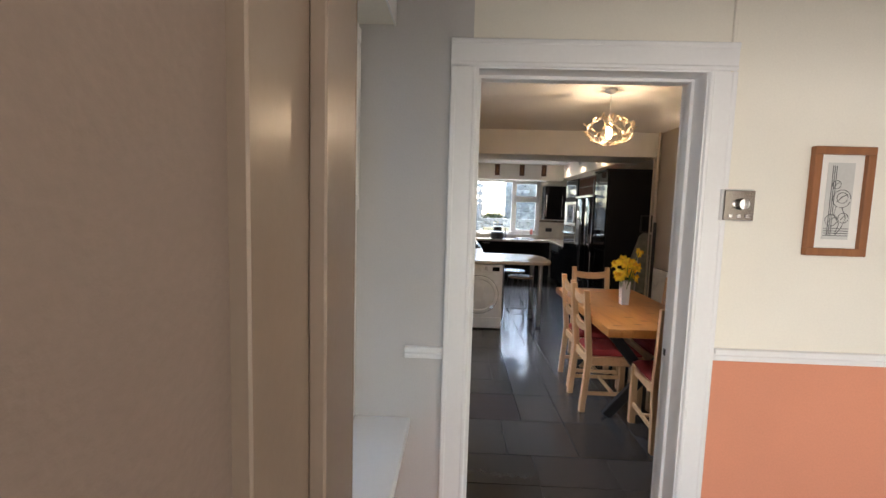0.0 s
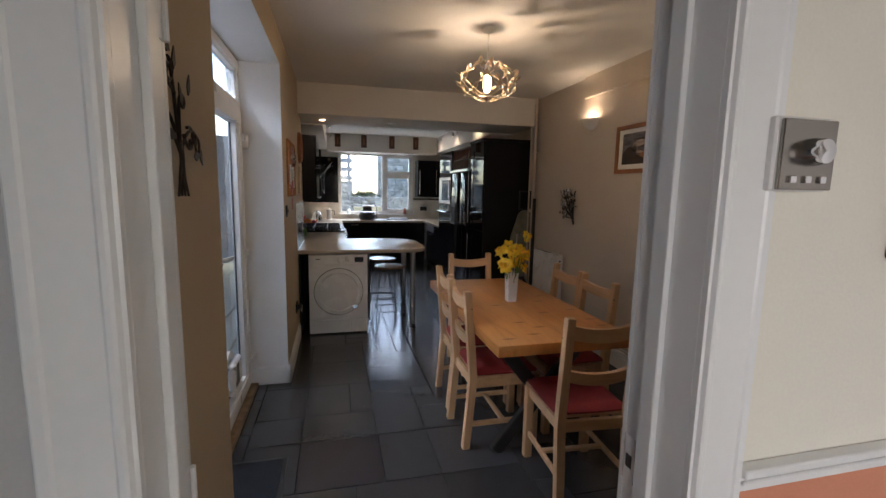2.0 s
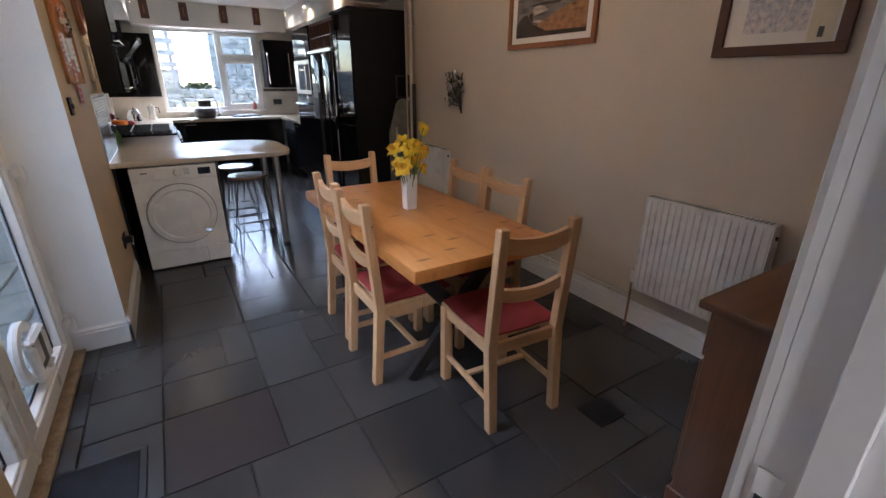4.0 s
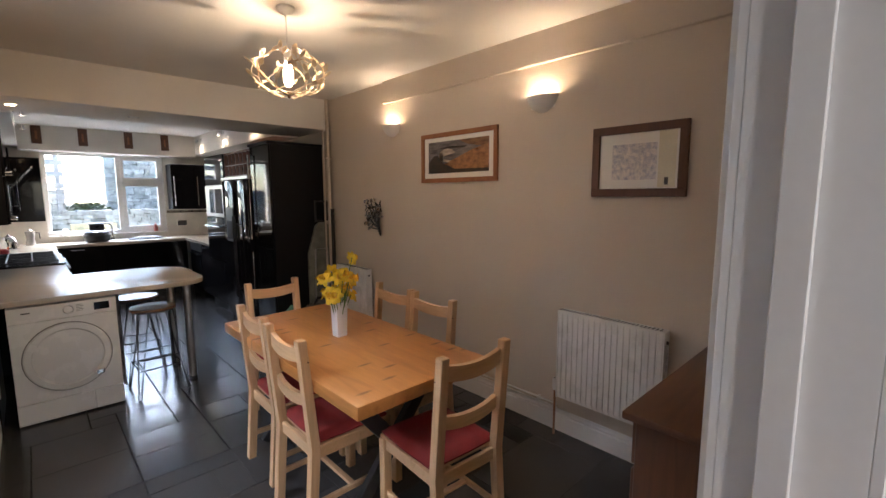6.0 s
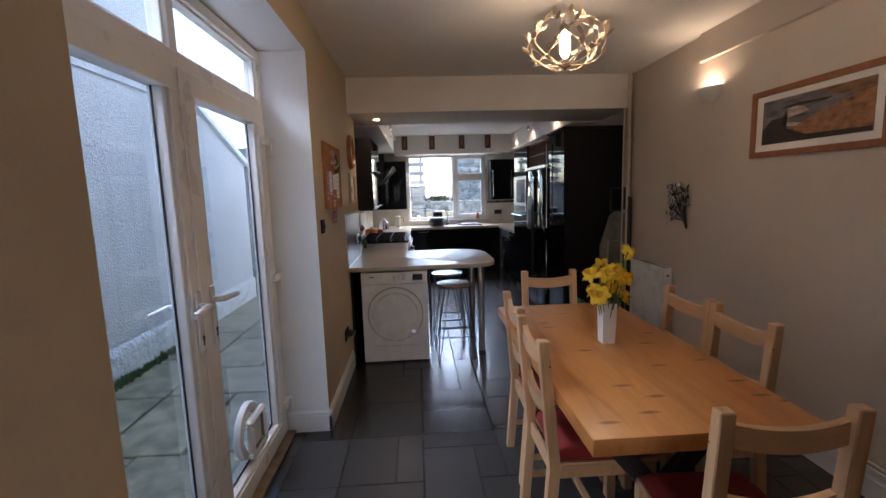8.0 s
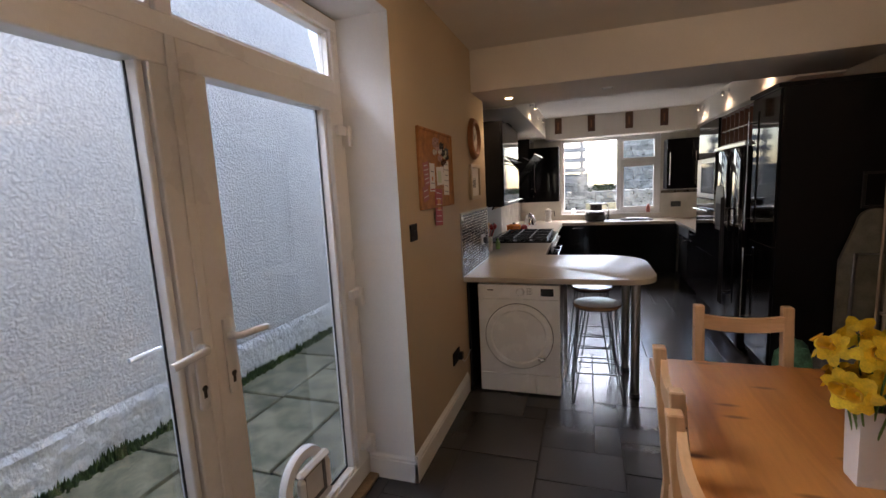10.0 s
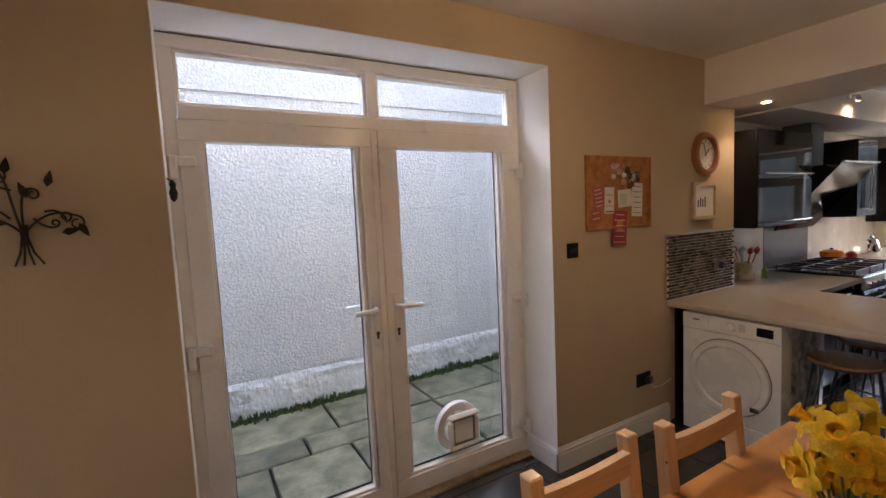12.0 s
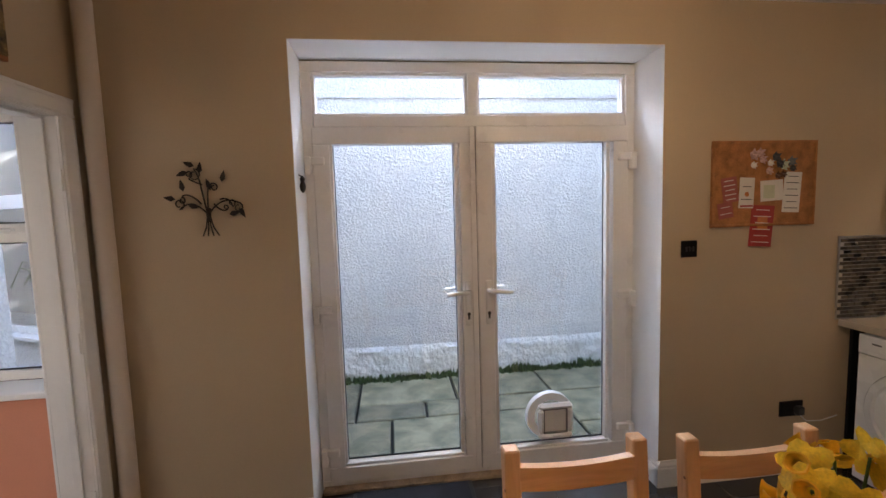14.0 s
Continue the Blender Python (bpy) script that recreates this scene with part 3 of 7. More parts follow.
# first doorway, deep lining seen from close by, its shade painted into the colour
first_lining = thing("first_door_lining", "gloss painted lining of the first doorway, shade put into its colour", "trim", kind="structure")
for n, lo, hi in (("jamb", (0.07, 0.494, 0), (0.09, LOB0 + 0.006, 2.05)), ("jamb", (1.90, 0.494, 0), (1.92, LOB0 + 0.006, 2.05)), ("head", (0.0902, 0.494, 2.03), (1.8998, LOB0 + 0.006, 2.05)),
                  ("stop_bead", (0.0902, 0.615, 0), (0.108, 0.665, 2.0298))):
    part(n, boxes((lo, hi), bevel=0.002), "shaded_gloss", first_lining)
casing("first_door_casing_lobby", casing_bm(0.09, 1.90, LOB0 + 0.006, 1, 2.03, 0.03, 0.014), "shaded_gloss", "narrow gloss casing on the lobby side, shade put into its colour", "trim")


def dado_bm(x0, x1, y, z=1.045):
    bm = boxes(((x0, y - 0.016, z - 0.018), (x1, y, z + 0.022)), ((x0 + 0.0005, y - 0.026, z + 0.010), (x1 - 0.0005, y - 0.0005, z + 0.025)), ((x0 + 0.001, y - 0.022, z - 0.004), (x1 - 0.001, y - 0.001, z + 0.003)), bevel=0.002)
    return bm


structure("dado_rail", dado_bm(1.149, 1.93, NEAR0 - 0.006, 1.066), "white", "white moulded dado rail", "trim")
structure("dado_rail_short", dado_bm(0.06, 0.196, NEAR0 - 0.006, 1.031), "white", "short white moulded dado rail", "trim")


def skirting(name, lo, hi, along, out, z=0.15):
    """Moulded skirting along x or y; lo, hi are its ends along the wall, out = (face, sign)."""
    face, sign = out
    prof = [(0, 0), (0.018, 0), (0.018, z * 0.72), (0.014, z * 0.76), (0.016, z * 0.84), (0.008, z * 0.92), (0.005, z), (0, z)]
    pts = [(face + sign * a, b) for a, b in prof]
    return structure(name, prism(bmesh.new(), pts, lo, hi, along), "white", "white moulded skirting board", "skirting")


skirting("baseboard_west", 4.684 - 0.018, 5.78, "y", (L, 1))
skirting("baseboard_reveal", -0.13, L + 0.017, "x", (4.684, -1))
skirting("baseboard_west_near", NEAR1 + 0.03, 2.79, "y", (L, 1))
skirting("baseboard_east", NEAR1, 6.24, "y", (R, -1))
skirting("baseboard_south", 1.145, R - 0.02, "x", (NEAR1, 1))

# glazed garden doors
GX = -0.18
door_unit = thing("door_1", "white upvc double garden doors with top lights", "door", (GX, 3.735, 0), kind="structure")
DY = 3.735


def wy(y):
    return y - DY


bm = bmesh.new()
rect_frame(bm, "x", -0.035, 0.045, wy(2.792), wy(4.678), 0.0, 2.40, 0.055, 0.003)
box(bm, (-0.035, wy(2.85), 2.055), (0.045, wy(4.62), 2.115), 0.003)
box(bm, (-0.035, wy(3.69), 2.115), (0.045, wy(3.745), 2.345), 0.003)
part("outer_frame", bm, "upvc", door_unit)
bm = bmesh.new()
for a, b in ((2.847, 3.69), (3.745, 4.623)):
    rect_frame(bm, "x", -0.025, 0.030, wy(a), wy(b), 2.115, 2.345, 0.016, 0.003)
part("top_light_bead", bm, "upvc", door_unit)
for a, b in ((2.86, 3.675), (3.76, 4.607)):
    pane = part("pane", boxes(((-0.004, wy(a), 2.13), (0.004, wy(b), 2.332))), "glass", door_unit)
    pane.visible_shadow = False


def garden_leaf(y0, y1, g0, g1, handle_y, name):
    leaf = part(name, rect_frame(bmesh.new(), "x", -0.02, 0.058, wy(y0), wy(y1), 0.045, 2.052, 0.09, 0.004), "upvc", door_unit)
    bm = bmesh.new()
    rect_frame(bm, "x", -0.015, 0.047, wy(g0) - 0.022, wy(g1) + 0.022, 0.175 - 0.045, 1.975 + 0.022, 0.022, 0.004)
    part("glazing_bead", bm, "upvc", leaf)
    bm = bmesh.new()
    rect_frame(bm, "x", 0.004, 0.010, wy(g0) - 0.004, wy(g1) + 0.004, 0.155, 1.979, 0.008, 0)
    part("gasket", bm, "gasket", leaf)
    pane = part("pane", boxes(((-0.004, wy(g0), 0.16), (0.004, wy(g1), 1.977))), "glass", leaf)
    pane.visible_shadow = False
    s = 1 if handle_y < 3.72 else -1
    bm = boxes(((0.058, wy(handle_y) - 0.018, 0.925), (0.071, wy(handle_y) + 0.018, 1.185)), bevel=0.006, seg=2)
    hy = wy(handle_y)
    tube(bm, [(0.066, hy, 1.125), (0.10, hy, 1.125), (0.112, hy - s * 0.01, 1.125), (0.116, hy - s * 0.06, 1.124), (0.112, hy - s * 0.13, 1.117)], 0.0125, 10)
    part("lever_handle", bm, "white_enamel", leaf, "white lever handle", smooth=True)
    bm = cyl(bmesh.new(), (0.0700, hy, 0.994), (0.0725, hy, 0.994), 0.010, seg=14)
    box(bm, (0.0700, hy - 0.006, 0.962), (0.0723, hy + 0.006, 0.992), 0.0005)
    part("keyhole", bm, "dark_plastic", leaf)
    bm = boxes(((-0.030, hy - 0.015, 0.93), (-0.02, hy + 0.015, 1.17)), bevel=0.003)
    tube(bm, [(-0.028, hy, 1.125), (-0.065, hy, 1.125), (-0.07, hy - s * 0.12, 1.12)], 0.009, 8)
    part("outer_handle", bm, "white_enamel", leaf, smooth=True)
    return leaf


leaf_a = garden_leaf(2.838, 3.722, 2.94, 3.605, 3.665, "left_leaf")
leaf_b = garden_leaf(3.728, 4.632, 3.84, 4.505, 3.785, "right_leaf")
part("astragal", boxes(((0.058, wy(3.690), 0.05), (0.066, wy(3.7225), 2.05)), bevel=0.003), "upvc", leaf_a)
# Black strip fills the gap between the leaves in place of its shade.
part("meeting_gap_shade", boxes(((0.0, wy(3.7222), 0.05), (0.050, wy(3.7278), 2.05))), "gasket", leaf_a, "black strip that stands for shade in the gap between the leaves")
for y, s in ((2.815, 1), (4.655, -1)):
    for hz in (0.22, 1.045, 1.86):
        bm = boxes(((0.045, wy(y) - 0.016, hz - 0.06), (0.095, wy(y) + 0.016, hz + 0.038)), ((0.056, min(wy(y), wy(y) + s * 0.085), hz - 0.008), (0.080, max(wy(y), wy(y) + s * 0.085), hz + 0.036)), bevel=0.006, seg=2)
        part("hinge", bm, "upvc", door_unit)
part("threshold", boxes(((-0.05, wy(2.80), 0.0), (0.10, wy(4.67), 0.022)), bevel=0.004), "threshold", door_unit, "dirty brown threshold strip")

# cat flap in the right pane
M["dryer_gap"] = material("shadow_gap_and_seal_grey", (0.16, 0.16, 0.16), 0.6, vary=0.05)
M["flap_plastic"] = material("pale_flap_plastic", (0.80, 0.81, 0.80), 0.2, vary=0.03)
cat = part("cat_flap", bmesh.new(), "upvc", leaf_b, "white round cat flap with a clear door")
bm = bmesh.new()
cy_, cz_ = wy(4.165), 0.315
m90 = Matrix.Translation((0, cy_, cz_)) @ Matrix.Rotation(radians(90), 4, "Y")
for d0, d1 in ((0.004, 0.018), (-0.018, -0.004)):
    ring = [[bm.verts.new((d, cy_ + r * math.cos(k * math.tau / 40), cz_ + r * math.sin(k * math.tau / 40))) for k in range(40)] for r, d in ((0.100, d0), (0.150, d0), (0.145, d1), (0.100, d1))]
    for A, B in zip(ring, ring[1:] + ring[:1]):
        for k in range(40):
            bm.faces.new((A[k], A[(k + 1) % 40], B[(k + 1) % 40], B[k]))
rect_frame(bm, "x", 0.018, 0.062, cy_ - 0.085, cy_ + 0.130, cz_ - 0.130, cz_ + 0.090, 0.034, 0.014)
bmesh.ops.recalc_face_normals(bm, faces=bm.faces[:])
bm.to_mesh(cat.data)
bm.free()
part("flap_seal", rect_frame(bmesh.new(), "x", 0.028, 0.050, cy_ - 0.053, cy_ + 0.098, cz_ - 0.098, cz_ + 0.058, 0.007, 0.001), "dryer_gap", leaf_b, "dark seal round the flap")
part("flap", boxes(((0.030, cy_ - 0.047, cz_ - 0.092), (0.036, cy_ + 0.092, cz_ + 0.052)), bevel=0.002), "flap_plastic", leaf_b, "pale translucent swing flap")
part("flap_lock", boxes(((0.055, cy_ + 0.002, cz_ - 0.116), (0.070, cy_ + 0.045, cz_ - 0.098)), bevel=0.003), "off_white_plastic", leaf_b)

# lobby window
lw = thing("window_2", "white upvc lobby window with black gaskets", "window", (-0.15, 1.34, 0.785), kind="structure")
bm = bmesh.new()
rect_frame(bm, "x", -0.04, 0.03, 0.955 - 1.34, 1.732 - 1.34, 0.0, 1.385, 0.05, 0.003)
box(bm, (-0.04, 1.005 - 1.34, 0.71), (0.03, 1.682 - 1.34, 0.775), 0.003)
part("window_frame", bm, "upvc", lw)
sash = part("top_sash", rect_frame(bmesh.new(), "x", 0.0, 0.045, 0.985 - 1.34, 1.70 - 1.34, 0.755, 1.355, 0.05, 0.004), "upvc", lw)
for par, a, b, c, d in ((lw, 1.005, 1.682, 0.05, 0.71), (sash, 1.035, 1.65, 0.805, 1.305)):
    part("gasket", rect_frame(bmesh.new(), "x", 0.004, 0.012, a - 1.34 - 0.002, b - 1.34 + 0.002, c - 0.002, d + 0.002, 0.010, 0), "gasket", par)
    pane = part("pane", boxes(((-0.004, a - 1.34, c), (0.004, b - 1.34, d))), "glass", par)
    pane.visible_shadow = False
bm = boxes(((0.045, -0.06, 0.762), (0.058, 0.02, 0.785)), bevel=0.003)
box(bm, (0.058, -0.045, 0.768), (0.075, 0.05, 0.782), 0.004)
part("window_handle", bm, "white_enamel", sash)
structure("window_sill", boxes(((-0.12, 0.953, 0.752), (0.085, NEAR0 - 0.006, 0.785)), bevel=0.006), "white", "deep white painted lobby window sill", "sill")

# kitchen window
kw = thing("window_1", "white upvc kitchen window with a small top opener", "window", (1.38, FAR + 0.06, WZ0), kind="structure")


def kx(x):
    return x - 1.38


bm = bmesh.new()
rect_frame(bm, "y", -0.03, 0.04, kx(WX0), kx(WX1), 0.0, WZ1 - WZ0, 0.055, 0.003)
box(bm, (kx(1.50), -0.03, 0.055), (kx(1.565), 0.04, WZ1 - WZ0 - 0.055), 0.003)
box(bm, (kx(1.565), -0.03, 0.80), (kx(2.105), 0.04, 0.86), 0.003)
part("window_frame", bm, "upvc", kw)
s1 = part("top_sash", rect_frame(bmesh.new(), "y", -0.045, 0.0, kx(1.56), kx(2.11), 0.855, 1.22, 0.045, 0.003), "upvc", kw)
s2 = part("side_sash", rect_frame(bmesh.new(), "y", -0.045, 0.0, kx(1.56), kx(2.11), 0.05, 0.805, 0.05, 0.003), "upvc", kw)
for par, a, b, c, d in ((kw, 0.655, 1.50, 0.055, 1.215), (s1, 1.605, 2.065, 0.90, 1.175), (s2, 1.61, 2.06, 0.10, 0.755)):
    pane = part("pane", boxes(((kx(a), -0.004, c), (kx(b), 0.004, d))), "glass", par)
    pane.visible_shadow = False
for par, hx, hz in ((s1, 1.83, 0.875), (s2, 1.575, 0.42)):
    part("window_handle", boxes(((kx(hx) - 0.05, -0.065, hz), (kx(hx) + 0.05, -0.045, hz + 0.02)), bevel=0.003), "white_enamel", par)
part("blind_rail", boxes(((kx(0.62), -0.10, 1.235), (kx(2.14), -0.06, 1.262)), bevel=0.004), "steel", kw, "thin grey blind rail")

# back room window, unseen, added to go with the lobby's fill lamp
bw = thing("window_3", "unseen white window added in the room behind", "window", (1.25, -3.1, 0.85), kind="structure")
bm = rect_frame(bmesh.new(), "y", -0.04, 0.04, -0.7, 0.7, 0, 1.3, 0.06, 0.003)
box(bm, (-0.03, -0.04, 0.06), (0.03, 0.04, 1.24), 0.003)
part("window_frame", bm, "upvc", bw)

# unseen window added in the passage wall of the room behind, for its fill lamp
pw = thing("window_4", "unseen white window added in the passage wall", "window", (-0.08, -0.95, 0.9), kind="structure")
part("window_frame", rect_frame(bmesh.new(), "x", -0.035, 0.035, -0.45, 0.45, 0, 1.2, 0.06, 0.003), "upvc", pw)
pane = part("pane", boxes(((-0.004, -0.39, 0.06), (0.004, 0.39, 1.14))), "glass", pw)
pane.visible_shadow = False

# ---- dining room things ----
def cushion_bm(w, d, h, tufts=True):
    """A square seat pad with soft edges and a few tufts."""
    n = 14
    bm = bmesh.new()
    top, bot = {}, {}
    for i in range(n + 1):
        for j in range(n + 1):
            u, v = i / n * 2 - 1, j / n * 2 - 1
            edge = max(abs(u), abs(v))
            puff = (1 - max(0, (edge - 0.72) / 0.28) ** 2.4)
            z = h * (0.35 + 0.65 * puff)
            if tufts:
                for tu in (-0.45, 0.45):
                    for tv in (-0.45, 0.45):
                        z -= 0.35 * h * math.exp(-((u - tu) ** 2 + (v - tv) ** 2) / 0.025)
            k = 1 - 0.03 * abs(u * v)
            top[i, j] = bm.verts.new((u * w / 2 * k, v * d / 2 * k, z))
            bot[i, j] = bm.verts.new((u * w / 2 * k * 0.985, v * d / 2 * k * 0.985, 0 if edge < 1 else h * 0.12))
    for i in range(n):
        for j in range(n):
            bm.faces.new((top[i, j], top[i + 1, j], top[i + 1, j + 1], top[i, j + 1]))
            bm.faces.new((bot[i, j], bot[i, j + 1], bot[i + 1, j + 1], bot[i + 1, j]))
    rim = [(i, 0) for i in range(n)] + [(n, j) for j in range(n)] + [(i, n) for i in range(n, 0, -1)] + [(0, j) for j in range(n, 0, -1)]
    for k in range(len(rim)):
        a, b = rim[k], rim[(k + 1) % len(rim)]
        bm.faces.new((bot[a], bot[b], top[b], top[a]))
    return bm


def curved_rail(bm, x0, x1, y, z, high, thick, sag, bow):
    """A back rail whose lower edge dips and that bows backwards."""
    n = 10
    ring = []
    for i in range(n + 1):
        u = i / n * 2 - 1
        x = x0 + (x1 - x0) * i / n
        yy = y - bow * (1 - u * u)
        zz = z - sag * (1 - u * u)
        ring.append([bm.verts.new(p) for p in ((x, yy - thick / 2, zz), (x, yy + thick / 2, zz), (x, yy + thick / 2, zz + high), (x, yy - thick / 2, zz + high))])
    for A, B in zip(ring, ring[1:]):
        for k in range(4):
            bm.faces.new((A[k], A[(k + 1) % 4], B[(k + 1) % 4], B[k]))
    bm.faces.new(ring[0][::-1])
    bm.faces.new(ring[-1])
    return bm


def dining_chair(place, turn):
    c = thing("dining_chair", "pale pine ladder-back dining chair with a red seat pad", "chair", place, turn, "chairs round the table")
    for s in (-1, 1):
        bm = bmesh.new()
        x = s * 0.178
        prof = [(-0.240, 0.0), (-0.196, 0.0), (-0.160, 0.43), (-0.209, 0.963), (-0.252, 0.963), (-0.206, 0.43)]
        prism(bm, prof, x - 0.0215, x + 0.0215, "x")
        bmesh.ops.bevel(bm, geom=bm.edges[:], offset=0.004, segments=1, affect="EDGES")
        part("back_post", bm, "pine", c)
        part("front_leg", boxes(((s * 0.178 - 0.0225, 0.192, 0), (s * 0.178 + 0.0225, 0.237, 0.435)), bevel=0.004), "pine", c)
        bm = bmesh.new()
        beam_between(bm, (s * 0.178, -0.19, 0.15), (s * 0.178, 0.20, 0.15), 0.018, 0.03, bevel=0.003)
        part("stretcher", bm, "pine_x", c)
        part("peg", cyl(bmesh.new(), (s * 0.199, -0.207, 0.86), (s * 0.2005, -0.207, 0.86), 0.004, seg=8), "walnut", c)
    for name, lo, hi in (("front_apron", (-0.158, 0.205, 0.375), (0.158, 0.225, 0.435)), ("back_apron", (-0.158, -0.192, 0.375), (0.158, -0.172, 0.435)),
                         ("side_apron", (-0.187, -0.165, 0.375), (-0.169, 0.195, 0.435)), ("side_apron", (0.169, -0.165, 0.375), (0.187, 0.195, 0.435))):
        part(name, boxes((lo, hi), bevel=0.003), "pine_x", c)
    part("seat", boxes(((-0.2, -0.165, 0.435), (0.2, 0.24, 0.450)), bevel=0.005), "pine_x", c)
    bm = bmesh.new()
    beam_between(bm, (-0.17, 0.02, 0.15), (0.17, 0.02, 0.15), 0.03, 0.018, bevel=0.003)
    part("cross_stretcher", bm, "pine_x", c)
    part("top_rail", curved_rail(bmesh.new(), -0.16, 0.16, -0.215, 0.855, 0.066, 0.024, 0.018, 0.012), "pine_x", c)
    part("middle_rail", curved_rail(bmesh.new(), -0.16, 0.16, -0.193, 0.640, 0.056, 0.024, 0.020, 0.012), "pine_x", c)
    pad = part("seat_pad", cushion_bm(0.40, 0.40, 0.045), "red", c, "tufted red cotton seat pad", smooth=True)
    pad.location = (0, 0.025, 0.4505)
    return c


first_chair = dining_chair((1.745, 3.155, 0), -4)
for x, y, a in ((1.470, 3.705, -90), (1.500, 4.19, -91), (2.015, 3.76, 90), (2.022, 4.17, 91), (1.71, 4.745, 181)):
    copy_thing(first_chair, pose(x, y, 0, 0, 0, a))

# table: thick pine top on black cross trestles
table = thing("dining_table", "honey pine dining table with thick top and black steel legs", "table", (1.685, 3.955, 0))
bm = boxes(((-0.395, -0.805, 0.705), (0.395, 0.805, 0.768)), bevel=0.008, seg=2)
part("tabletop", bm, "table", table, smooth=True)
for ty in (-0.52, 0.50):
    for s in (-1, 1):
        bm = bmesh.new()
        beam_between(bm, (-s * 0.27, ty + s * 0.022, 0.005), (s * 0.30, ty + s * 0.022, 0.70), 0.075, 0.04, up=(0, 1, 0), bevel=0.004)
        part("trestle_bar", bm, "black_metal", table)
    part("trestle_plate", boxes(((-0.33, ty - 0.05, 0.696), (0.33, ty + 0.05, 0.7045))), "black_metal", table)
bm = bmesh.new()
beam_between(bm, (0, -0.50, 0.34), (0, 0.48, 0.34), 0.04, 0.04, bevel=0.004)
part("spreader", bm, "black_metal", table)

# vase with daffodils
M["petal"] = material("daffodil_yellow", (0.88, 0.62, 0.03), 0.55, vary=0.12, scale=30, fine=200, bump=0.05, per_island=0.12)
M["trumpet"] = material("daffodil_deep_yellow", (0.86, 0.48, 0.015), 0.5, vary=0.1, scale=30, bump=0.05)
M["stem"] = material("green_stem", (0.10, 0.19, 0.04), 0.5, vary=0.15, scale=20)
vase = thing("vase", "white tapered square ceramic vase on the table", "vase", (1.705, 3.995, 0.768))
bm = bmesh.new()
outer = [(0.030, 0.0), (0.031, 0.01), (0.036, 0.19), (0.037, 0.205), (0.032, 0.205), (0.027, 0.02)]
rings = [[bm.verts.new((sx * r, sy * r, z)) for sx, sy in ((-1, -1), (1, -1), (1, 1), (-1, 1))] for r, z in outer]
for A, B in zip(rings, rings[1:]):
    for k in range(4):
        bm.faces.new((A[k], A[(k + 1) % 4], B[(k + 1) % 4], B[k]))
bm.faces.new(rings[0][::-1])
bm.faces.new(rings[-1])
part("body", bm, "white_enamel", vase)

rnd = random.Random(4)
flowers = thing("daffodils", "bunch of yellow daffodils standing in the white vase", "flowers", (1.705, 3.995, 0.79))


def daffodil(head, direction, petals_bm, trumpet_bm):
    q = Vector(direction).to_track_quat("Z", "Y")
    for k in range(6):
        a = k * math.tau / 6 + rnd.uniform(-0.1, 0.1)
        ln, w = rnd.uniform(0.042, 0.054), rnd.uniform(0.017, 0.023)
        d = Vector((math.cos(a), math.sin(a), 0))
        s = Vector((-math.sin(a), math.cos(a), 0))
        lift = rnd.uniform(-0.008, 0.006)
        pts = [d * 0.004, d * ln * 0.45 + s * w + Vector((0, 0, 0.004)), d * ln * 0.85 + s * w * 0.6 + Vector((0, 0, lift)), d * ln + Vector((0, 0, lift)),
               d * ln * 0.85 - s * w * 0.6 + Vector((0, 0, lift)), d * ln * 0.45 - s * w + Vector((0, 0, 0.004))]
        vs = [petals_bm.verts.new(head + q @ p) for p in pts]
        petals_bm.faces.new(vs)
    prof = [(0.007, 0.0), (0.010, 0.012), (0.012, 0.022), (0.019, 0.031), (0.0165, 0.031), (0.010, 0.022), (0.006, 0.004)]
    seg = 12
    rr = []
    for r, z in prof:
        rr.append([trumpet_bm.verts.new(head + q @ Vector((r * (1 + 0.12 * (z > 0.03) * (k % 2)) * math.cos(k * math.tau / seg), r * math.sin(k * math.tau / seg), z))) for k in range(seg)])
    for A, B in zip(rr, rr[1:]):
        for k in range(seg):
            trumpet_bm.faces.new((A[k], A[(k + 1) % seg], B[(k + 1) % seg], B[k]))


heads = []
for i in range(24):
    a = i * 2.399
    rad = 0.100 * math.sqrt((i + 0.5) / 24)
    heads.append(Vector((rad * math.cos(a), rad * math.sin(a), rnd.uniform(0.215, 0.385) - rad * 0.25)))
heads.append(Vector((0.11, 0.02, 0.43)))
heads.append(Vector((-0.08, -0.05, 0.255)))
for h in heads:
    out = Vector((h.x, h.y, 0))
    out = (out.normalized() if out.length > 0.01 else Vector((1, 0, 0))) + Vector((rnd.uniform(-0.5, 0.5), rnd.uniform(-0.5, 0.5), rnd.uniform(-0.1, 0.7)))
    pb, tb, sb = bmesh.new(), bmesh.new(), bmesh.new()
    daffodil(Vector((0, 0, 0)), out, pb, tb)
    base = Vector((rnd.uniform(-0.012, 0.012), rnd.uniform(-0.012, 0.012), 0.0))
    mid = base.lerp(h, 0.6) + Vector((0, 0, 0.03))
    pts = [base.lerp(mid, t).lerp(mid.lerp(h, t), t) - h for t in (0, 0.25, 0.5, 0.75, 1.0)]
    stem = part("stem", tube(sb, pts, 0.0028, 6), "stem", flowers)
    stem.location = h
    part("petals", pb, "petal", stem)
    part("trumpet", tb, "trumpet", stem, smooth=True)

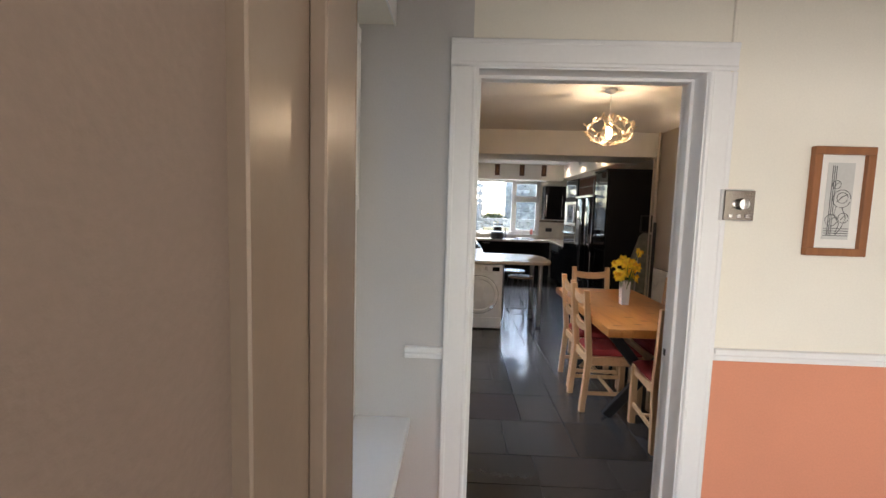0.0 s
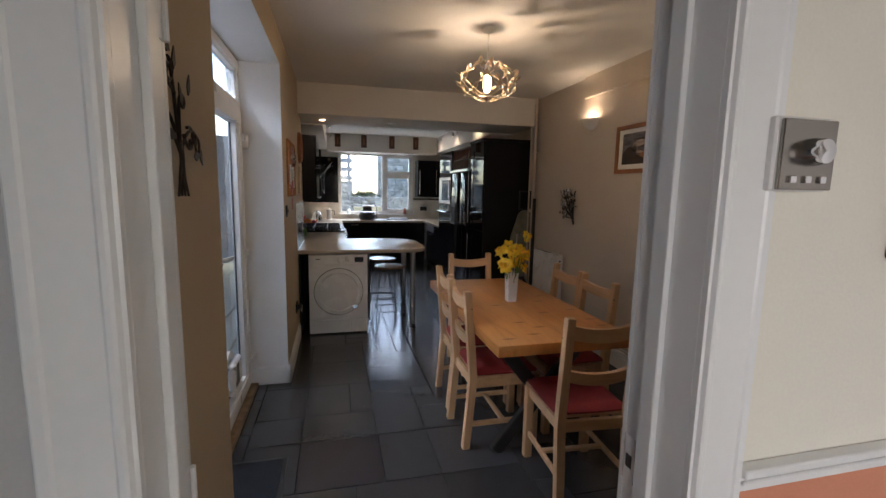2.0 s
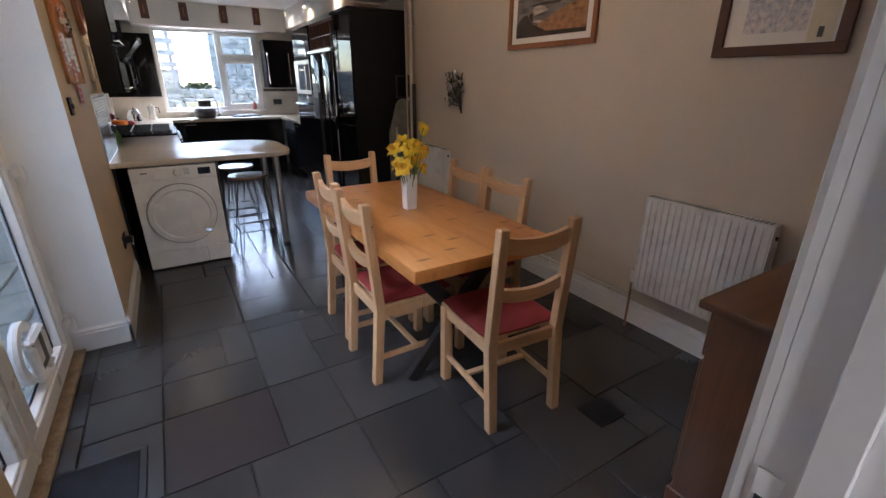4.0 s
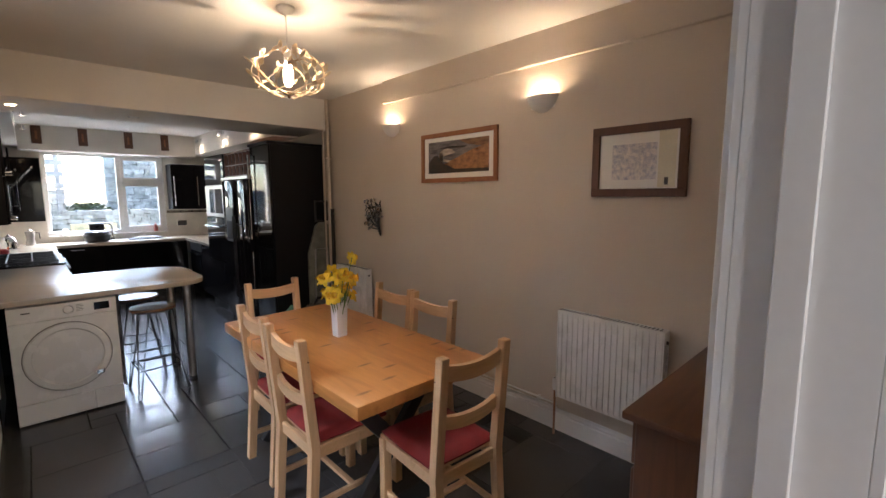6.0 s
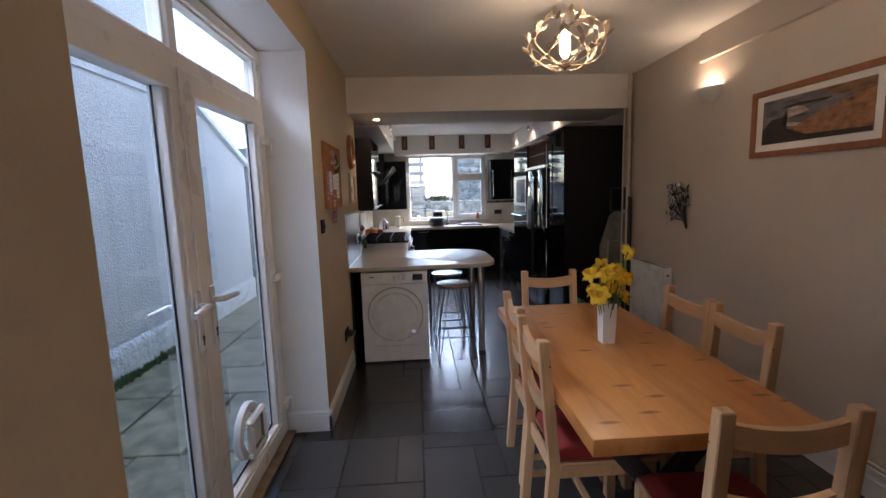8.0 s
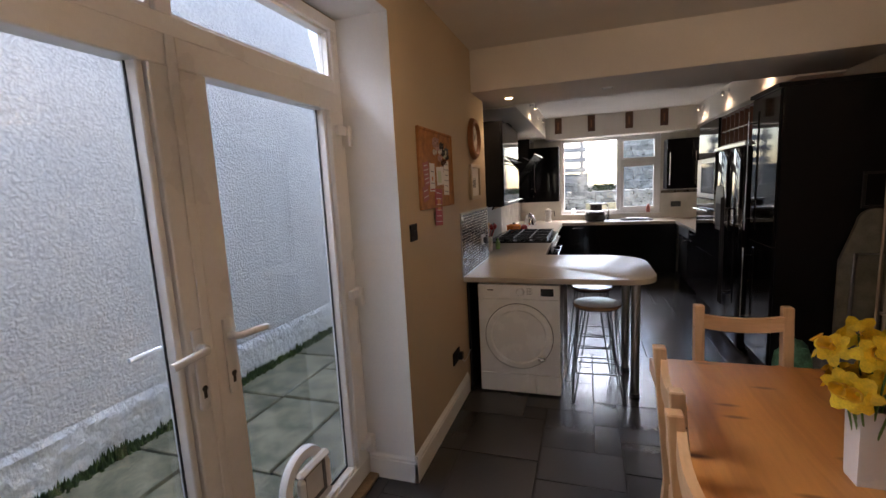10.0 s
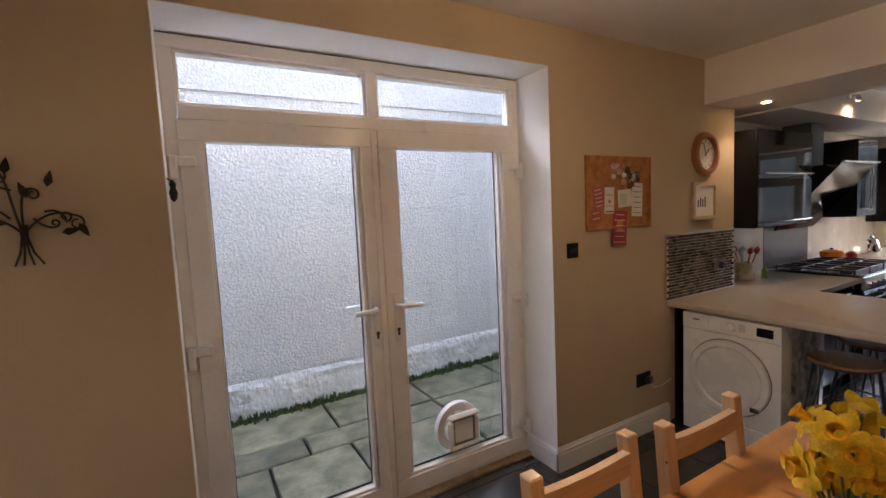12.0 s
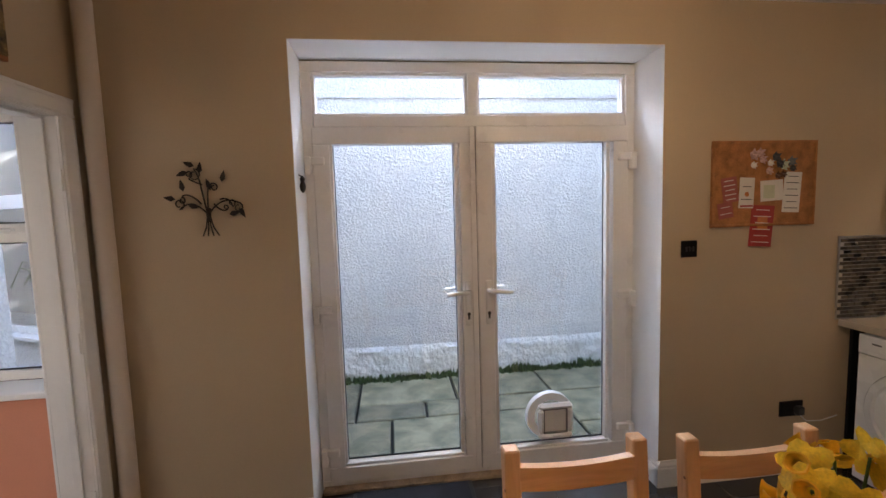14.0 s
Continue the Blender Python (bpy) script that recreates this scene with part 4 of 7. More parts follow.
# pendant lamp of twigs and leaves
M["twig"] = material("cream_painted_metal_twig", (0.55, 0.42, 0.27), 0.45, vary=0.1, scale=20, bump=0.1)
M["leaf_cream"] = material("cream_painted_metal_leaf", (0.62, 0.50, 0.34), 0.45, vary=0.1, scale=20, bump=0.05)
pend = thing("pendant_lamp", "cream metal twig and leaf pendant lamp, lit", "ceiling lamp", (1.555, 4.21, TOP))
part("ceiling_rose", lathe(bmesh.new(), [(0.05, -0.001), (0.05, -0.012), (0.035, -0.03), (0.012, -0.04), (0.004, -0.045)], 24), "white_enamel", pend, smooth=True)
part("cable", tube(bmesh.new(), [(0, 0, -0.04), (0, 0, -0.24)], 0.003, 6), "off_white_plastic", pend)
part("bulb_holder", lathe(bmesh.new(), [(0.008, -0.22), (0.02, -0.235), (0.022, -0.29), (0.018, -0.295)], 16), "off_white_plastic", pend, smooth=True)
bulb_part = part("bulb", lathe(bmesh.new(), [(0.012, -0.295), (0.02, -0.31), (0.026, -0.34), (0.026, -0.40), (0.015, -0.425), (0.002, -0.43)], 16), "bulb", pend, "lit clear bulb", smooth=True)
bulb_part.visible_shadow = False
part("bottom_boss", lathe(bmesh.new(), [(0.002, -0.492), (0.007, -0.488), (0.009, -0.478), (0.030, -0.470), (0.034, -0.462), (0.012, -0.455)], 16), "walnut", pend, "dark bottom boss", smooth=True)
CR, CZ, CH = 0.20, -0.360, 0.108
for k in range(15):
    a0 = k * math.tau / 15
    swirl = rnd.choice((-1, 1)) * rnd.uniform(0.9, 2.2)
    top = rnd.uniform(0.80, 1.0)
    pts = []
    for i in range(15):
        t = i / 14 * top
        th = -math.pi / 2 + t * math.pi * 0.95
        a = a0 + swirl * t + 0.15 * math.sin(7 * t + k)
        r = 0.02 + (CR - 0.02) * max(0.0, math.cos(th)) ** 0.75
        pts.append((r * math.cos(a), r * math.sin(a), CZ + CH * math.sin(th) + 0.008 * math.sin(11 * t + k)))
    tw = part("twig", tube(bmesh.new(), pts, 0.0034, 6, taper=0.6), "twig", pend, smooth=True)
    for i in (5, 8, 11, 13):
        p, q = Vector(pts[i]), Vector(pts[min(i + 1, 14)])
        d = (q - p).normalized() + Vector((rnd.uniform(-0.6, 0.6), rnd.uniform(-0.6, 0.6), rnd.uniform(-0.4, 0.4))) + 0.5 * Vector((p.x, p.y, 0)).normalized()
        d.normalize()
        s = d.cross(Vector((0.3, 0.2, 1))).normalized()
        nrm = d.cross(s) * 0.0012
        ln, w = rnd.uniform(0.04, 0.065), rnd.uniform(0.010, 0.015)
        bm = bmesh.new()
        outline = [p, p + d * ln * 0.35 + s * w, p + d * ln * 0.75 + s * w * 0.8, p + d * ln, p + d * ln * 0.75 - s * w * 0.8, p + d * ln * 0.35 - s * w]
        A = [bm.verts.new(o + nrm) for o in outline]
        B = [bm.verts.new(o - nrm) for o in outline]
        bm.faces.new(A)
        bm.faces.new(B[::-1])
        for j in range(6):
            bm.faces.new((A[j], B[j], B[(j + 1) % 6], A[(j + 1) % 6]))
        part("leaf", bm, "leaf_cream", tw)

# plaster wall uplighters
for sy in (5.06, 3.43):
    sc = thing("wall_uplighter", "white plaster half-bowl wall uplighter, lit", "wall lamp", (R, sy, 2.13), group="uplighters on the wall")
    bm = bmesh.new()
    prof = [(0.002, 0.0), (0.04, 0.008), (0.075, 0.03), (0.102, 0.065), (0.116, 0.105), (0.108, 0.105), (0.095, 0.068), (0.068, 0.036), (0.03, 0.018), (0.002, 0.016)]
    n = 20
    rr = [[bm.verts.new((-0.8 * r * math.sin(k * math.pi / n), r * math.cos(k * math.pi / n), z)) for k in range(n + 1)] for r, z in prof]
    for A, B in zip(rr, rr[1:]):
        for k in range(n):
            bm.faces.new((A[k], A[k + 1], B[k + 1], B[k]))
    part("bowl", bm, "plaster", sc, smooth=True)
    part("backplate", boxes(((-0.006, -0.09, 0.03), (-0.001, 0.09, 0.10)), bevel=0.001), "plaster", sc)
    b = part("bulb", lathe(bmesh.new(), [(0.004, 0.05), (0.014, 0.058), (0.016, 0.085), (0.006, 0.098)], 12, (-0.045, 0, 0)), "bulb", sc, "lit bulb", smooth=True)
    b.visible_shadow = False


# framed pictures
def picture(name, label, axis, face, sign, u0, u1, v0, v1, w, frame_mat, mount_mat, deep=0.022):
    """A frame with mount and glass hung on a wall: across axis x or y, on the wall face, standing out by sign."""
    uc = (u0 + u1) / 2
    p = thing(name, label, "picture", (face, uc, v0) if axis == "x" else (uc, face, v0))
    a, b = sorted((sign * 0.001, sign * deep))
    part("frame", rect_frame(bmesh.new(), axis, a, b, u0 - uc, u1 - uc, 0, v1 - v0, w, 0.002), frame_mat, p)

    def slab(n, c0, c1, d0, d1, m, t0, t1, lab=""):
        q0, q1 = sorted((sign * t0, sign * t1))
        lo, hi = ((q0, c0 - uc, d0 - v0), (q1, c1 - uc, d1 - v0)) if axis == "x" else ((c0 - uc, q0, d0 - v0), (c1 - uc, q1, d1 - v0))
        return part(n, boxes((lo, hi)), m, p, lab)

    slab("mount", u0 + w - 0.003, u1 - w + 0.003, v0 + w - 0.003, v1 - w + 0.003, mount_mat, 0.002, 0.008)
    return p, slab


M["mount"] = material("white_picture_mount", (0.76, 0.74, 0.69), 0.6, vary=0.01)
M["print_dark"] = material("dark_landscape_print", (0.035, 0.022, 0.016), 0.35, vary=0.3, scale=9, second=(0.010, 0.008, 0.008), bump=0)
M["print_glow"] = material("pale_cloud_print", (0.48, 0.40, 0.32), 0.35, vary=0.2, scale=14, stretch=(1, 1, 3), second=(0.22, 0.17, 0.14), bump=0)
M["print_sand"] = material("sunlit_sand_print", (0.30, 0.145, 0.06), 0.35, vary=0.2, scale=10, stretch=(1, 2, 3), second=(0.16, 0.07, 0.03), bump=0)
M["print_sky"] = material("dusky_sky_print", (0.15, 0.135, 0.14), 0.35, vary=0.3, scale=6, stretch=(1, 1, 4), second=(0.05, 0.04, 0.045), bump=0)
M["print_gold"] = material("golden_sand_print", (0.22, 0.11, 0.05), 0.35, vary=0.25, scale=12, stretch=(1, 1, 3), bump=0)
M["sketch"] = material("pale_blue_grey_sketch", (0.62, 0.58, 0.54), 0.6, vary=0.12, scale=48, second=(0.30, 0.31, 0.40), bump=0)
M["paper"] = material("pale_cream_paper", (0.66, 0.60, 0.44), 0.6, vary=0.04)
M["grey_paper"] = material("pale_grey_paper", (0.55, 0.55, 0.52), 0.6, vary=0.03)
pa, slab = picture("landscape_picture", "wide landscape photograph in an oak frame on the wall", "x", R, -1, 3.80, 4.64, 1.70, 2.10, 0.035, "oak_frame", "mount")
slab("print", 3.885, 4.555, 1.775, 2.03, "print_sky", 0.008, 0.0095)


def print_patch(name, pts, mat, lift):
    part(name, prism(bmesh.new(), [(a - 4.22, b - 1.70) for a, b in pts], -0.0097 - lift, -0.0094, "x"), mat, pa)


print_patch("brown_sky", [(3.885, 2.029), (4.20, 2.029), (4.10, 1.99), (3.885, 1.955)], "print_gold", 0.0001)
print_patch("cloud_glow", [(4.44 + 0.0, 1.90)] + [(4.33 + 0.10 * math.cos(radians(k)), 1.915 + 0.055 * math.sin(radians(k))) for k in range(160, -160, -32)], "print_glow", 0.0003)
print_patch("cloud_band", [(4.45, 1.972), (4.14, 1.967), (4.10, 1.978), (4.30, 1.988)], "print_dark", 0.0005)
print_patch("golden_sand", [(4.37, 1.845), (4.243, 1.885), (4.064, 1.943), (3.885, 1.98), (3.885, 1.80), (4.24, 1.80)], "print_sand", 0.0007)
print_patch("dark_headland", [(4.555, 1.776), (4.555, 1.861), (4.487, 1.918), (4.44, 1.92), (4.387, 1.858), (4.243, 1.806), (3.885, 1.80), (3.885, 1.776)], "print_dark", 0.0009)
pb_, slab = picture("sketch_picture", "pale ink sketch in a dark brown frame", "x", R, -1, 2.53, 3.06, 1.585, 1.985, 0.045, "brown_frame", "mount")
slab("sketch", 2.69, 2.94, 1.68, 1.88, "sketch", 0.008, 0.0095)
slab("paper_strip", 2.59, 2.68, 1.635, 1.94, "paper", 0.0095, 0.0105)
slab("seal", 2.625, 2.645, 1.65, 1.69, "print_dark", 0.0105, 0.0112)

# wall art of metal twigs with tealight cups
M["bronze"] = material("dark_bronze_metal", (0.03, 0.022, 0.015), 0.45, metal=0.5, vary=0.2, scale=30)
art = thing("candle_wall_art", "dark metal twig wall sconce with small glass tealight cups", "wall art", (R, 5.33, 1.20))
rnd = random.Random(8)
CUPS = ((0.11, 0.10), (0.03, 0.20), (-0.09, 0.25), (0.105, 0.315), (-0.02, 0.33))
TIPS = CUPS + ((-0.11, 0.31), (-0.10, 0.19), (0.06, 0.345), (0.12, 0.20), (-0.05, 0.30), (0.06, 0.15))


def metal_leaf(p, d, ln, w, tw):
    s = d.cross(Vector((1, 0, 0))).normalized()
    bm = bmesh.new()
    o = [p, p + d * ln * 0.4 + s * w, p + d * ln * 0.75 + s * w * 0.8, p + d * ln, p + d * ln * 0.75 - s * w * 0.8, p + d * ln * 0.4 - s * w]
    A, B = [bm.verts.new(v) for v in o], [bm.verts.new(v - Vector((0.0015, 0, 0))) for v in o]
    bm.faces.new(A)
    bm.faces.new(B[::-1])
    for j in range(6):
        bm.faces.new((A[j], B[j], B[(j + 1) % 6], A[(j + 1) % 6]))
    part("leaf", bm, "bronze" if ln > 0.05 else "dull_steel", tw)


for y, z in TIPS:
    bm = bmesh.new()
    pts = [(-0.012, -0.055, 0.0), (-0.022, -0.04 + y * 0.1, 0.05 + z * 0.15), (-0.03, y * 0.55, z * 0.72), (-0.045, y, z)]
    tube(bm, pts, 0.008, 6, taper=0.6)
    tw = part("twig", bm, "black_metal", art)
    for i in range(6):
        k = rnd.uniform(0.0, 1.1)
        p = Vector(pts[2]).lerp(Vector(pts[3]), k) + Vector((rnd.uniform(-0.03, 0), 0, 0))
        d = Vector((rnd.uniform(-0.5, 0.2), rnd.uniform(-1, 1), rnd.uniform(-0.5, 1))).normalized()
        metal_leaf(p, d, rnd.uniform(0.035, 0.062), rnd.uniform(0.009, 0.015), tw)
for y, z in CUPS:
    bm = lathe(bmesh.new(), [(0.016, 0), (0.026, 0.004), (0.029, 0.036), (0.026, 0.036), (0.02, 0.008)], 14, (-0.06, y, z))
    part("tealight_cup", bm, "chrome", art, "small silvery glass tealight cup", smooth=True)

# radiators
def radiator(place, turn, wide, low, high, label):
    r = thing("radiator", label, "radiator", place, turn)
    n = int(wide / 0.035)
    step = wide / n
    for face in (0.045, 0.095):
        bm = bmesh.new()
        pts = []
        for i in range(n):
            x = -wide / 2 + i * step
            for k, d in ((0.0, 0.0), (0.10, 0.0), (0.20, 0.009), (0.80, 0.009), (0.90, 0.0)):
                pts.append((x + k * step, face + d))
        pts.append((wide / 2, face))
        A = [bm.verts.new((x, y, low + 0.03)) for x, y in pts]
        B = [bm.verts.new((x, y, high - 0.03)) for x, y in pts]
        C = [bm.verts.new((x, face, low)) for x, y in pts]
        D = [bm.verts.new((x, face, high)) for x, y in pts]
        for P, Q in ((C, A), (A, B), (B, D)):
            for i in range(len(pts) - 1):
                bm.faces.new((P[i], P[i + 1], Q[i + 1], Q[i]))
        part("panel", bm, "radiator", r, "ribbed white panel")
    bm = boxes(((-wide / 2, 0.03, high - 0.004), (wide / 2, 0.105, high + 0.004)), bevel=0.002)
    part("top_grille", bm, "radiator", r)
    slots = bmesh.new()
    for i in range(int(wide / 0.022)):
        x = -wide / 2 + 0.02 + i * 0.022
        box(slots, (x, 0.05, high + 0.0035), (x + 0.010, 0.088, high + 0.0052))
    part("grille_slot", slots, "dark_plastic", r, "dark slots of the top grille")
    for s in (-1, 1):
        part("end_panel", boxes(((s * wide / 2 - 0.004, 0.03, low), (s * wide / 2 + 0.004, 0.105, high + 0.002)), bevel=0.002), "radiator", r)
    for s in (-0.6, 0.6):
        part("bracket", boxes(((s * wide / 2 - 0.012, -0.0, low + 0.1), (s * wide / 2 + 0.012, 0.045, high - 0.1))), "radiator", r)
    bm = bmesh.new()
    tube(bm, [(wide / 2 + 0.03, 0.07, 0.0), (wide / 2 + 0.03, 0.07, low + 0.03), (wide / 2 - 0.01, 0.07, low + 0.04)], 0.0075, 8)
    part("feed_pipe", bm, "copper", r)
    bm = lathe(bmesh.new(), [(0.012, low + 0.03), (0.017, low + 0.05), (0.018, low + 0.10), (0.012, low + 0.112)], 14, (wide / 2 + 0.03, 0.07, 0))
    part("valve_cap", bm, "off_white_plastic", r, smooth=True)
    part("vent_plug", cyl(bmesh.new(), (-wide / 2 - 0.004, 0.068, high - 0.06), (-wide / 2 - 0.012, 0.068, high - 0.06), 0.010, seg=10), "dark_plastic", r)
    return r


radiator((R, 2.887, 0), 90, 0.645, 0.28, 0.86, "white double panel radiator under the framed sketch")
radiator((R, 5.70, 0), 90, 0.56, 0.27, 0.85, "white double panel radiator beside the kitchen units")
pipe = thing("heating_pipes", "two copper heating pipes clipped along the skirting", "pipe", (R, 4.3, 0))
for z in (0.165, 0.19):
    part("pipe", tube(bmesh.new(), [(-0.022, -1.05, z), (-0.022, 1.1, z)], 0.0075, 8), "radiator", pipe)
for y in (-0.9, -0.3, 0.3, 0.9):
    part("clip", boxes(((-0.03, y - 0.008, 0.155), (-0.0, y + 0.008, 0.20)), bevel=0.002), "off_white_plastic", pipe)
riser = thing("riser_pipe", "taupe painted vertical pipe in the corner by the beam", "pipe", (R - 0.045, 6.20, 0))
part("pipe", cyl(bmesh.new(), (0, 0, 0), (0, 0, TOP), 0.019, seg=14), "taupe", riser, smooth=True)
part("thin_pipe", cyl(bmesh.new(), (-0.045, 0.02, 0), (-0.045, 0.02, SOFFIT - 0.002), 0.008, seg=10), "taupe", riser, smooth=True)
for z in (0.6, 1.3, 2.0):
    part("clip", boxes(((-0.03, -0.012, z), (0.045, 0.036, z + 0.015)), bevel=0.002), "taupe", riser)
corner_pipe = thing("corner_pipe", "taupe painted soil pipe boxing in the corner by the doorway", "pipe", (0.195, 1.965, 0))
part("pipe", cyl(bmesh.new(), (0, 0, 0), (0, 0, TOP), 0.038, seg=20), "taupe", corner_pipe, smooth=True)

# sideboard
sb_ = thing("sideboard", "dark stained oak sideboard against the wall", "sideboard", (2.40, 1.905, 0))
part("top", boxes(((-0.53, 0.0, 0.815), (0.51, 0.455, 0.845)), bevel=0.007, seg=2), "walnut", sb_, smooth=True)
part("carcass", boxes(((-0.49, 0.01, 0.06), (0.49, 0.42, 0.8145)), bevel=0.003), "walnut_v", sb_)
part("plinth", boxes(((-0.5, 0.02, 0.0), (0.5, 0.43, 0.07)), bevel=0.003), "walnut", sb_)
for x0, x1 in ((-0.47, -0.01), (0.01, 0.47)):
    d = part("door", boxes(((x0, 0.42, 0.09), (x1, 0.438, 0.61)), bevel=0.003), "walnut_v", sb_)
    part("panel", boxes(((x0 + 0.07, 0.438, 0.16), (x1 - 0.07, 0.444, 0.54)), bevel=0.004), "walnut_v", d)
    part("knob", lathe(bmesh.new(), [(0.006, 0), (0.014, 0.012), (0.010, 0.022), (0.001, 0.025)], 12, (x1 - 0.03 if x0 < 0 else x0 + 0.03, 0.438, 0.40)), "walnut", d)
    d = part("drawer", boxes(((x0, 0.42, 0.63), (x1, 0.438, 0.79)), bevel=0.003), "walnut", sb_)
    part("knob", lathe(bmesh.new(), [(0.006, 0), (0.014, 0.012), (0.010, 0.022), (0.001, 0.025)], 12, ((x0 + x1) / 2, 0.438, 0.70)), "walnut", d)

# door mat and floor grate
mat_ = thing("door_mat", "dark navy door mat with black rubber edge", "door mat", (0.0, 3.30, 0.0))
part("rubber_base", boxes(((-0.09, -0.33, 0.0005), (0.235, 0.35, 0.008)), bevel=0.002), "gasket", mat_)
part("carpet", boxes(((-0.07, -0.31, 0.008), (0.21, 0.325, 0.014)), bevel=0.002), "mat", mat_)
gr = thing("floor_grate", "small dark floor hatch cover set among the tiles", "grate", (2.08, 2.775, 0))
part("plate", boxes(((-0.085, -0.075, 0.0005), (0.085, 0.075, 0.004)), bevel=0.001), "black_matt", gr)

# picture above the doorway, seen edge on
M["floral"] = material("dark_floral_canvas", (0.20, 0.13, 0.05), 0.6, vary=0.3, scale=22, second=(0.02, 0.018, 0.014), bump=0.4)
M["floral_pale"] = material("pale_canvas_flower", (0.42, 0.33, 0.20), 0.6, vary=0.2, scale=30)
can = thing("floral_canvas", "dark floral canvas in relief hung above the doorway", "picture", (0.71, NEAR1, 2.17))
part("board", boxes(((-0.19, 0.002, 0.0), (0.19, 0.022, 0.40)), bevel=0.003), "oak_frame", can)
part("canvas", boxes(((-0.18, 0.022, 0.015), (0.18, 0.032, 0.385)), bevel=0.004), "floral", can)
rnd = random.Random(3)
for x, z, s in ((-0.03, 0.20, 0.10), (0.09, 0.10, 0.055), (-0.11, 0.31, 0.06)):
    for k in range(9):
        a = k * math.tau / 9
        bm = bmesh.new()
        o = [(x + 0.15 * s * math.cos(a), z + 0.15 * s * math.sin(a)), (x + 0.6 * s * math.cos(a + 0.25), z + 0.6 * s * math.sin(a + 0.25)), (x + s * math.cos(a), z + s * math.sin(a)), (x + 0.6 * s * math.cos(a - 0.25), z + 0.6 * s * math.sin(a - 0.25))]
        prism(bm, o, 0.032, 0.036, "y")
        part("petal", bm, "floral_pale", can)

# metal tree on the west wall
tree = thing("metal_tree", "dark bronze metal tree wall art with curled twigs", "wall art", (L, 2.395, 1.505))
tree.scale = (1, 0.93, 1)


def curl(cx, cz, r, a0, a1, n=12):
    return [(0.012, cx + r * (1 - 0.55 * i / n) * math.cos(a0 + (a1 - a0) * i / n), cz + r * (1 - 0.55 * i / n) * math.sin(a0 + (a1 - a0) * i / n)) for i in range(n + 1)]


BRANCHES = (
    ((0.0, 0.10), (-0.03, 0.20), (-0.02, 0.27), (-0.055, 0.315), 0.030, 1), ((0.0, 0.10), (-0.06, 0.17), (-0.10, 0.16), (-0.135, 0.125), 0.026, -1),
    ((0.0, 0.10), (0.05, 0.17), (0.10, 0.175), (0.145, 0.155), 0.024, 1), ((0.0, 0.13), (0.0, 0.22), (0.01, 0.25), (0.035, 0.245), 0.018, 1),
    ((-0.03, 0.15), (-0.07, 0.20), (-0.11, 0.20), (-0.12, 0.185), 0.016, 1), ((0.03, 0.15), (0.05, 0.12), (0.08, 0.115), (0.085, 0.12), 0.013, -1),
    ((0.06, 0.17), (0.10, 0.185), (0.12, 0.15), (0.115, 0.135), 0.018, -1), ((-0.02, 0.24), (-0.05, 0.25), (-0.075, 0.26), (-0.08, 0.27), 0.018, -1),
)
for a, b, c, d, r, s in BRANCHES:
    pts = []
    for i in range(9):
        t = i / 8
        p = [((1 - t) ** 3 * a[k] + 3 * (1 - t) ** 2 * t * b[k] + 3 * (1 - t) * t * t * c[k] + t ** 3 * d[k]) for k in (0, 1)]
        pts.append((0.012, p[0], p[1]))
    pts += curl(d[0], d[1] - s * r, r, s * math.pi / 2, -s * math.pi * 1.6)[1:]
    part("twig", tube(bmesh.new(), pts, 0.0042, 6, taper=0.7), "bronze", tree, smooth=True)
for off in (-0.022, -0.006, 0.012, 0.03):
    part("stem", tube(bmesh.new(), [(0.012, off * 0.3, 0.13), (0.014, off * 0.25, 0.09), (0.012, off * 0.7, 0.04), (0.012, off * 1.5, 0.0)], 0.005, 6, taper=0.6), "bronze", tree, smooth=True)
rnd = random.Random(12)
for y, z, a in ((-0.05, 0.325, 160), (-0.085, 0.30, 200), (-0.03, 0.29, 80), (0.075, 0.25, 75), (0.10, 0.10, 10), (0.15, 0.13, -60), (-0.15, 0.175, 170), (-0.09, 0.145, -10), (-0.11, 0.21, 100), (0.02, 0.215, 110)):
    d = Vector((0, math.cos(radians(a)), math.sin(radians(a))))
    s = Vector((0, -d.z, d.y))
    p = Vector((0.014, y, z))
    bm = bmesh.new()
    o = [p, p + d * 0.018 + s * 0.013, p + d * 0.038 + s * 0.008, p + d * 0.056, p + d * 0.038 - s * 0.008, p + d * 0.018 - s * 0.013]
    A, B = [bm.verts.new(v) for v in o], [bm.verts.new(v + Vector((0.003, 0, 0))) for v in o]
    bm.faces.new(A[::-1]), bm.faces.new(B)
    for j in range(6):
        bm.faces.new((A[j], A[(j + 1) % 6], B[(j + 1) % 6], B[j]))
    part("leaf", bm, "bronze", tree)

# small ornament on the door reveal
orn = thing("reveal_ornament", "small dark metal ornament hooked on the door reveal", "ornament", (0.05, 2.7925, 1.70))
part("hook", tube(bmesh.new(), [(0, 0.0, 0.09), (0, 0.012, 0.085), (0, 0.014, 0.06)], 0.003, 6), "bronze", orn)
part("figure", lathe(bmesh.new(), [(0.002, 0), (0.012, 0.012), (0.016, 0.035), (0.009, 0.055), (0.013, 0.07), (0.002, 0.085)], 10, (0, 0.018, 0)), "bronze", orn, smooth=True)

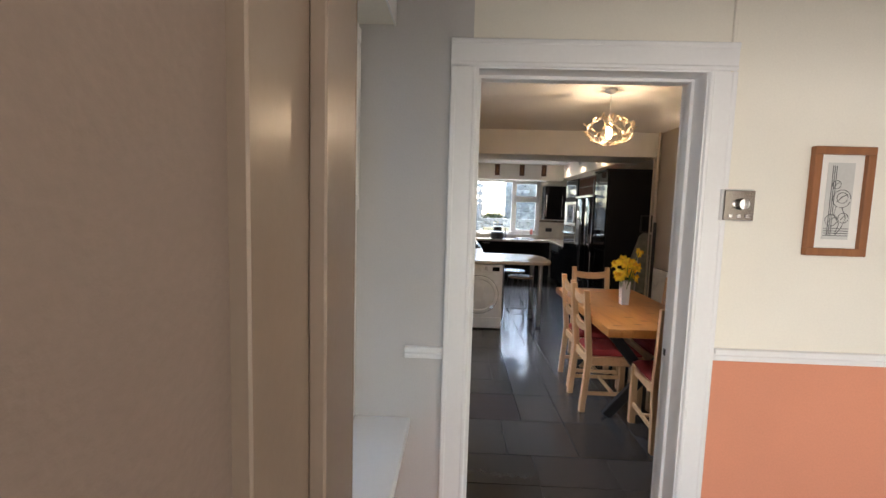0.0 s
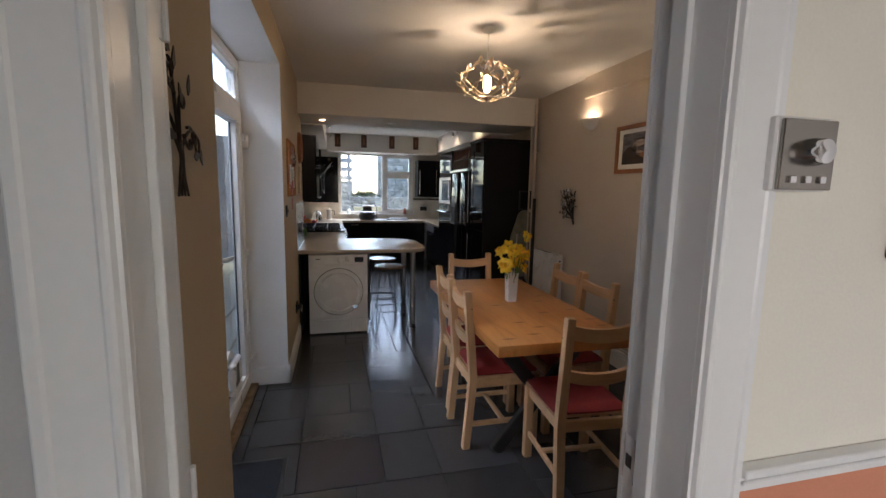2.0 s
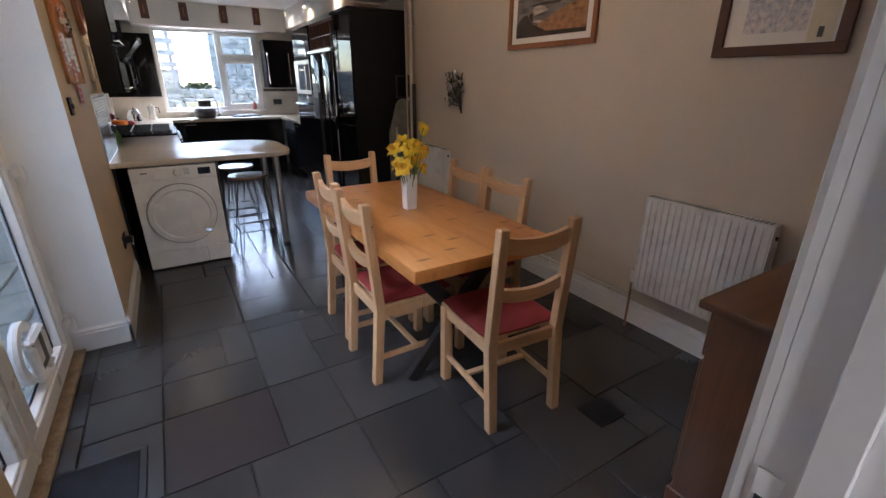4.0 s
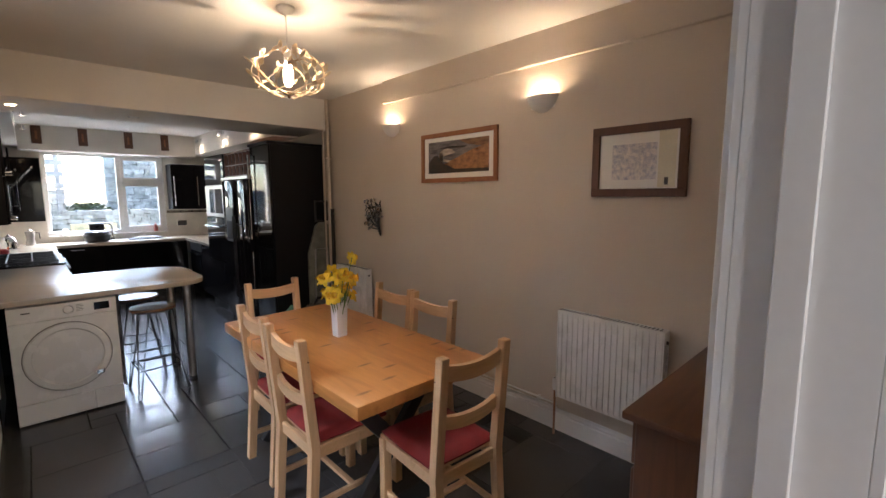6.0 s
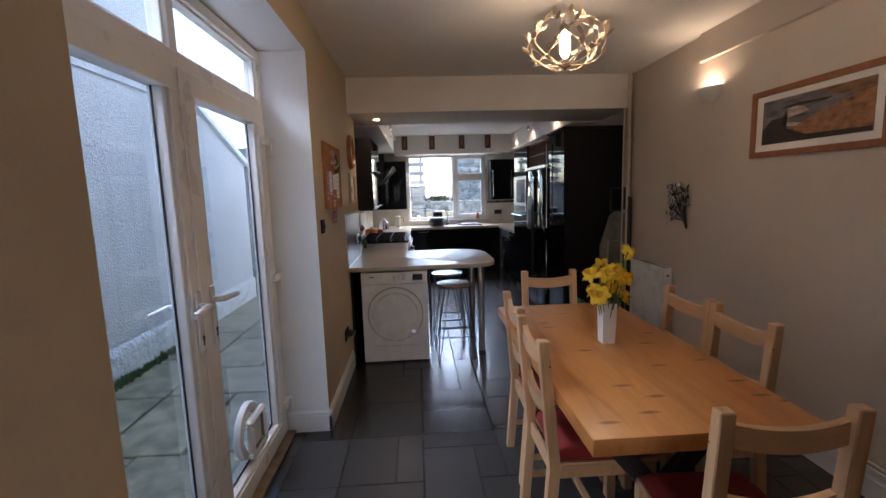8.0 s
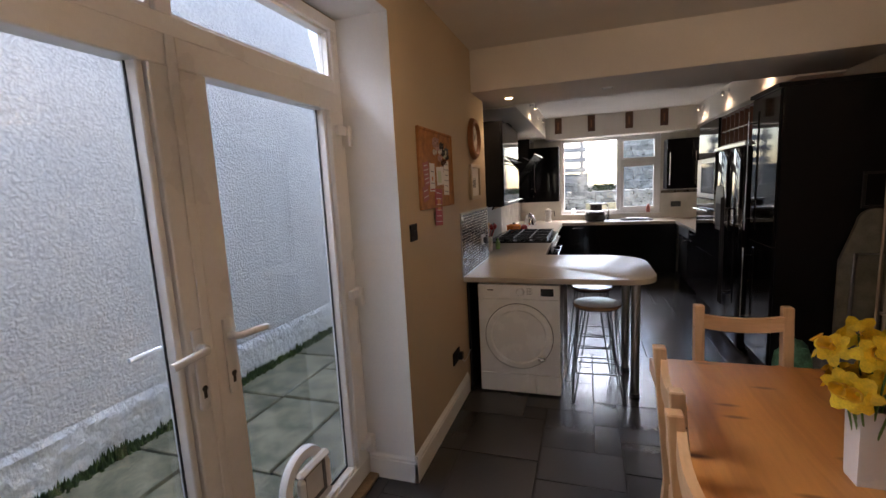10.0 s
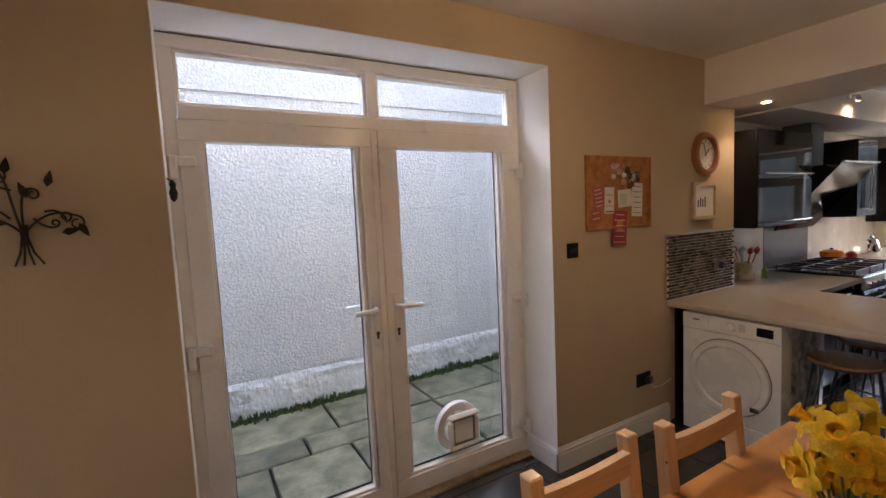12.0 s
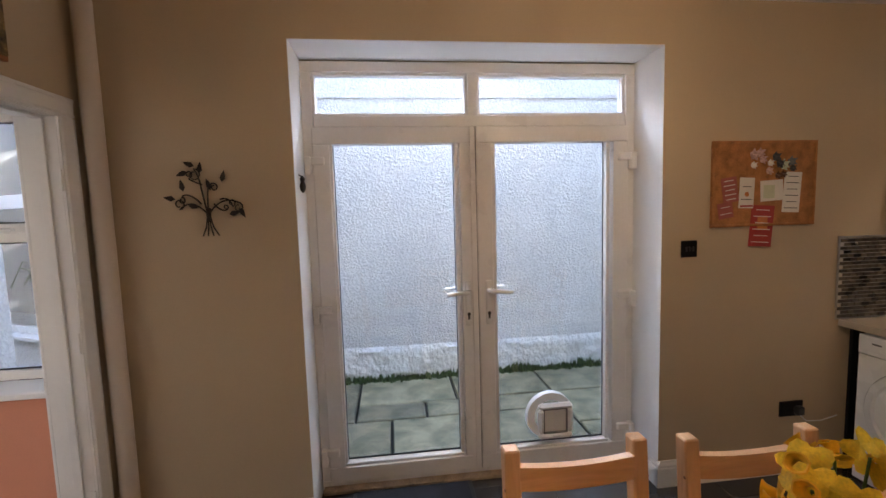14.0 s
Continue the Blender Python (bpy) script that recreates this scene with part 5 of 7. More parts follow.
# cork board with papers
M["card_orange"] = material("orange_print", (0.60, 0.20, 0.05), 0.5, vary=0.08)
M["card_pale_pink"] = material("pale_pink_ribbon", (0.55, 0.36, 0.32), 0.7, vary=0.15, scale=60)
M["cork"] = material("cork", (0.40, 0.175, 0.06), 0.9, vary=0.15, scale=20, fine=200, bump=0.5)
M["card_red"] = material("red_leaflet", (0.36, 0.03, 0.025), 0.5, vary=0.06)
M["card_pink"] = material("dusky_red_leaflet", (0.34, 0.09, 0.07), 0.5, vary=0.08)
M["card_white"] = material("white_card", (0.72, 0.69, 0.62), 0.6, vary=0.03)
M["card_green"] = material("pale_green_card", (0.55, 0.60, 0.42), 0.6, vary=0.05)
M["ink"] = material("printed_ink", (0.05, 0.05, 0.05), 0.6, vary=0.05)
cb = thing("cork_board", "cork notice board pinned with cards and rosettes", "notice board", (L, 5.265, 1.465))
part("cork_sheet", boxes(((0.002, -0.30, 0.0), (0.012, 0.30, 0.44)), bevel=0.002), "cork", cb)
part("edge_trim", rect_frame(bmesh.new(), "x", 0.001, 0.018, -0.312, 0.312, -0.01, 0.45, 0.014, 0.002), "cork", cb)


def board_card(u, v, w, h, mat, name="card", bars=0, tilt=0, label=""):
    m = Matrix.Translation((0, u, v)) @ Matrix.Rotation(radians(tilt), 4, "X")
    bm = bmesh.new()
    box(bm, (0.0125, -w / 2, -h / 2), (0.014, w / 2, h / 2), 0, 1, m)
    card = part(name, bm, mat, cb, label)
    if bars:
        for i in range(bars):
            bm = bmesh.new()
            z = h / 2 - h * (i + 0.7) / (bars + 0.4)
            ww = w * (0.38 if i % 2 else 0.30)
            box(bm, (0.014, -ww, z - 0.0025), (0.0145, ww, z + 0.0015), 0, 1, m)
            part("print_line", bm, "card_white" if mat in ("card_red", "card_pink") else "ink", card)
    return card


board_card(-0.205, 0.190, 0.092, 0.135, "card_pink", "leaflet", 5, 9)
board_card(-0.228, 0.080, 0.088, 0.085, "card_pink", "leaflet", 2, 9)
wc = board_card(-0.105, 0.172, 0.088, 0.165, "card_white", "card", 2, -2)
part("orange_mark", cyl(bmesh.new(), (0.014, -0.105, 0.165), (0.0147, -0.105, 0.165), 0.013, seg=14), "card_orange", wc)
part("red_footer", boxes(((0.014, -0.142, 0.097), (0.0147, -0.068, 0.106))), "card_red", wc)
gc = board_card(0.045, 0.182, 0.135, 0.112, "card_white", "card", 0, 3)
part("green_panel", boxes(((0.014, -0.005, 0.140), (0.0146, 0.062, 0.212))), "card_green", gc)
board_card(0.168, 0.170, 0.105, 0.220, "card_white", "card", 6, -3)
rc = board_card(-0.010, -0.010, 0.138, 0.225, "card_red", "leaflet", 6, -4, "red leaflet hanging off the board")
part("orange_patch", boxes(((0.014, -0.035, -0.03), (0.0144, 0.025, 0.045))), "card_orange", rc)
ROSETTES = ((-0.070, 0.375, "card_pale_pink", 0.036), (-0.035, 0.385, "card_pale_pink", 0.030), (-0.020, 0.350, "card_pale_pink", 0.028), (-0.075, 0.320, "card_white", 0.022),
            (0.060, 0.362, "ink", 0.032), (0.085, 0.325, "ink", 0.030), (0.110, 0.318, "card_green", 0.034), (0.155, 0.335, "stone", 0.034), (0.160, 0.300, "ink", 0.022),
            (0.020, 0.288, "card_pale_pink", 0.026), (0.075, 0.262, "walnut", 0.024), (0.105, 0.270, "walnut", 0.022), (0.025, 0.330, "card_white", 0.022))
for u, v, mt, size in ROSETTES:
    bm = bmesh.new()
    n = 11
    for lift, grow, turn in ((0.0, 1.0, 0.0), (0.010, 0.7, 0.4)):
        vs = [bm.verts.new((0.016 + lift + 0.010 * (k % 2), u + grow * size * (1.0 if k % 2 else 0.62) * math.cos(turn + k * math.tau / n), v + grow * size * (1.0 if k % 2 else 0.62) * math.sin(turn + k * math.tau / n))) for k in range(n)]
        c0, c1 = bm.verts.new((0.028 + lift, u, v)), bm.verts.new((0.0125 + lift, u, v))
        for k in range(n):
            bm.faces.new((vs[k], vs[(k + 1) % n], c0))
            bm.faces.new((vs[(k + 1) % n], vs[k], c1))
    part("rosette", bm, mt, cb)

# clock and small frame
ck = thing("wall_clock", "round wooden wall clock with a white dial", "clock", (L, 6.235, 1.952))
bm = bmesh.new()
prof = [(0.165, 0.001), (0.165, 0.012), (0.150, 0.035), (0.125, 0.038), (0.112, 0.022), (0.110, 0.001)]
seg = 40
rr = [[bm.verts.new((x, r * math.cos(k * math.tau / seg), r * math.sin(k * math.tau / seg))) for k in range(seg)] for r, x in prof]
for A, B in zip(rr, rr[1:] + rr[:1]):
    for k in range(seg):
        bm.faces.new((A[k], A[(k + 1) % seg], B[(k + 1) % seg], B[k]))
part("case", bm, "oak_frame", ck, smooth=True)
part("dial", cyl(bmesh.new(), (0.002, 0, 0), (0.012, 0, 0), 0.111, seg=40), "card_white", ck)
for k in range(12):
    a = k * math.tau / 12
    bm = bmesh.new()
    box(bm, (0.012, -0.003, 0.085), (0.0128, 0.003, 0.102), 0, 1, Matrix.Rotation(-a, 4, "X"))
    part("hour_mark", bm, "ink", ck)
for a, ln, w in ((-50, 0.06, 0.005), (20, 0.09, 0.0035)):
    bm = bmesh.new()
    box(bm, (0.014, -w, -0.015), (0.0152, w, ln), 0, 1, Matrix.Rotation(radians(a), 4, "X"))
    part("clock_hand", bm, "ink", ck)
M["cream_frame"] = material("pale_gilt_frame", (0.50, 0.40, 0.26), 0.4, vary=0.06, scale=20)
sf, slab = picture("small_picture", "small pale framed print below the clock", "x", L, 1, 6.07, 6.38, 1.465, 1.745, 0.028, "cream_frame", "mount")
for i, (a, b) in enumerate(((6.14, 0.05), (6.17, 0.07), (6.20, 0.06), (6.23, 0.075))):
    slab("print_mark", a, a + 0.015, 1.56, 1.56 + b, "ink", 0.008, 0.009)

# switches and sockets
def switch_plate(name, label, place, axis, w, h, mat, out=1, extra=None):
    s = thing(name, label, "switch", place)
    if axis == "x":
        part("plate", boxes(((0.0, -w / 2, -h / 2), (0.010 * out, w / 2, h / 2)), bevel=0.002), mat, s)
    return s


s1_ = switch_plate("light_switch", "black light switch plate beside the garden doors", (L, 4.835, 1.345), "x", 0.09, 0.09, "black_matt")
for u in (-0.02, 0.0, 0.02):
    part("toggle", boxes(((0.010, u - 0.004, -0.012), (0.018, u + 0.004, 0.012)), bevel=0.001), "dark_plastic", s1_)
s2_ = switch_plate("wall_socket", "black double wall socket with a plug above the skirting", (L, 5.495, 0.39), "x", 0.148, 0.09, "black_matt")
part("plug", boxes(((0.010, 0.01, -0.03), (0.045, 0.055, 0.02)), bevel=0.006), "dark_plastic", s2_)
part("flex", tube(bmesh.new(), [(0.04, 0.03, -0.03), (0.045, 0.06, -0.06), (0.04, 0.16, -0.07), (0.035, 0.27, -0.05)], 0.0035, 6), "off_white_plastic", s2_)

# ---- lobby things ----
hp, slab = picture("rose_picture", "stylised rose line print in an oak frame in the lobby", "y", NEAR0 - 0.006, -1, 1.42, 1.620, 1.431, 1.797, 0.026, "oak_frame", "mount", 0.024)
slab("paper", 1.477, 1.565, 1.487, 1.745, "grey_paper", 0.008, 0.0095)
UC, V0 = 1.530, 1.431


def ink_line(pts, r=0.0011):
    part("ink_line", tube(bmesh.new(), [(x - UC, -0.0098, z - V0) for x, z in pts], r, 5), "ink", hp)


for x in (1.503, 1.509, 1.515):
    ink_line([(x, 1.50), (x, 1.735)])
for z in (1.50, 1.508, 1.516, 1.524):
    ink_line([(1.490, z), (1.574, z)])
for cx, cz, r in ((1.541, 1.625, 0.030), (1.543, 1.628, 0.018), (1.520, 1.672, 0.014), (1.513, 1.552, 0.020), (1.552, 1.56, 0.017)):
    ink_line(arc((cx, cz), r, 0, 340, 18))
    ink_line([(cx - r * 0.5, cz - r * 0.4), (cx, cz + r * 0.2), (cx + r * 0.6, cz + r * 0.5)])
ink_line([(1.545, 1.595), (1.56, 1.56), (1.55, 1.53), (1.53, 1.50)])
ink_line([(1.525, 1.60), (1.52, 1.57), (1.54, 1.54), (1.53, 1.505)])

dm = thing("dimmer_switch", "chrome dimmer switch with a round knob on a clear back box", "switch", (1.178, NEAR0 - 0.006, 1.592))
part("back_box", boxes(((-0.056, -0.030, -0.052), (0.052, -0.0, 0.054)), bevel=0.003), "off_white_plastic", dm)
part("plate", boxes(((-0.050, -0.037, -0.050), (0.050, -0.030, 0.050)), bevel=0.0015), "nickel", dm, "polished nickel front plate")
knob = part("knob", lathe(bmesh.new(), [(0.020, 0), (0.020, 0.006), (0.017, 0.022), (0.001, 0.024)], 20), "chrome", dm, smooth=True)
knob.matrix_basis = Matrix.Translation((0.004, -0.036, 0.004)) @ Matrix.Rotation(radians(90), 4, "X")
for u in (-0.028, 0.0, 0.028):
    part("toggle", boxes(((u - 0.006, -0.041, -0.040), (u + 0.006, -0.036, -0.030)), bevel=0.001), "chrome", dm)
part("cable_trunking", boxes(((-0.053, -0.012, 0.054), (-0.040, 0.0, 0.90)), bevel=0.002), "cream", dm, "cream cable trunking up the wall")

# white door in the lobby's east wall
ld = thing("door_2", "white panelled lobby door with bolt and lever handle", "door", (1.97, 1.27, 0), kind="structure")
part("leaf", boxes(((0.0, -0.39, 0.01), (0.04, 0.39, 2.03)), bevel=0.003), "white", ld)
part("door_frame", boxes(((-0.03, 0.393, 0), (0.15, 0.41, 2.055)), ((-0.03, -0.41, 0), (0.15, -0.393, 2.055)), ((-0.03, -0.393, 2.035), (0.15, 0.393, 2.055)), bevel=0.002), "white", ld)
bm = bmesh.new()
for a, t in ((0.0, 0.014), (0.05, 0.022)):
    for y0, y1, z0, z1 in ((0.41, 0.455, 0, 2.10), (-0.455, -0.41, 0, 2.10), (-0.41, 0.41, 2.055, 2.10)):
        box(bm, (-0.04 - t, y0 + a * 0.2, z0), (-0.04, y1 - a * 0.2, z1), 0.002)
part("casing", bm, "white", ld)
for z0, z1 in ((0.2, 0.85), (1.05, 1.9)):
    part("panel", rect_frame(bmesh.new(), "x", -0.006, 0.0, -0.29, 0.29, z0, z1, 0.02, 0.002), "white", ld)
bm = boxes(((-0.012, 0.335, 1.12), (0.0, 0.37, 1.30)), bevel=0.002)
tube(bm, [(-0.01, 0.352, 1.25), (-0.045, 0.352, 1.25), (-0.05, 0.30, 1.25), (-0.047, 0.25, 1.248)], 0.008, 8)
part("lever_handle", bm, "steel", ld, smooth=True)
bm = boxes(((-0.008, 0.30, 1.50), (0.0, 0.39, 1.53)), bevel=0.002)
cyl(bm, (-0.018, 0.30, 1.515), (-0.018, 0.395, 1.515), 0.008, seg=10)
part("bolt", bm, "off_white_plastic", ld, "white painted slide bolt")
part("keep", boxes(((-0.012, 0.31, 0.98), (0.0, 0.335, 1.01)), bevel=0.002), "steel", ld)

# ---- kitchen things ----
def rounded_top(points, z0, z1, bevel=0.006):
    bm = prism(bmesh.new(), points, z0, z1, "z")
    edges = [e for e in bm.edges if abs(e.verts[0].co.z - e.verts[1].co.z) < 1e-5]
    bmesh.ops.bevel(bm, geom=edges, offset=bevel, segments=2, affect="EDGES", profile=0.5)
    return bm


WZ = 0.90
pen = thing("peninsula_worktop", "stone-effect breakfast bar worktop with rounded end on chrome legs", "worktop", (0.8, 6.3, 0))
outline = [(L + 0.001, 5.78), (1.28, 5.78)] + arc((1.28, 5.985), 0.205, -90, 0, 8)[1:] + arc((1.135, 6.47), 0.35, 0, 90, 10) + [(0.645, 6.82), (0.645, 7.655), (KL + 0.001, 7.655), (KL + 0.001, 6.661), (L + 0.001, 6.661)]
part("top", rounded_top([(x - 0.8, y - 6.3) for x, y in outline], WZ - 0.04, WZ), "worktop", pen, smooth=True)
for x, y in ((1.35, 5.95), (1.32, 6.42)):
    bm = lathe(bmesh.new(), [(0.034, 0.0), (0.034, 0.012), (0.03, 0.016), (0.03, 0.845), (0.05, 0.85), (0.05, 0.8595)], 24, (x - 0.8, y - 6.3, 0))
    part("leg", bm, "steel", pen, "brushed chrome leg", smooth=True)
    part("leg_foot", lathe(bmesh.new(), [(0.036, 0.0), (0.036, 0.022), (0.0355, 0.023)], 20, (x - 0.8, y - 6.3, 0)), "black_metal", pen)
part("side_panel", boxes(((L + 0.002 - 0.8, 5.86 - 6.3, 0), (L + 0.02 - 0.8, 6.5 - 6.3, WZ - 0.041))), "black_matt", pen, "black end panel")

# tumble dryer
dr = thing("tumble_dryer", "white tumble dryer under the breakfast bar", "dryer", (0.541, 5.80, 0))
part("body", boxes(((-0.298, 0.012, 0.012), (0.298, 0.58, 0.845)), bevel=0.008, seg=2), "white_enamel", dr, smooth=True)
part("front", boxes(((-0.298, 0.0, 0.16), (0.298, 0.014, 0.735)), bevel=0.005, seg=2), "white_enamel", dr)
part("control_panel", boxes(((-0.298, -0.004, 0.738), (0.298, 0.014, 0.845)), bevel=0.005, seg=2), "white_enamel", dr)
part("kick_flap", boxes(((-0.298, 0.0, 0.012), (0.12, 0.014, 0.157)), bevel=0.004), "white_enamel", dr)
part("vent_flap", boxes(((0.123, 0.0, 0.012), (0.298, 0.014, 0.157)), bevel=0.004), "white_enamel", dr)
for i in range(9):
    part("vent_slot", boxes(((0.15, -0.002, 0.04 + i * 0.011), (0.275, 0.001, 0.045 + i * 0.011))), "off_white_plastic", dr)


def ring_y(bm, prof, seg, cx, cz):
    rr = [[bm.verts.new((cx + r * math.cos(k * math.tau / seg), y, cz + r * math.sin(k * math.tau / seg))) for k in range(seg)] for r, y in prof]
    for A, B in zip(rr, rr[1:]):
        for k in range(seg):
            bm.faces.new((A[k], A[(k + 1) % seg], B[(k + 1) % seg], B[k]))
    bm.faces.new(rr[0][::-1])
    bm.faces.new(rr[-1])
    return bm


# Grey disc shows as a ring, the shade of the gap round the door.
part("door_gap_shade", ring_y(bmesh.new(), [(0.252, -0.001), (0.252, 0.003)], 48, 0.0, 0.455), "dryer_gap", dr)
door = part("door", ring_y(bmesh.new(), [(0.246, 0.004), (0.246, -0.012), (0.238, -0.020), (0.205, -0.022), (0.195, -0.010), (0.12, -0.018), (0.03, -0.020)], 48, 0.0, 0.455), "white_enamel", dr, "round white door", smooth=True)
part("door_handle", boxes(((0.14, -0.028, 0.28), (0.19, -0.02, 0.315)), bevel=0.004), "chrome", door)
part("dial", ring_y(bmesh.new(), [(0.030, -0.004), (0.030, -0.014), (0.024, -0.026), (0.004, -0.027)], 24, 0.02, 0.795), "white_enamel", dr, smooth=True)
part("display", boxes(((0.165, -0.0065, 0.765), (0.255, -0.0035, 0.82)), bevel=0.001), "black_gloss", dr, "dark display")
part("water_drawer", boxes(((-0.285, -0.007, 0.76), (-0.12, -0.0035, 0.83)), bevel=0.002), "white_enamel", dr)
part("print_bar", boxes(((-0.225, -0.008, 0.80), (-0.18, -0.0068, 0.808))), "ink", dr)
for i in range(5):
    part("print_bar", boxes(((0.065, -0.0052, 0.775 + i * 0.011), (0.10 + 0.008 * (i % 2), -0.0038, 0.778 + i * 0.011))), "dryer_gap", dr)
for sx in (-0.26, 0.26):
    for sy in (0.06, 0.54):
        part("foot", cyl(bmesh.new(), (sx, sy, 0), (sx, sy, 0.014), 0.02, seg=10), "dark_plastic", dr)
M["foil"] = material("grey_patterned_fabric", (0.50, 0.50, 0.50), 0.5, vary=0.3, scale=14, second=(0.06, 0.06, 0.06), bump=0.4, bump_scale=14)
tw_ = thing("hanging_towel", "grey and white patterned cloth hung under the bar", "towel", (0.86, 6.05, 0.10))
bm = bmesh.new()
n = 14
A = [bm.verts.new((0.006 * math.sin(i * 1.7), -0.18 + 0.36 * i / n, 0.0)) for i in range(n + 1)]
B = [bm.verts.new((0.004 * math.sin(i * 1.1), -0.18 + 0.36 * i / n, 0.755)) for i in range(n + 1)]
A2 = [bm.verts.new(v.co + Vector((0.006, 0, 0))) for v in A]
B2 = [bm.verts.new(v.co + Vector((0.006, 0, 0))) for v in B]
for P, Q in ((A, B), (A2, B2)):
    for i in range(n):
        bm.faces.new((P[i], P[i + 1], Q[i + 1], Q[i]))
for i in range(n):
    bm.faces.new((A[i], A[i + 1], A2[i + 1], A2[i]))
    bm.faces.new((B[i], B[i + 1], B2[i + 1], B2[i]))
part("cloth", bm, "foil", tw_, smooth=True)

# bar stools
M["seat_wood"] = wood("brown_stool_seat", (0.24, 0.13, 0.07), (0.12, 0.06, 0.03), 0.22, (1, 9, 9), knots=False, coat=0.9)


def bar_stool(place, turn):
    s = thing("bar_stool", "round brown bar stool on black hairpin steel legs", "stool", place, turn, "stools at the breakfast bar")
    part("seat", lathe(bmesh.new(), [(0.002, 0.676), (0.150, 0.676), (0.168, 0.684), (0.170, 0.692), (0.162, 0.700), (0.12, 0.703), (0.002, 0.704)], 36), "seat_wood", s, smooth=True)
    part("seat_ring", lathe(bmesh.new(), [(0.11, 0.668), (0.145, 0.668), (0.145, 0.6755), (0.11, 0.6755)], 28), "black_metal", s)
    for k in range(4):
        a = radians(45 + 90 * k)
        c, d = math.cos(a), math.sin(a)
        bm = bmesh.new()
        p = Vector((-d, c, 0))
        top, foot = Vector((0.13 * c, 0.13 * d, 0.67)), Vector((0.245 * c, 0.245 * d, 0.006))
        tube(bm, [top + p * 0.045, foot + p * 0.008, foot, foot - p * 0.008, top - p * 0.045], 0.006, 8)
        part("leg", bm, "black_metal", s)
    for z, r in ((0.22, 0.209), (0.30, 0.195)):
        for k in range(4):
            a, b = radians(45 + 90 * k), radians(135 + 90 * k)
            if z > 0.25 and k % 2:
                continue
            part("footrest", tube(bmesh.new(), [(r * math.cos(a), r * math.sin(a), z), (r * math.cos(b), r * math.sin(b), z)], 0.0055, 8), "black_metal", s)
    return s


bar_stool((1.09, 5.92, 0), 3)
bar_stool((1.06, 6.46, 0), -8)

# mosaic splashback beside the bar
M["mosaic"] = material("mixed_glass_mosaic", (0.095, 0.078, 0.056), 0.2, vary=0.1, per_object=0.85, bump=0)
M["mosaic_grout"] = material("pale_mosaic_grout", (0.66, 0.62, 0.54), 0.8, vary=0.05)
mo = thing("mosaic_splashback", "brown and grey glass mosaic splashback above the breakfast bar", "splashback", (L, 6.21, WZ))
part("grout", boxes(((0.0005, -0.45, 0.001), (0.005, 0.449, 0.47))), "mosaic_grout", mo)
part("edge_trim", rect_frame(bmesh.new(), "x", 0.0005, 0.009, -0.458, 0.4495, 0.001, 0.478, 0.007, 0), "steel", mo)
chip = bpy.data.meshes.new("mosaic_tile")
bm = boxes(((0.005, -0.0205, -0.0092), (0.0085, 0.0205, 0.0092)))
bm.to_mesh(chip)
bm.free()
chip.materials.append(M["mosaic"])
extra = bmesh.new()
for row in range(21):
    for col in range(20):
        y = -0.425 + col * 0.0445 + (0.022 if row % 2 else 0)
        if y > 0.425:
            continue
        z = 0.018 + row * 0.0218
        if col < 14:
            o = new("mosaic_tile", chip)
            o.parent, o.location = mo, (0, y, z)
        else:
            box(extra, (0.005, y - 0.0205, z - 0.0092), (0.0085, y + 0.0205, z + 0.0092))
M["mosaic_far"] = material("mixed_glass_mosaic_far", (0.095, 0.078, 0.056), 0.2, vary=0.1, per_island=0.85, bump=0)
part("far_mosaic_tiles", extra, "mosaic_far", mo, kind="stuff")
so = thing("bar_socket", "chrome double socket with a dark plug on the mosaic", "socket", (L + 0.009, 6.44, 1.10))
part("plate", boxes(((0.0, -0.073, -0.043), (0.008, 0.073, 0.043)), bevel=0.002), "steel", so)
part("plug", boxes(((0.008, -0.03, -0.03), (0.04, 0.02, 0.025)), bevel=0.008), "dark_plastic", so)


# cabinets
def bar_handle(bm, a, b, out, r=0.006):
    a, b, out = Vector(a), Vector(b), Vector(out)
    tube(bm, [a + out, b + out], r, 8)
    for t in (0.1, 0.9):
        p = a.lerp(b, t)
        tube(bm, [p, p + out], r * 0.8, 6)
    return bm


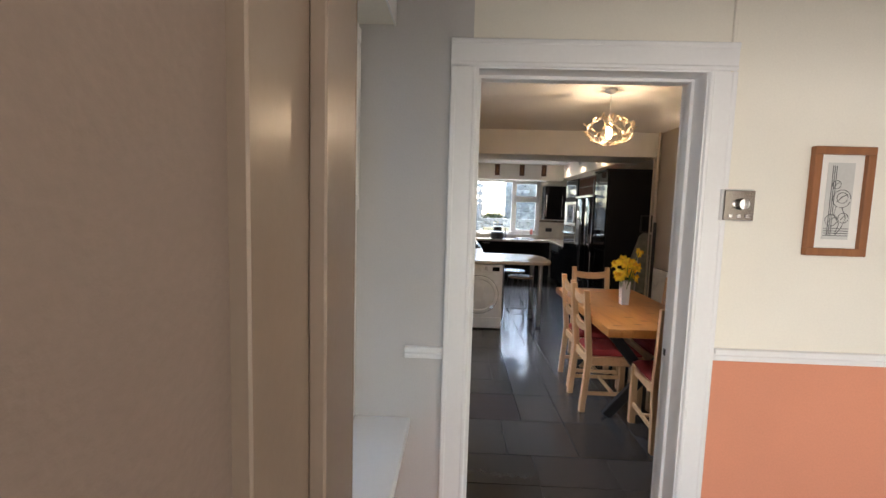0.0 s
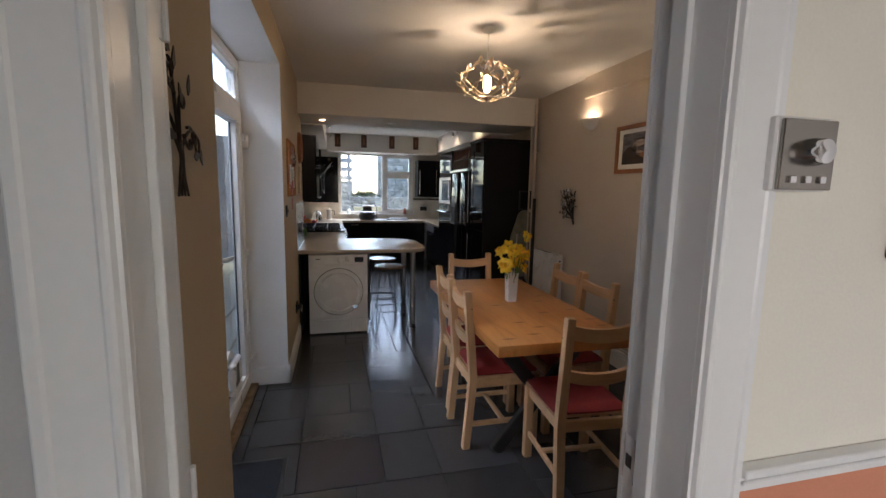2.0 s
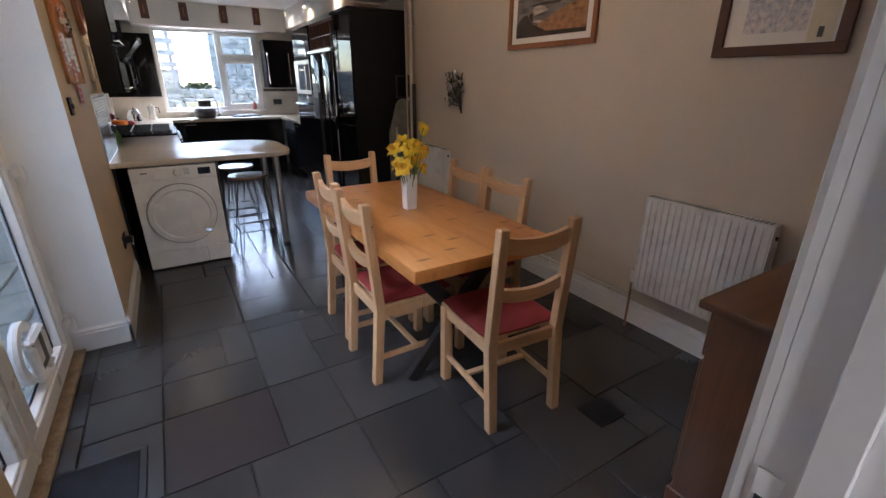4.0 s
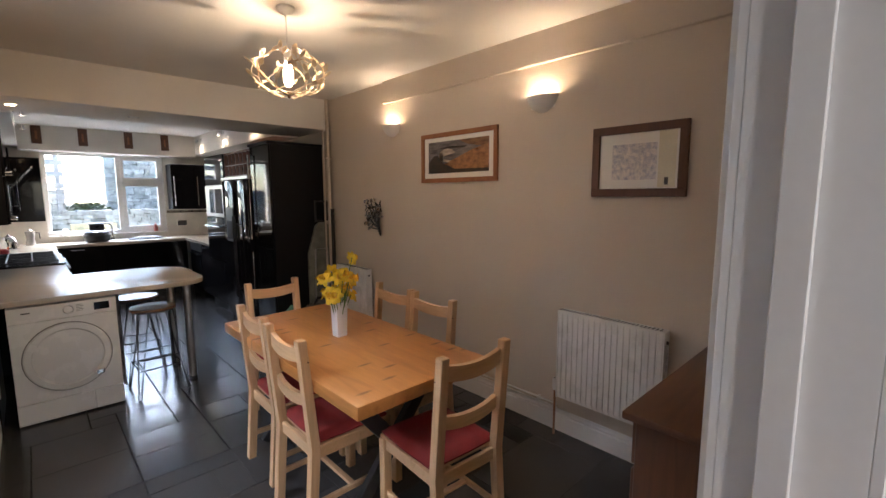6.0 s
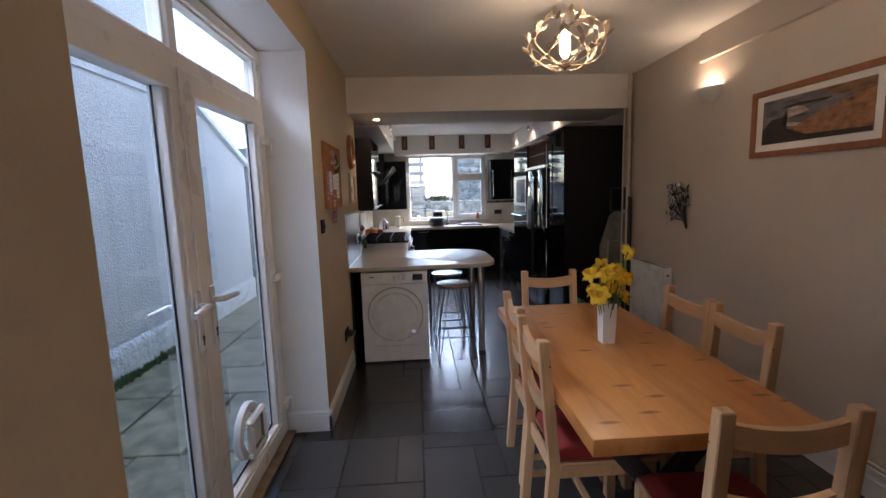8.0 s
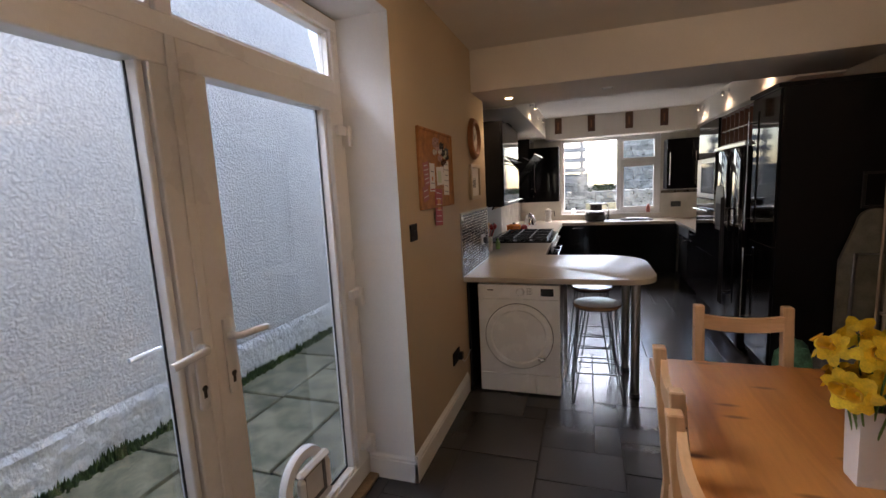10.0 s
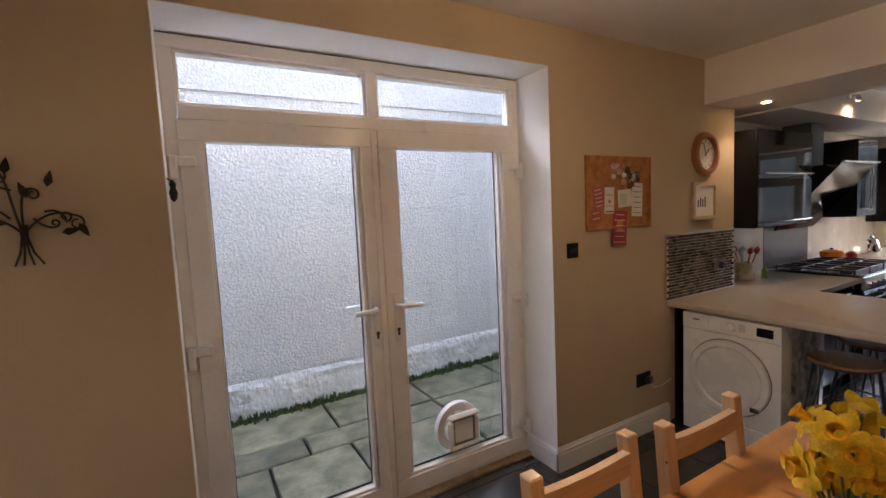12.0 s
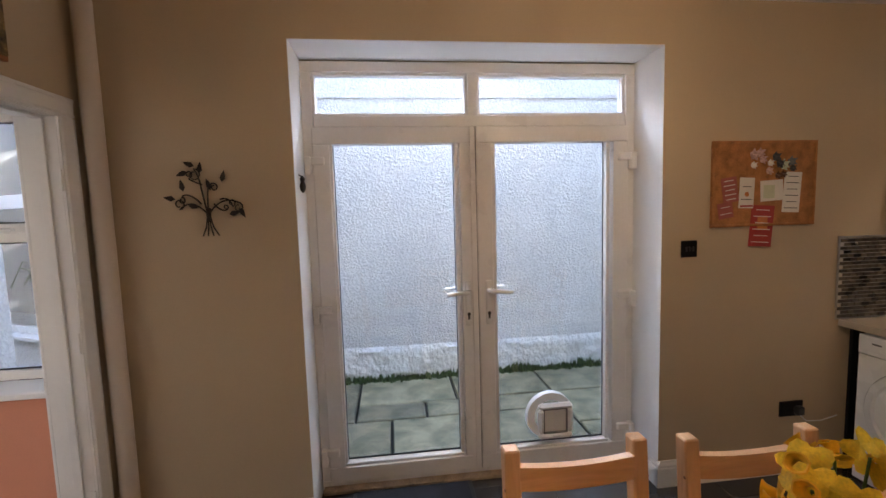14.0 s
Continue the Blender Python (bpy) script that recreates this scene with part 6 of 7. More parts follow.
def cabinet(name, label, lo, hi, axis, fronts, handle="v", category="cabinet", body="black_matt"):
    """A box with gloss fronts on its side that faces axis ('+x', '-x', '-y'); fronts are (u0, u1, v0, v1, handle u, v0, v1)."""
    base = ((lo[0] + hi[0]) / 2, (lo[1] + hi[1]) / 2, lo[2])
    c = thing(name, label, category, base)

    def rel(p):
        return tuple(a - b for a, b in zip(p, base))

    part("body", boxes((rel(lo), rel(hi)), bevel=0.002), body, c)
    for u0, u1, v0, v1, kind in fronts:
        if axis == "+x":
            p, q, out = (hi[0], u0, v0), (hi[0] + 0.018, u1, v1), Vector((0.032, 0, 0))
        elif axis == "-x":
            p, q, out = (lo[0] - 0.018, u0, v0), (lo[0], u1, v1), Vector((-0.032, 0, 0))
        else:
            p, q, out = (u0, lo[1] - 0.018, v0), (u1, lo[1], v1), Vector((0, -0.032, 0))
        d = part("door", boxes((rel(p), rel(q)), bevel=0.002), "black_gloss", c)
        face = {"+x": q[0], "-x": p[0], "-y": p[1]}[axis]
        if kind == "none":
            continue
        if kind == "h":
            um = (v0 + 0.035)
            a_, b_ = (u0 + 0.05, um), (u1 - 0.05, um)
        elif kind == "top":
            a_, b_ = ((u0 + u1) / 2 - 0.08, v1 - 0.04), ((u0 + u1) / 2 + 0.08, v1 - 0.04)
        else:
            ux = u0 + 0.035 if kind == "lo" else u1 - 0.035
            zz0, zz1 = (v0 + 0.06, min(v1 - 0.06, v0 + 0.55))
            a_, b_ = (ux, zz0), (ux, zz1)
        if axis == "-y":
            A_, B_ = (a_[0], face, a_[1]), (b_[0], face, b_[1])
        else:
            A_, B_ = (face, a_[0], a_[1]), (face, b_[0], b_[1])
        part("handle", bar_handle(bmesh.new(), rel(A_), rel(B_), out), "chrome", d, "chrome bar handle", smooth=True)
    return c


cabinet("wall_cabinet", "black gloss lift-up wall cabinet with chrome handles", (KL + 0.001, 6.668, 1.37), (0.29, 7.60, 2.14), "+x", ((6.67, 7.598, 1.375, 1.755, "h"), (6.67, 7.598, 1.76, 2.138, "h")))
cabinet("wall_cabinet", "black gloss wall cabinet beyond the cooker hood", (KL + 0.001, 8.62, 1.37), (0.29, 9.14, 2.14), "+x", ((8.622, 8.88, 1.375, 2.138, "hi"), (8.884, 9.138, 1.375, 2.138, "lo")))
boil = thing("boiler", "white wall-hung boiler box between the wall cabinets", "boiler", (0.06, 9.43, 1.40))
part("case", boxes(((-0.159, -0.27, 0), (0.14, 0.06, 0.74)), bevel=0.012, seg=2), "white_enamel", boil, smooth=True)
part("control_strip", boxes(((0.14, -0.25, 0.05), (0.144, 0.04, 0.11)), bevel=0.001), "dark_plastic", boil)
cabinet("wall_cabinet", "black wall cabinet beside the kitchen window", (KL + 0.001, 10.28, 1.24), (0.585, FAR - 0.001, 2.14), "-y", ((0.02, 0.583, 1.245, 2.138, "none"),))
cabinet("wall_cabinet", "black gloss wall cabinet with long chrome handles", (2.20, 10.28, 1.37), (2.928, FAR - 0.001, 2.13), "-y", ((2.202, 2.55, 1.375, 2.128, "lo"), (2.553, 2.926, 1.375, 2.128, "lo")))

# cooker hood
M["dark_steel"] = material("dark_brushed_steel", (0.10, 0.10, 0.10), 0.38, metal=1.0, vary=0.02, fine=120, stretch=(1, 12, 1), bump=0.02, rough_vary=0.02)
hood = thing("cooker_hood", "angled black glass cooker hood with steel chimney", "cooker hood", (KL, 8.17, 1.30))
part("chimney", boxes(((0.002, -0.14, 0.55), (0.24, 0.14, 0.995)), bevel=0.003), "dark_steel", hood, "dark brushed steel chimney")
part("casing", prism(bmesh.new(), [(0.002, 0.02), (0.06, 0.0), (0.50, 0.52), (0.40, 0.58), (0.002, 0.56)], -0.28, 0.28, "y"), "black_matt", hood)
bm = bmesh.new()
prism(bm, [(0.07, -0.02), (0.56, 0.575), (0.55, 0.585), (0.06, -0.01)], -0.42, 0.42, "y")
part("glass_panel", bm, "hood_glass", hood, "tilted black glass panel")
bm = bmesh.new()
beam_between(bm, (0.575, -0.42, 0.588), (0.575, 0.42, 0.588), 0.014, 0.01, bevel=0.001)
part("edge_trim", bm, "chrome", hood)
part("steel_splashback", boxes(((0.001, -0.48, -0.395), (0.005, 0.48, 0.10))), "dark_steel", hood, "dark brushed steel splashback")

# range cooker
M["enamel_black"] = material("black_enamel", (0.012, 0.012, 0.013), 0.2, vary=0.08)
rg = thing("range_cooker", "black range cooker with gas hob and chrome rails", "cooker", (0.30, 8.16, 0))
part("body", boxes(((-0.39, -0.498, 0.08), (0.34, 0.498, 0.905)), bevel=0.004), "enamel_black", rg)
part("plinth", boxes(((-0.35, -0.47, 0.0), (0.28, 0.47, 0.08))), "black_matt", rg)
part("hob_plate", boxes(((-0.38, -0.495, 0.905), (0.355, 0.495, 0.918)), bevel=0.004), "enamel_black", rg)
for i in range(3):
    y = -0.33 + 0.33 * i
    for x in (-0.28, -0.09, 0.10, 0.29):
        part("pan_support_bar", boxes(((x - 0.007, y - 0.15, 0.918), (x + 0.007, y + 0.15, 0.955)), bevel=0.002), "black_metal", rg)
    for yy in (-0.15, 0.0, 0.15):
        part("pan_support_bar", boxes(((-0.29, y + yy - 0.007, 0.94), (0.30, y + yy + 0.007, 0.9545)), bevel=0.002), "black_metal", rg)
    for x in (-0.18, 0.19):
        part("burner", lathe(bmesh.new(), [(0.045, 0.918), (0.045, 0.93), (0.03, 0.938), (0.001, 0.939)], 18, (x, y, 0)), "black_metal", rg, smooth=True)
part("control_panel", boxes(((0.34, -0.498, 0.80), (0.358, 0.498, 0.90)), bevel=0.003), "steel", rg)
for i in range(8):
    b = bmesh.new()
    cyl(b, (0.358, -0.42 + i * 0.12, 0.85), (0.388, -0.42 + i * 0.12, 0.85), 0.02, 0.017, 16)
    part("knob", b, "chrome", rg, smooth=True)
for y0, y1 in ((-0.49, 0.0), (0.005, 0.49)):
    d = part("oven_door", boxes(((0.34, y0, 0.12), (0.36, y1, 0.78)), bevel=0.003), "black_gloss", rg)
    part("handle", bar_handle(bmesh.new(), (0.36, y0 + 0.04, 0.73), (0.36, y1 - 0.04, 0.73), (0.045, 0, 0), 0.010), "chrome", d, smooth=True)

# base units and worktops round the window
cabinet("base_cabinet", "black gloss base cabinet beside the cooker", (KL + 0.001, 6.83, 0.10), (0.60, 7.655, 0.859), "+x", ((6.84, 7.24, 0.11, 0.855, "none"), (7.245, 7.65, 0.11, 0.855, "none")))
cabinet("base_cabinet", "black gloss base cabinet in the far corner", (KL + 0.001, 8.665, 0.10), (0.60, 10.59, 0.859), "+x", ((8.67, 9.3, 0.11, 0.855, "top"), (9.305, 9.95, 0.11, 0.855, "none")))
cabinet("sink_cabinet", "black gloss base cabinets under the kitchen sink", (0.605, 10.02, 0.10), (2.31, 10.598, 0.859), "-y", ((0.61, 1.17, 0.11, 0.855, "top"), (1.175, 1.73, 0.11, 0.855, "lo"), (1.735, 2.30, 0.11, 0.855, "none")))
cabinet("base_cabinet", "black gloss base cabinet beside the oven tower", (2.33, 8.71, 0.10), (2.928, 9.20, 0.859), "-x", ((8.72, 9.19, 0.11, 0.855, "top"),))
wt = thing("kitchen_worktop", "speckled pale worktop round the kitchen sink", "worktop", (1.4, 10.3, 0))
ol = [(KL + 0.001, 8.665), (0.645, 8.665), (0.645, 9.98), (2.29, 9.98), (2.29, 8.71), (2.928, 8.71), (2.928, FAR - 0.001), (KL + 0.001, FAR - 0.001)]
part("top", rounded_top([(x - 1.4, y - 10.3) for x, y in ol], 0.86, 0.90), "worktop", wt)
part("sink_bowl", boxes(((-0.35, -0.25, 0.9003), (0.55, 0.18, 0.9035)), bevel=0.001), "steel", wt, "inset steel sink and drainer")
for x0, x1 in ((0.605, 2.31),):
    part("plinth", boxes(((x0 - 1.4, 10.07 - 10.3, 0), (x1 - 1.4, 10.12 - 10.3, 0.10))), "black_matt", wt)
dw = thing("dishwasher", "black built-in dishwasher with chrome handle and controls", "dishwasher", (2.62, 9.52, 0.0))
part("body", boxes(((-0.29, -0.298, 0.0), (0.305, 0.298, 0.859))), "black_matt", dw)
part("door", boxes(((-0.312, -0.298, 0.12), (-0.29, 0.298, 0.72)), bevel=0.003), "black_gloss", dw)
part("control_panel", boxes(((-0.312, -0.298, 0.725), (-0.29, 0.298, 0.855)), bevel=0.003), "steel", dw)
part("handle", bar_handle(bmesh.new(), (-0.312, -0.24, 0.69), (-0.312, 0.24, 0.69), (-0.04, 0, 0), 0.009), "chrome", dw, smooth=True)

# tall units
TF, TT = 2.30, 2.14
c = cabinet("larder_unit", "tall black gloss larder unit with plain end panel", (TF + 0.018, 6.385, 0.10), (R - 0.015, 6.93, TT), "-x", ((6.40, 6.928, 0.12, 1.02, "none"), (6.40, 6.928, 1.025, TT - 0.003, "none")), category="cabinet")
part("plinth", boxes(((-0.27, -0.26, -0.10), (0.29, 0.27, 0.0))), "black_matt", c)
part("cornice", boxes(((-0.34, -0.285, TT - 0.10), (0.30, 0.272, TT - 0.07)), bevel=0.004), "black_matt", c)
for z0, z1 in ((1.10, 2.05), (0.30, 0.95)):
    part("handle", bar_handle(bmesh.new(), (TF - 2.6165, 0.235, z0 - 0.10), (TF - 2.6165, 0.235, z1 - 0.10), (-0.035, 0, 0), 0.008), "chrome", c, smooth=True)
fr = thing("fridge_freezer", "black american style fridge freezer with water dispenser", "fridge", (2.60, 7.42, 0))
part("body", boxes(((-0.255, -0.455, 0.03), (0.31, 0.455, 1.795)), bevel=0.005), "black_matt", fr)
for y0, y1, hy in ((-0.455, -0.06, -0.09), (-0.055, 0.455, -0.025)):
    d = part("door", boxes(((-0.33, y0, 0.05), (-0.256, y1, 1.79)), bevel=0.012, seg=2), "black_gloss", fr, smooth=True)
    part("handle", bar_handle(bmesh.new(), (-0.33, hy, 0.35), (-0.33, hy, 1.35), (-0.045, 0, 0), 0.010), "dark_plastic", d, smooth=True)
disp = part("dispenser", boxes(((-0.334, 0.10, 1.02), (-0.328, 0.36, 1.45)), bevel=0.004), "dark_plastic", fr, "water dispenser panel")
part("dispenser_bay", boxes(((-0.336, 0.13, 1.05), (-0.3335, 0.33, 1.28)), bevel=0.002), "black_matt", disp)
part("top_trim", boxes(((-0.335, -0.46, 1.797), (-0.30, 0.46, 1.825)), bevel=0.002), "steel", fr)
for sx in (-0.2, 0.25):
    for sy in (-0.4, 0.4):
        part("foot", cyl(bmesh.new(), (sx, sy, 0), (sx, sy, 0.032), 0.02, seg=10), "dark_plastic", fr)
M["wine_wood"] = wood("reddish_wood", (0.15, 0.05, 0.025), (0.06, 0.02, 0.01), 0.4, (9, 1, 9), knots=False)
wr = thing("wine_rack_unit", "reddish wooden wine rack box above the fridge", "wine rack", (2.62, 7.42, 1.827))
part("case", rect_frame(bmesh.new(), "x", -0.30, 0.28, -0.475, 0.475, 0.0, 0.31, 0.02, 0.002), "wine_wood", wr)
part("back", boxes(((0.20, -0.455, 0.02), (0.21, 0.455, 0.29))), "black_matt", wr)
for i in range(7):
    y = -0.455 + 0.13 * (i + 0.5)
    for z in (0.085, 0.215):
        b = bmesh.new()
        cyl(b, (-0.27, y, z), (0.10, y, z), 0.040, 0.040, 14, caps=True)
        part("bottle", b, "enamel_black", wr, "dark bottle end in the rack")
    if i < 6:
        part("divider", boxes(((-0.295, y + 0.06, 0.02), (0.18, y + 0.07, 0.29))), "wine_wood", wr)
part("shelf", boxes(((-0.295, -0.455, 0.146), (0.18, 0.455, 0.154))), "wine_wood", wr)
tower = cabinet("oven_tower", "tall black gloss appliance tower with steel oven", (TF + 0.018, 7.90, 0.0), (R - 0.015, 8.70, TT), "-x", ((7.905, 8.695, 0.12, 0.70, "none"), (7.905, 8.695, 1.75, TT - 0.003, "none")))
ov = part("oven_front", boxes(((TF - 0.012 - 2.6165, -0.39, 0.71), (TF + 0.018 - 2.6165, 0.39, 1.30)), bevel=0.003), "black_gloss", tower)
part("handle", bar_handle(bmesh.new(), (TF - 2.6285, -0.32, 1.18), (TF - 2.6285, 0.32, 1.18), (-0.045, 0, 0), 0.010), "chrome", ov, smooth=True)
mw = part("microwave_front", boxes(((TF - 0.012 - 2.6165, -0.39, 1.31), (TF + 0.018 - 2.6165, 0.39, 1.74)), bevel=0.003), "steel", tower, "steel microwave front")
part("window", boxes(((TF - 0.015 - 2.6165, -0.34, 1.36), (TF - 0.0125 - 2.6165, 0.20, 1.69)), bevel=0.001), "black_gloss", mw)

# wooden plaques on the bulkhead
for x in (0.585, 1.097, 1.656, 2.149):
    pl = thing("letter_plaque", "dark wooden plaque with a pale cut-out on the bulkhead", "plaque", (x, 10.27, 2.34), group="plaques on the bulkhead")
    part("board", boxes(((-0.055, -0.014, 0.0), (0.055, -0.001, 0.25)), bevel=0.002), "walnut", pl)
    part("motif", boxes(((-0.012, -0.017, 0.06), (0.012, -0.0142, 0.18)), bevel=0.003), "oak_frame", pl)

# lamps in the kitchen ceiling
for x, y, lit in ((0.385, 6.60, True), (1.185, 6.65, False)):
    dl = thing("downlight", "round recessed downlight in the soffit", "ceiling lamp", (x, y, SOFFIT))
    part("ring", lathe(bmesh.new(), [(0.030, -0.001), (0.045, -0.001), (0.045, -0.005), (0.030, -0.008)], 24), "white_enamel", dl, smooth=True)
    b = part("lens", lathe(bmesh.new(), [(0.029, -0.0082), (0.029, -0.0095), (0.001, -0.0105)], 20), "bulb" if lit else "off_white_plastic", dl, "lit lens" if lit else "")
    b.visible_shadow = False
for sx, sy, sz in SPOTS[1:]:
    s = 1 if sx < 1 else -1
    sp = thing("spotlight", "small steel spotlight on the bulkhead, lit", "spotlight", (0.38 if s > 0 else 2.60, sy, sz), group="bulkhead spotlights")
    part("base", cyl(bmesh.new(), (0, 0, 0.03), (s * 0.012, 0, 0.03), 0.025, seg=16), "chrome", sp)
    part("arm", tube(bmesh.new(), [(s * 0.01, 0, 0.03), (s * 0.05, 0, 0.03), (s * 0.065, 0, 0.01)], 0.005, 8), "chrome", sp)
    part("shade", lathe(bmesh.new(), [(0.012, 0.03), (0.022, 0.0), (0.028, -0.025), (0.025, -0.025), (0.012, 0.0)], 16, (s * 0.07, 0, 0)), "chrome", sp, smooth=True)
    b = part("bulb", lathe(bmesh.new(), [(0.001, -0.008), (0.022, -0.012), (0.022, -0.020), (0.001, -0.024)], 14, (s * 0.07, 0, 0)), "bulb", sp, "lit bulb")
    b.visible_shadow = False

# things on the worktops
def pot(name, label, place, profile, mat, category, seg=24):
    t = thing(name, label, category, place)
    part("body", lathe(bmesh.new(), profile, seg), mat, t, smooth=True)
    return t


M["stoneware"] = material("cream_stoneware", (0.62, 0.56, 0.44), 0.35, vary=0.1, scale=14, second=(0.30, 0.30, 0.16))
M["orange"] = material("orange_enamel", (0.75, 0.18, 0.02), 0.25, vary=0.04)
M["red_plastic"] = material("dark_red_plastic", (0.30, 0.02, 0.02), 0.3, vary=0.06)
crock = pot("utensil_crock", "cream stoneware crock full of cooking utensils", (0.035, 7.05, WZ), [(0.06, 0), (0.066, 0.006), (0.07, 0.08), (0.068, 0.15), (0.062, 0.15), (0.058, 0.012)], "stoneware", "crock")
rnd = random.Random(5)
for i in range(9):
    a = i * 0.7
    d = Vector((0.5 * math.cos(a), 0.5 * math.sin(a), 1.5)).normalized()
    p0 = Vector((0.02 * math.cos(a), 0.02 * math.sin(a), 0.015))
    b = bmesh.new()
    tube(b, [p0, p0 + d * 0.23], 0.005, 6)
    e = p0 + d * 0.25
    lathe(b, [(0.001, -0.03), (0.020, -0.01), (0.022, 0.015), (0.001, 0.035)], 10, e)
    part("utensil", b, ("red_plastic", "dark_plastic", "pine", "steel")[i % 4], crock, smooth=True)
pot("green_bottle", "small green oil bottle beside the crock", (0.13, 7.20, WZ), [(0.022, 0), (0.024, 0.005), (0.024, 0.07), (0.010, 0.095), (0.010, 0.115), (0.001, 0.116)], "stem", "bottle")
op = pot("casserole", "orange enamel casserole pot with lid", (0.04, 8.86, WZ), [(0.085, 0), (0.095, 0.01), (0.10, 0.085), (0.10, 0.09), (0.06, 0.105), (0.001, 0.11)], "orange", "pot")
part("lid_knob", lathe(bmesh.new(), [(0.008, 0.108), (0.018, 0.12), (0.018, 0.128), (0.001, 0.13)], 14), "dark_plastic", op, smooth=True)
pot("red_jar", "dark red jar on the worktop", (0.16, 9.02, WZ), [(0.045, 0), (0.05, 0.01), (0.05, 0.06), (0.03, 0.08), (0.001, 0.085)], "red_plastic", "jar")
kt = pot("kettle", "shiny steel electric kettle with dark handle", (0.20, 9.42, WZ), [(0.085, 0), (0.09, 0.015), (0.082, 0.11), (0.06, 0.18), (0.045, 0.195), (0.02, 0.205), (0.012, 0.225), (0.001, 0.227)], "chrome", "kettle")
part("handle", tube(bmesh.new(), [(0.0, 0.05, 0.19), (0.0, 0.11, 0.20), (0.0, 0.13, 0.12), (0.0, 0.09, 0.04)], 0.010, 8), "dark_plastic", kt, smooth=True)
part("spout", tube(bmesh.new(), [(0.0, -0.06, 0.13), (0.0, -0.09, 0.17)], 0.014, 8, taper=0.7), "chrome", kt, smooth=True)
cp = pot("coffee_pot", "steel stove-top coffee pot", (0.40, 10.30, WZ), [(0.055, 0), (0.058, 0.01), (0.042, 0.10), (0.055, 0.20), (0.02, 0.215), (0.01, 0.235), (0.001, 0.236)], "steel", "coffee pot", 10)
part("handle", tube(bmesh.new(), [(0.05, 0, 0.18), (0.10, 0, 0.18), (0.105, 0, 0.09)], 0.008, 6), "dark_plastic", cp)
M["black_cloth"] = material("black_plastic_bowl", (0.012, 0.012, 0.013), 0.4, vary=0.1)
wb = thing("washing_up_bowl", "black washing-up bowl propped in the sink", "bowl", (1.15, 10.22, 0.9035))
part("bowl", lathe(bmesh.new(), [(0.12, 0), (0.155, 0.02), (0.17, 0.10), (0.14, 0.155), (0.10, 0.17), (0.001, 0.172)], 24), "black_cloth", wb, smooth=True)
cd = thing("utensil_caddy", "dark cutlery caddy behind the sink", "caddy", (1.17, 10.42, 0.9035))
part("tub", boxes(((-0.09, -0.06, 0.0), (0.09, 0.06, 0.26)), bevel=0.01), "dark_plastic", cd)
part("rim", boxes(((-0.105, -0.072, 0.255), (0.105, 0.072, 0.28)), bevel=0.006), "steel", cd)
tp = thing("kitchen_tap", "chrome swan-neck kitchen mixer tap", "tap", (1.36, 10.44, 0.9035))
part("spout", tube(bmesh.new(), [(0, 0, 0), (0, 0, 0.20)] + [(-0.075 + 0.075 * math.cos(radians(a)), 0, 0.20 + 0.075 * math.sin(radians(a))) for a in range(15, 181, 15)] + [(-0.15, 0, 0.16)], 0.011, 10), "chrome", tp, smooth=True)
part("base", lathe(bmesh.new(), [(0.028, 0), (0.028, 0.02), (0.018, 0.05), (0.012, 0.06)], 16), "chrome", tp, smooth=True)
part("lever", tube(bmesh.new(), [(0.0, 0, 0.05), (0.05, -0.03, 0.07)], 0.007, 8), "chrome", tp, smooth=True)
ty = thing("dish_tray", "black dish tray with white plates beside the sink", "tray", (1.78, 10.27, 0.90))
part("tray", rounded_top([(x, y) for x, y in arc((0.14, 0), 0.10, -90, 90, 6) + arc((-0.14, 0), 0.10, 90, 270, 6)], 0.0005, 0.022), "dark_plastic", ty)
for x in (-0.10, 0.0, 0.10):
    part("plate", lathe(bmesh.new(), [(0.05, 0.0225), (0.075, 0.034), (0.075, 0.038), (0.045, 0.028)], 20, (x, 0, 0)), "white_enamel", ty, smooth=True)
sk = thing("worktop_socket", "dark double socket on the tiled splashback", "socket", (2.39, FAR, 1.12))
part("plate", boxes(((-0.073, -0.01, -0.043), (0.073, -0.0005, 0.043)), bevel=0.002), "dark_plastic", sk)
pot("pink_bottle", "pink washing-up liquid bottle on the sill", (1.98, 10.56, 1.0), [(0.03, 0), (0.032, 0.01), (0.032, 0.09), (0.012, 0.12), (0.012, 0.14), (0.001, 0.142)], "card_pink", "bottle")
pot("glass_jar", "clear glass jar on the kitchen sill", (0.80, 10.56, 1.0), [(0.03, 0), (0.032, 0.01), (0.032, 0.09), (0.025, 0.10), (0.022, 0.10), (0.028, 0.012)], "frosted", "jar")
structure("kitchen_sill", boxes(((WX0 + 0.002, FAR - 0.06, WZ0 - 0.012), (WX1 - 0.002, FAR + 0.028, WZ0 - 0.0005)), bevel=0.003), "upvc", "white kitchen window sill", "sill")
bt = thing("border_tiles", "thin dark mosaic border on the splashback", "border", (2.53, FAR, 1.30))
for i in range(16):
    part("mosaic_tile", boxes(((-0.36 + i * 0.046, -0.006, 0), (-0.36 + i * 0.046 + 0.042, -0.001, 0.045))), "mosaic", bt)

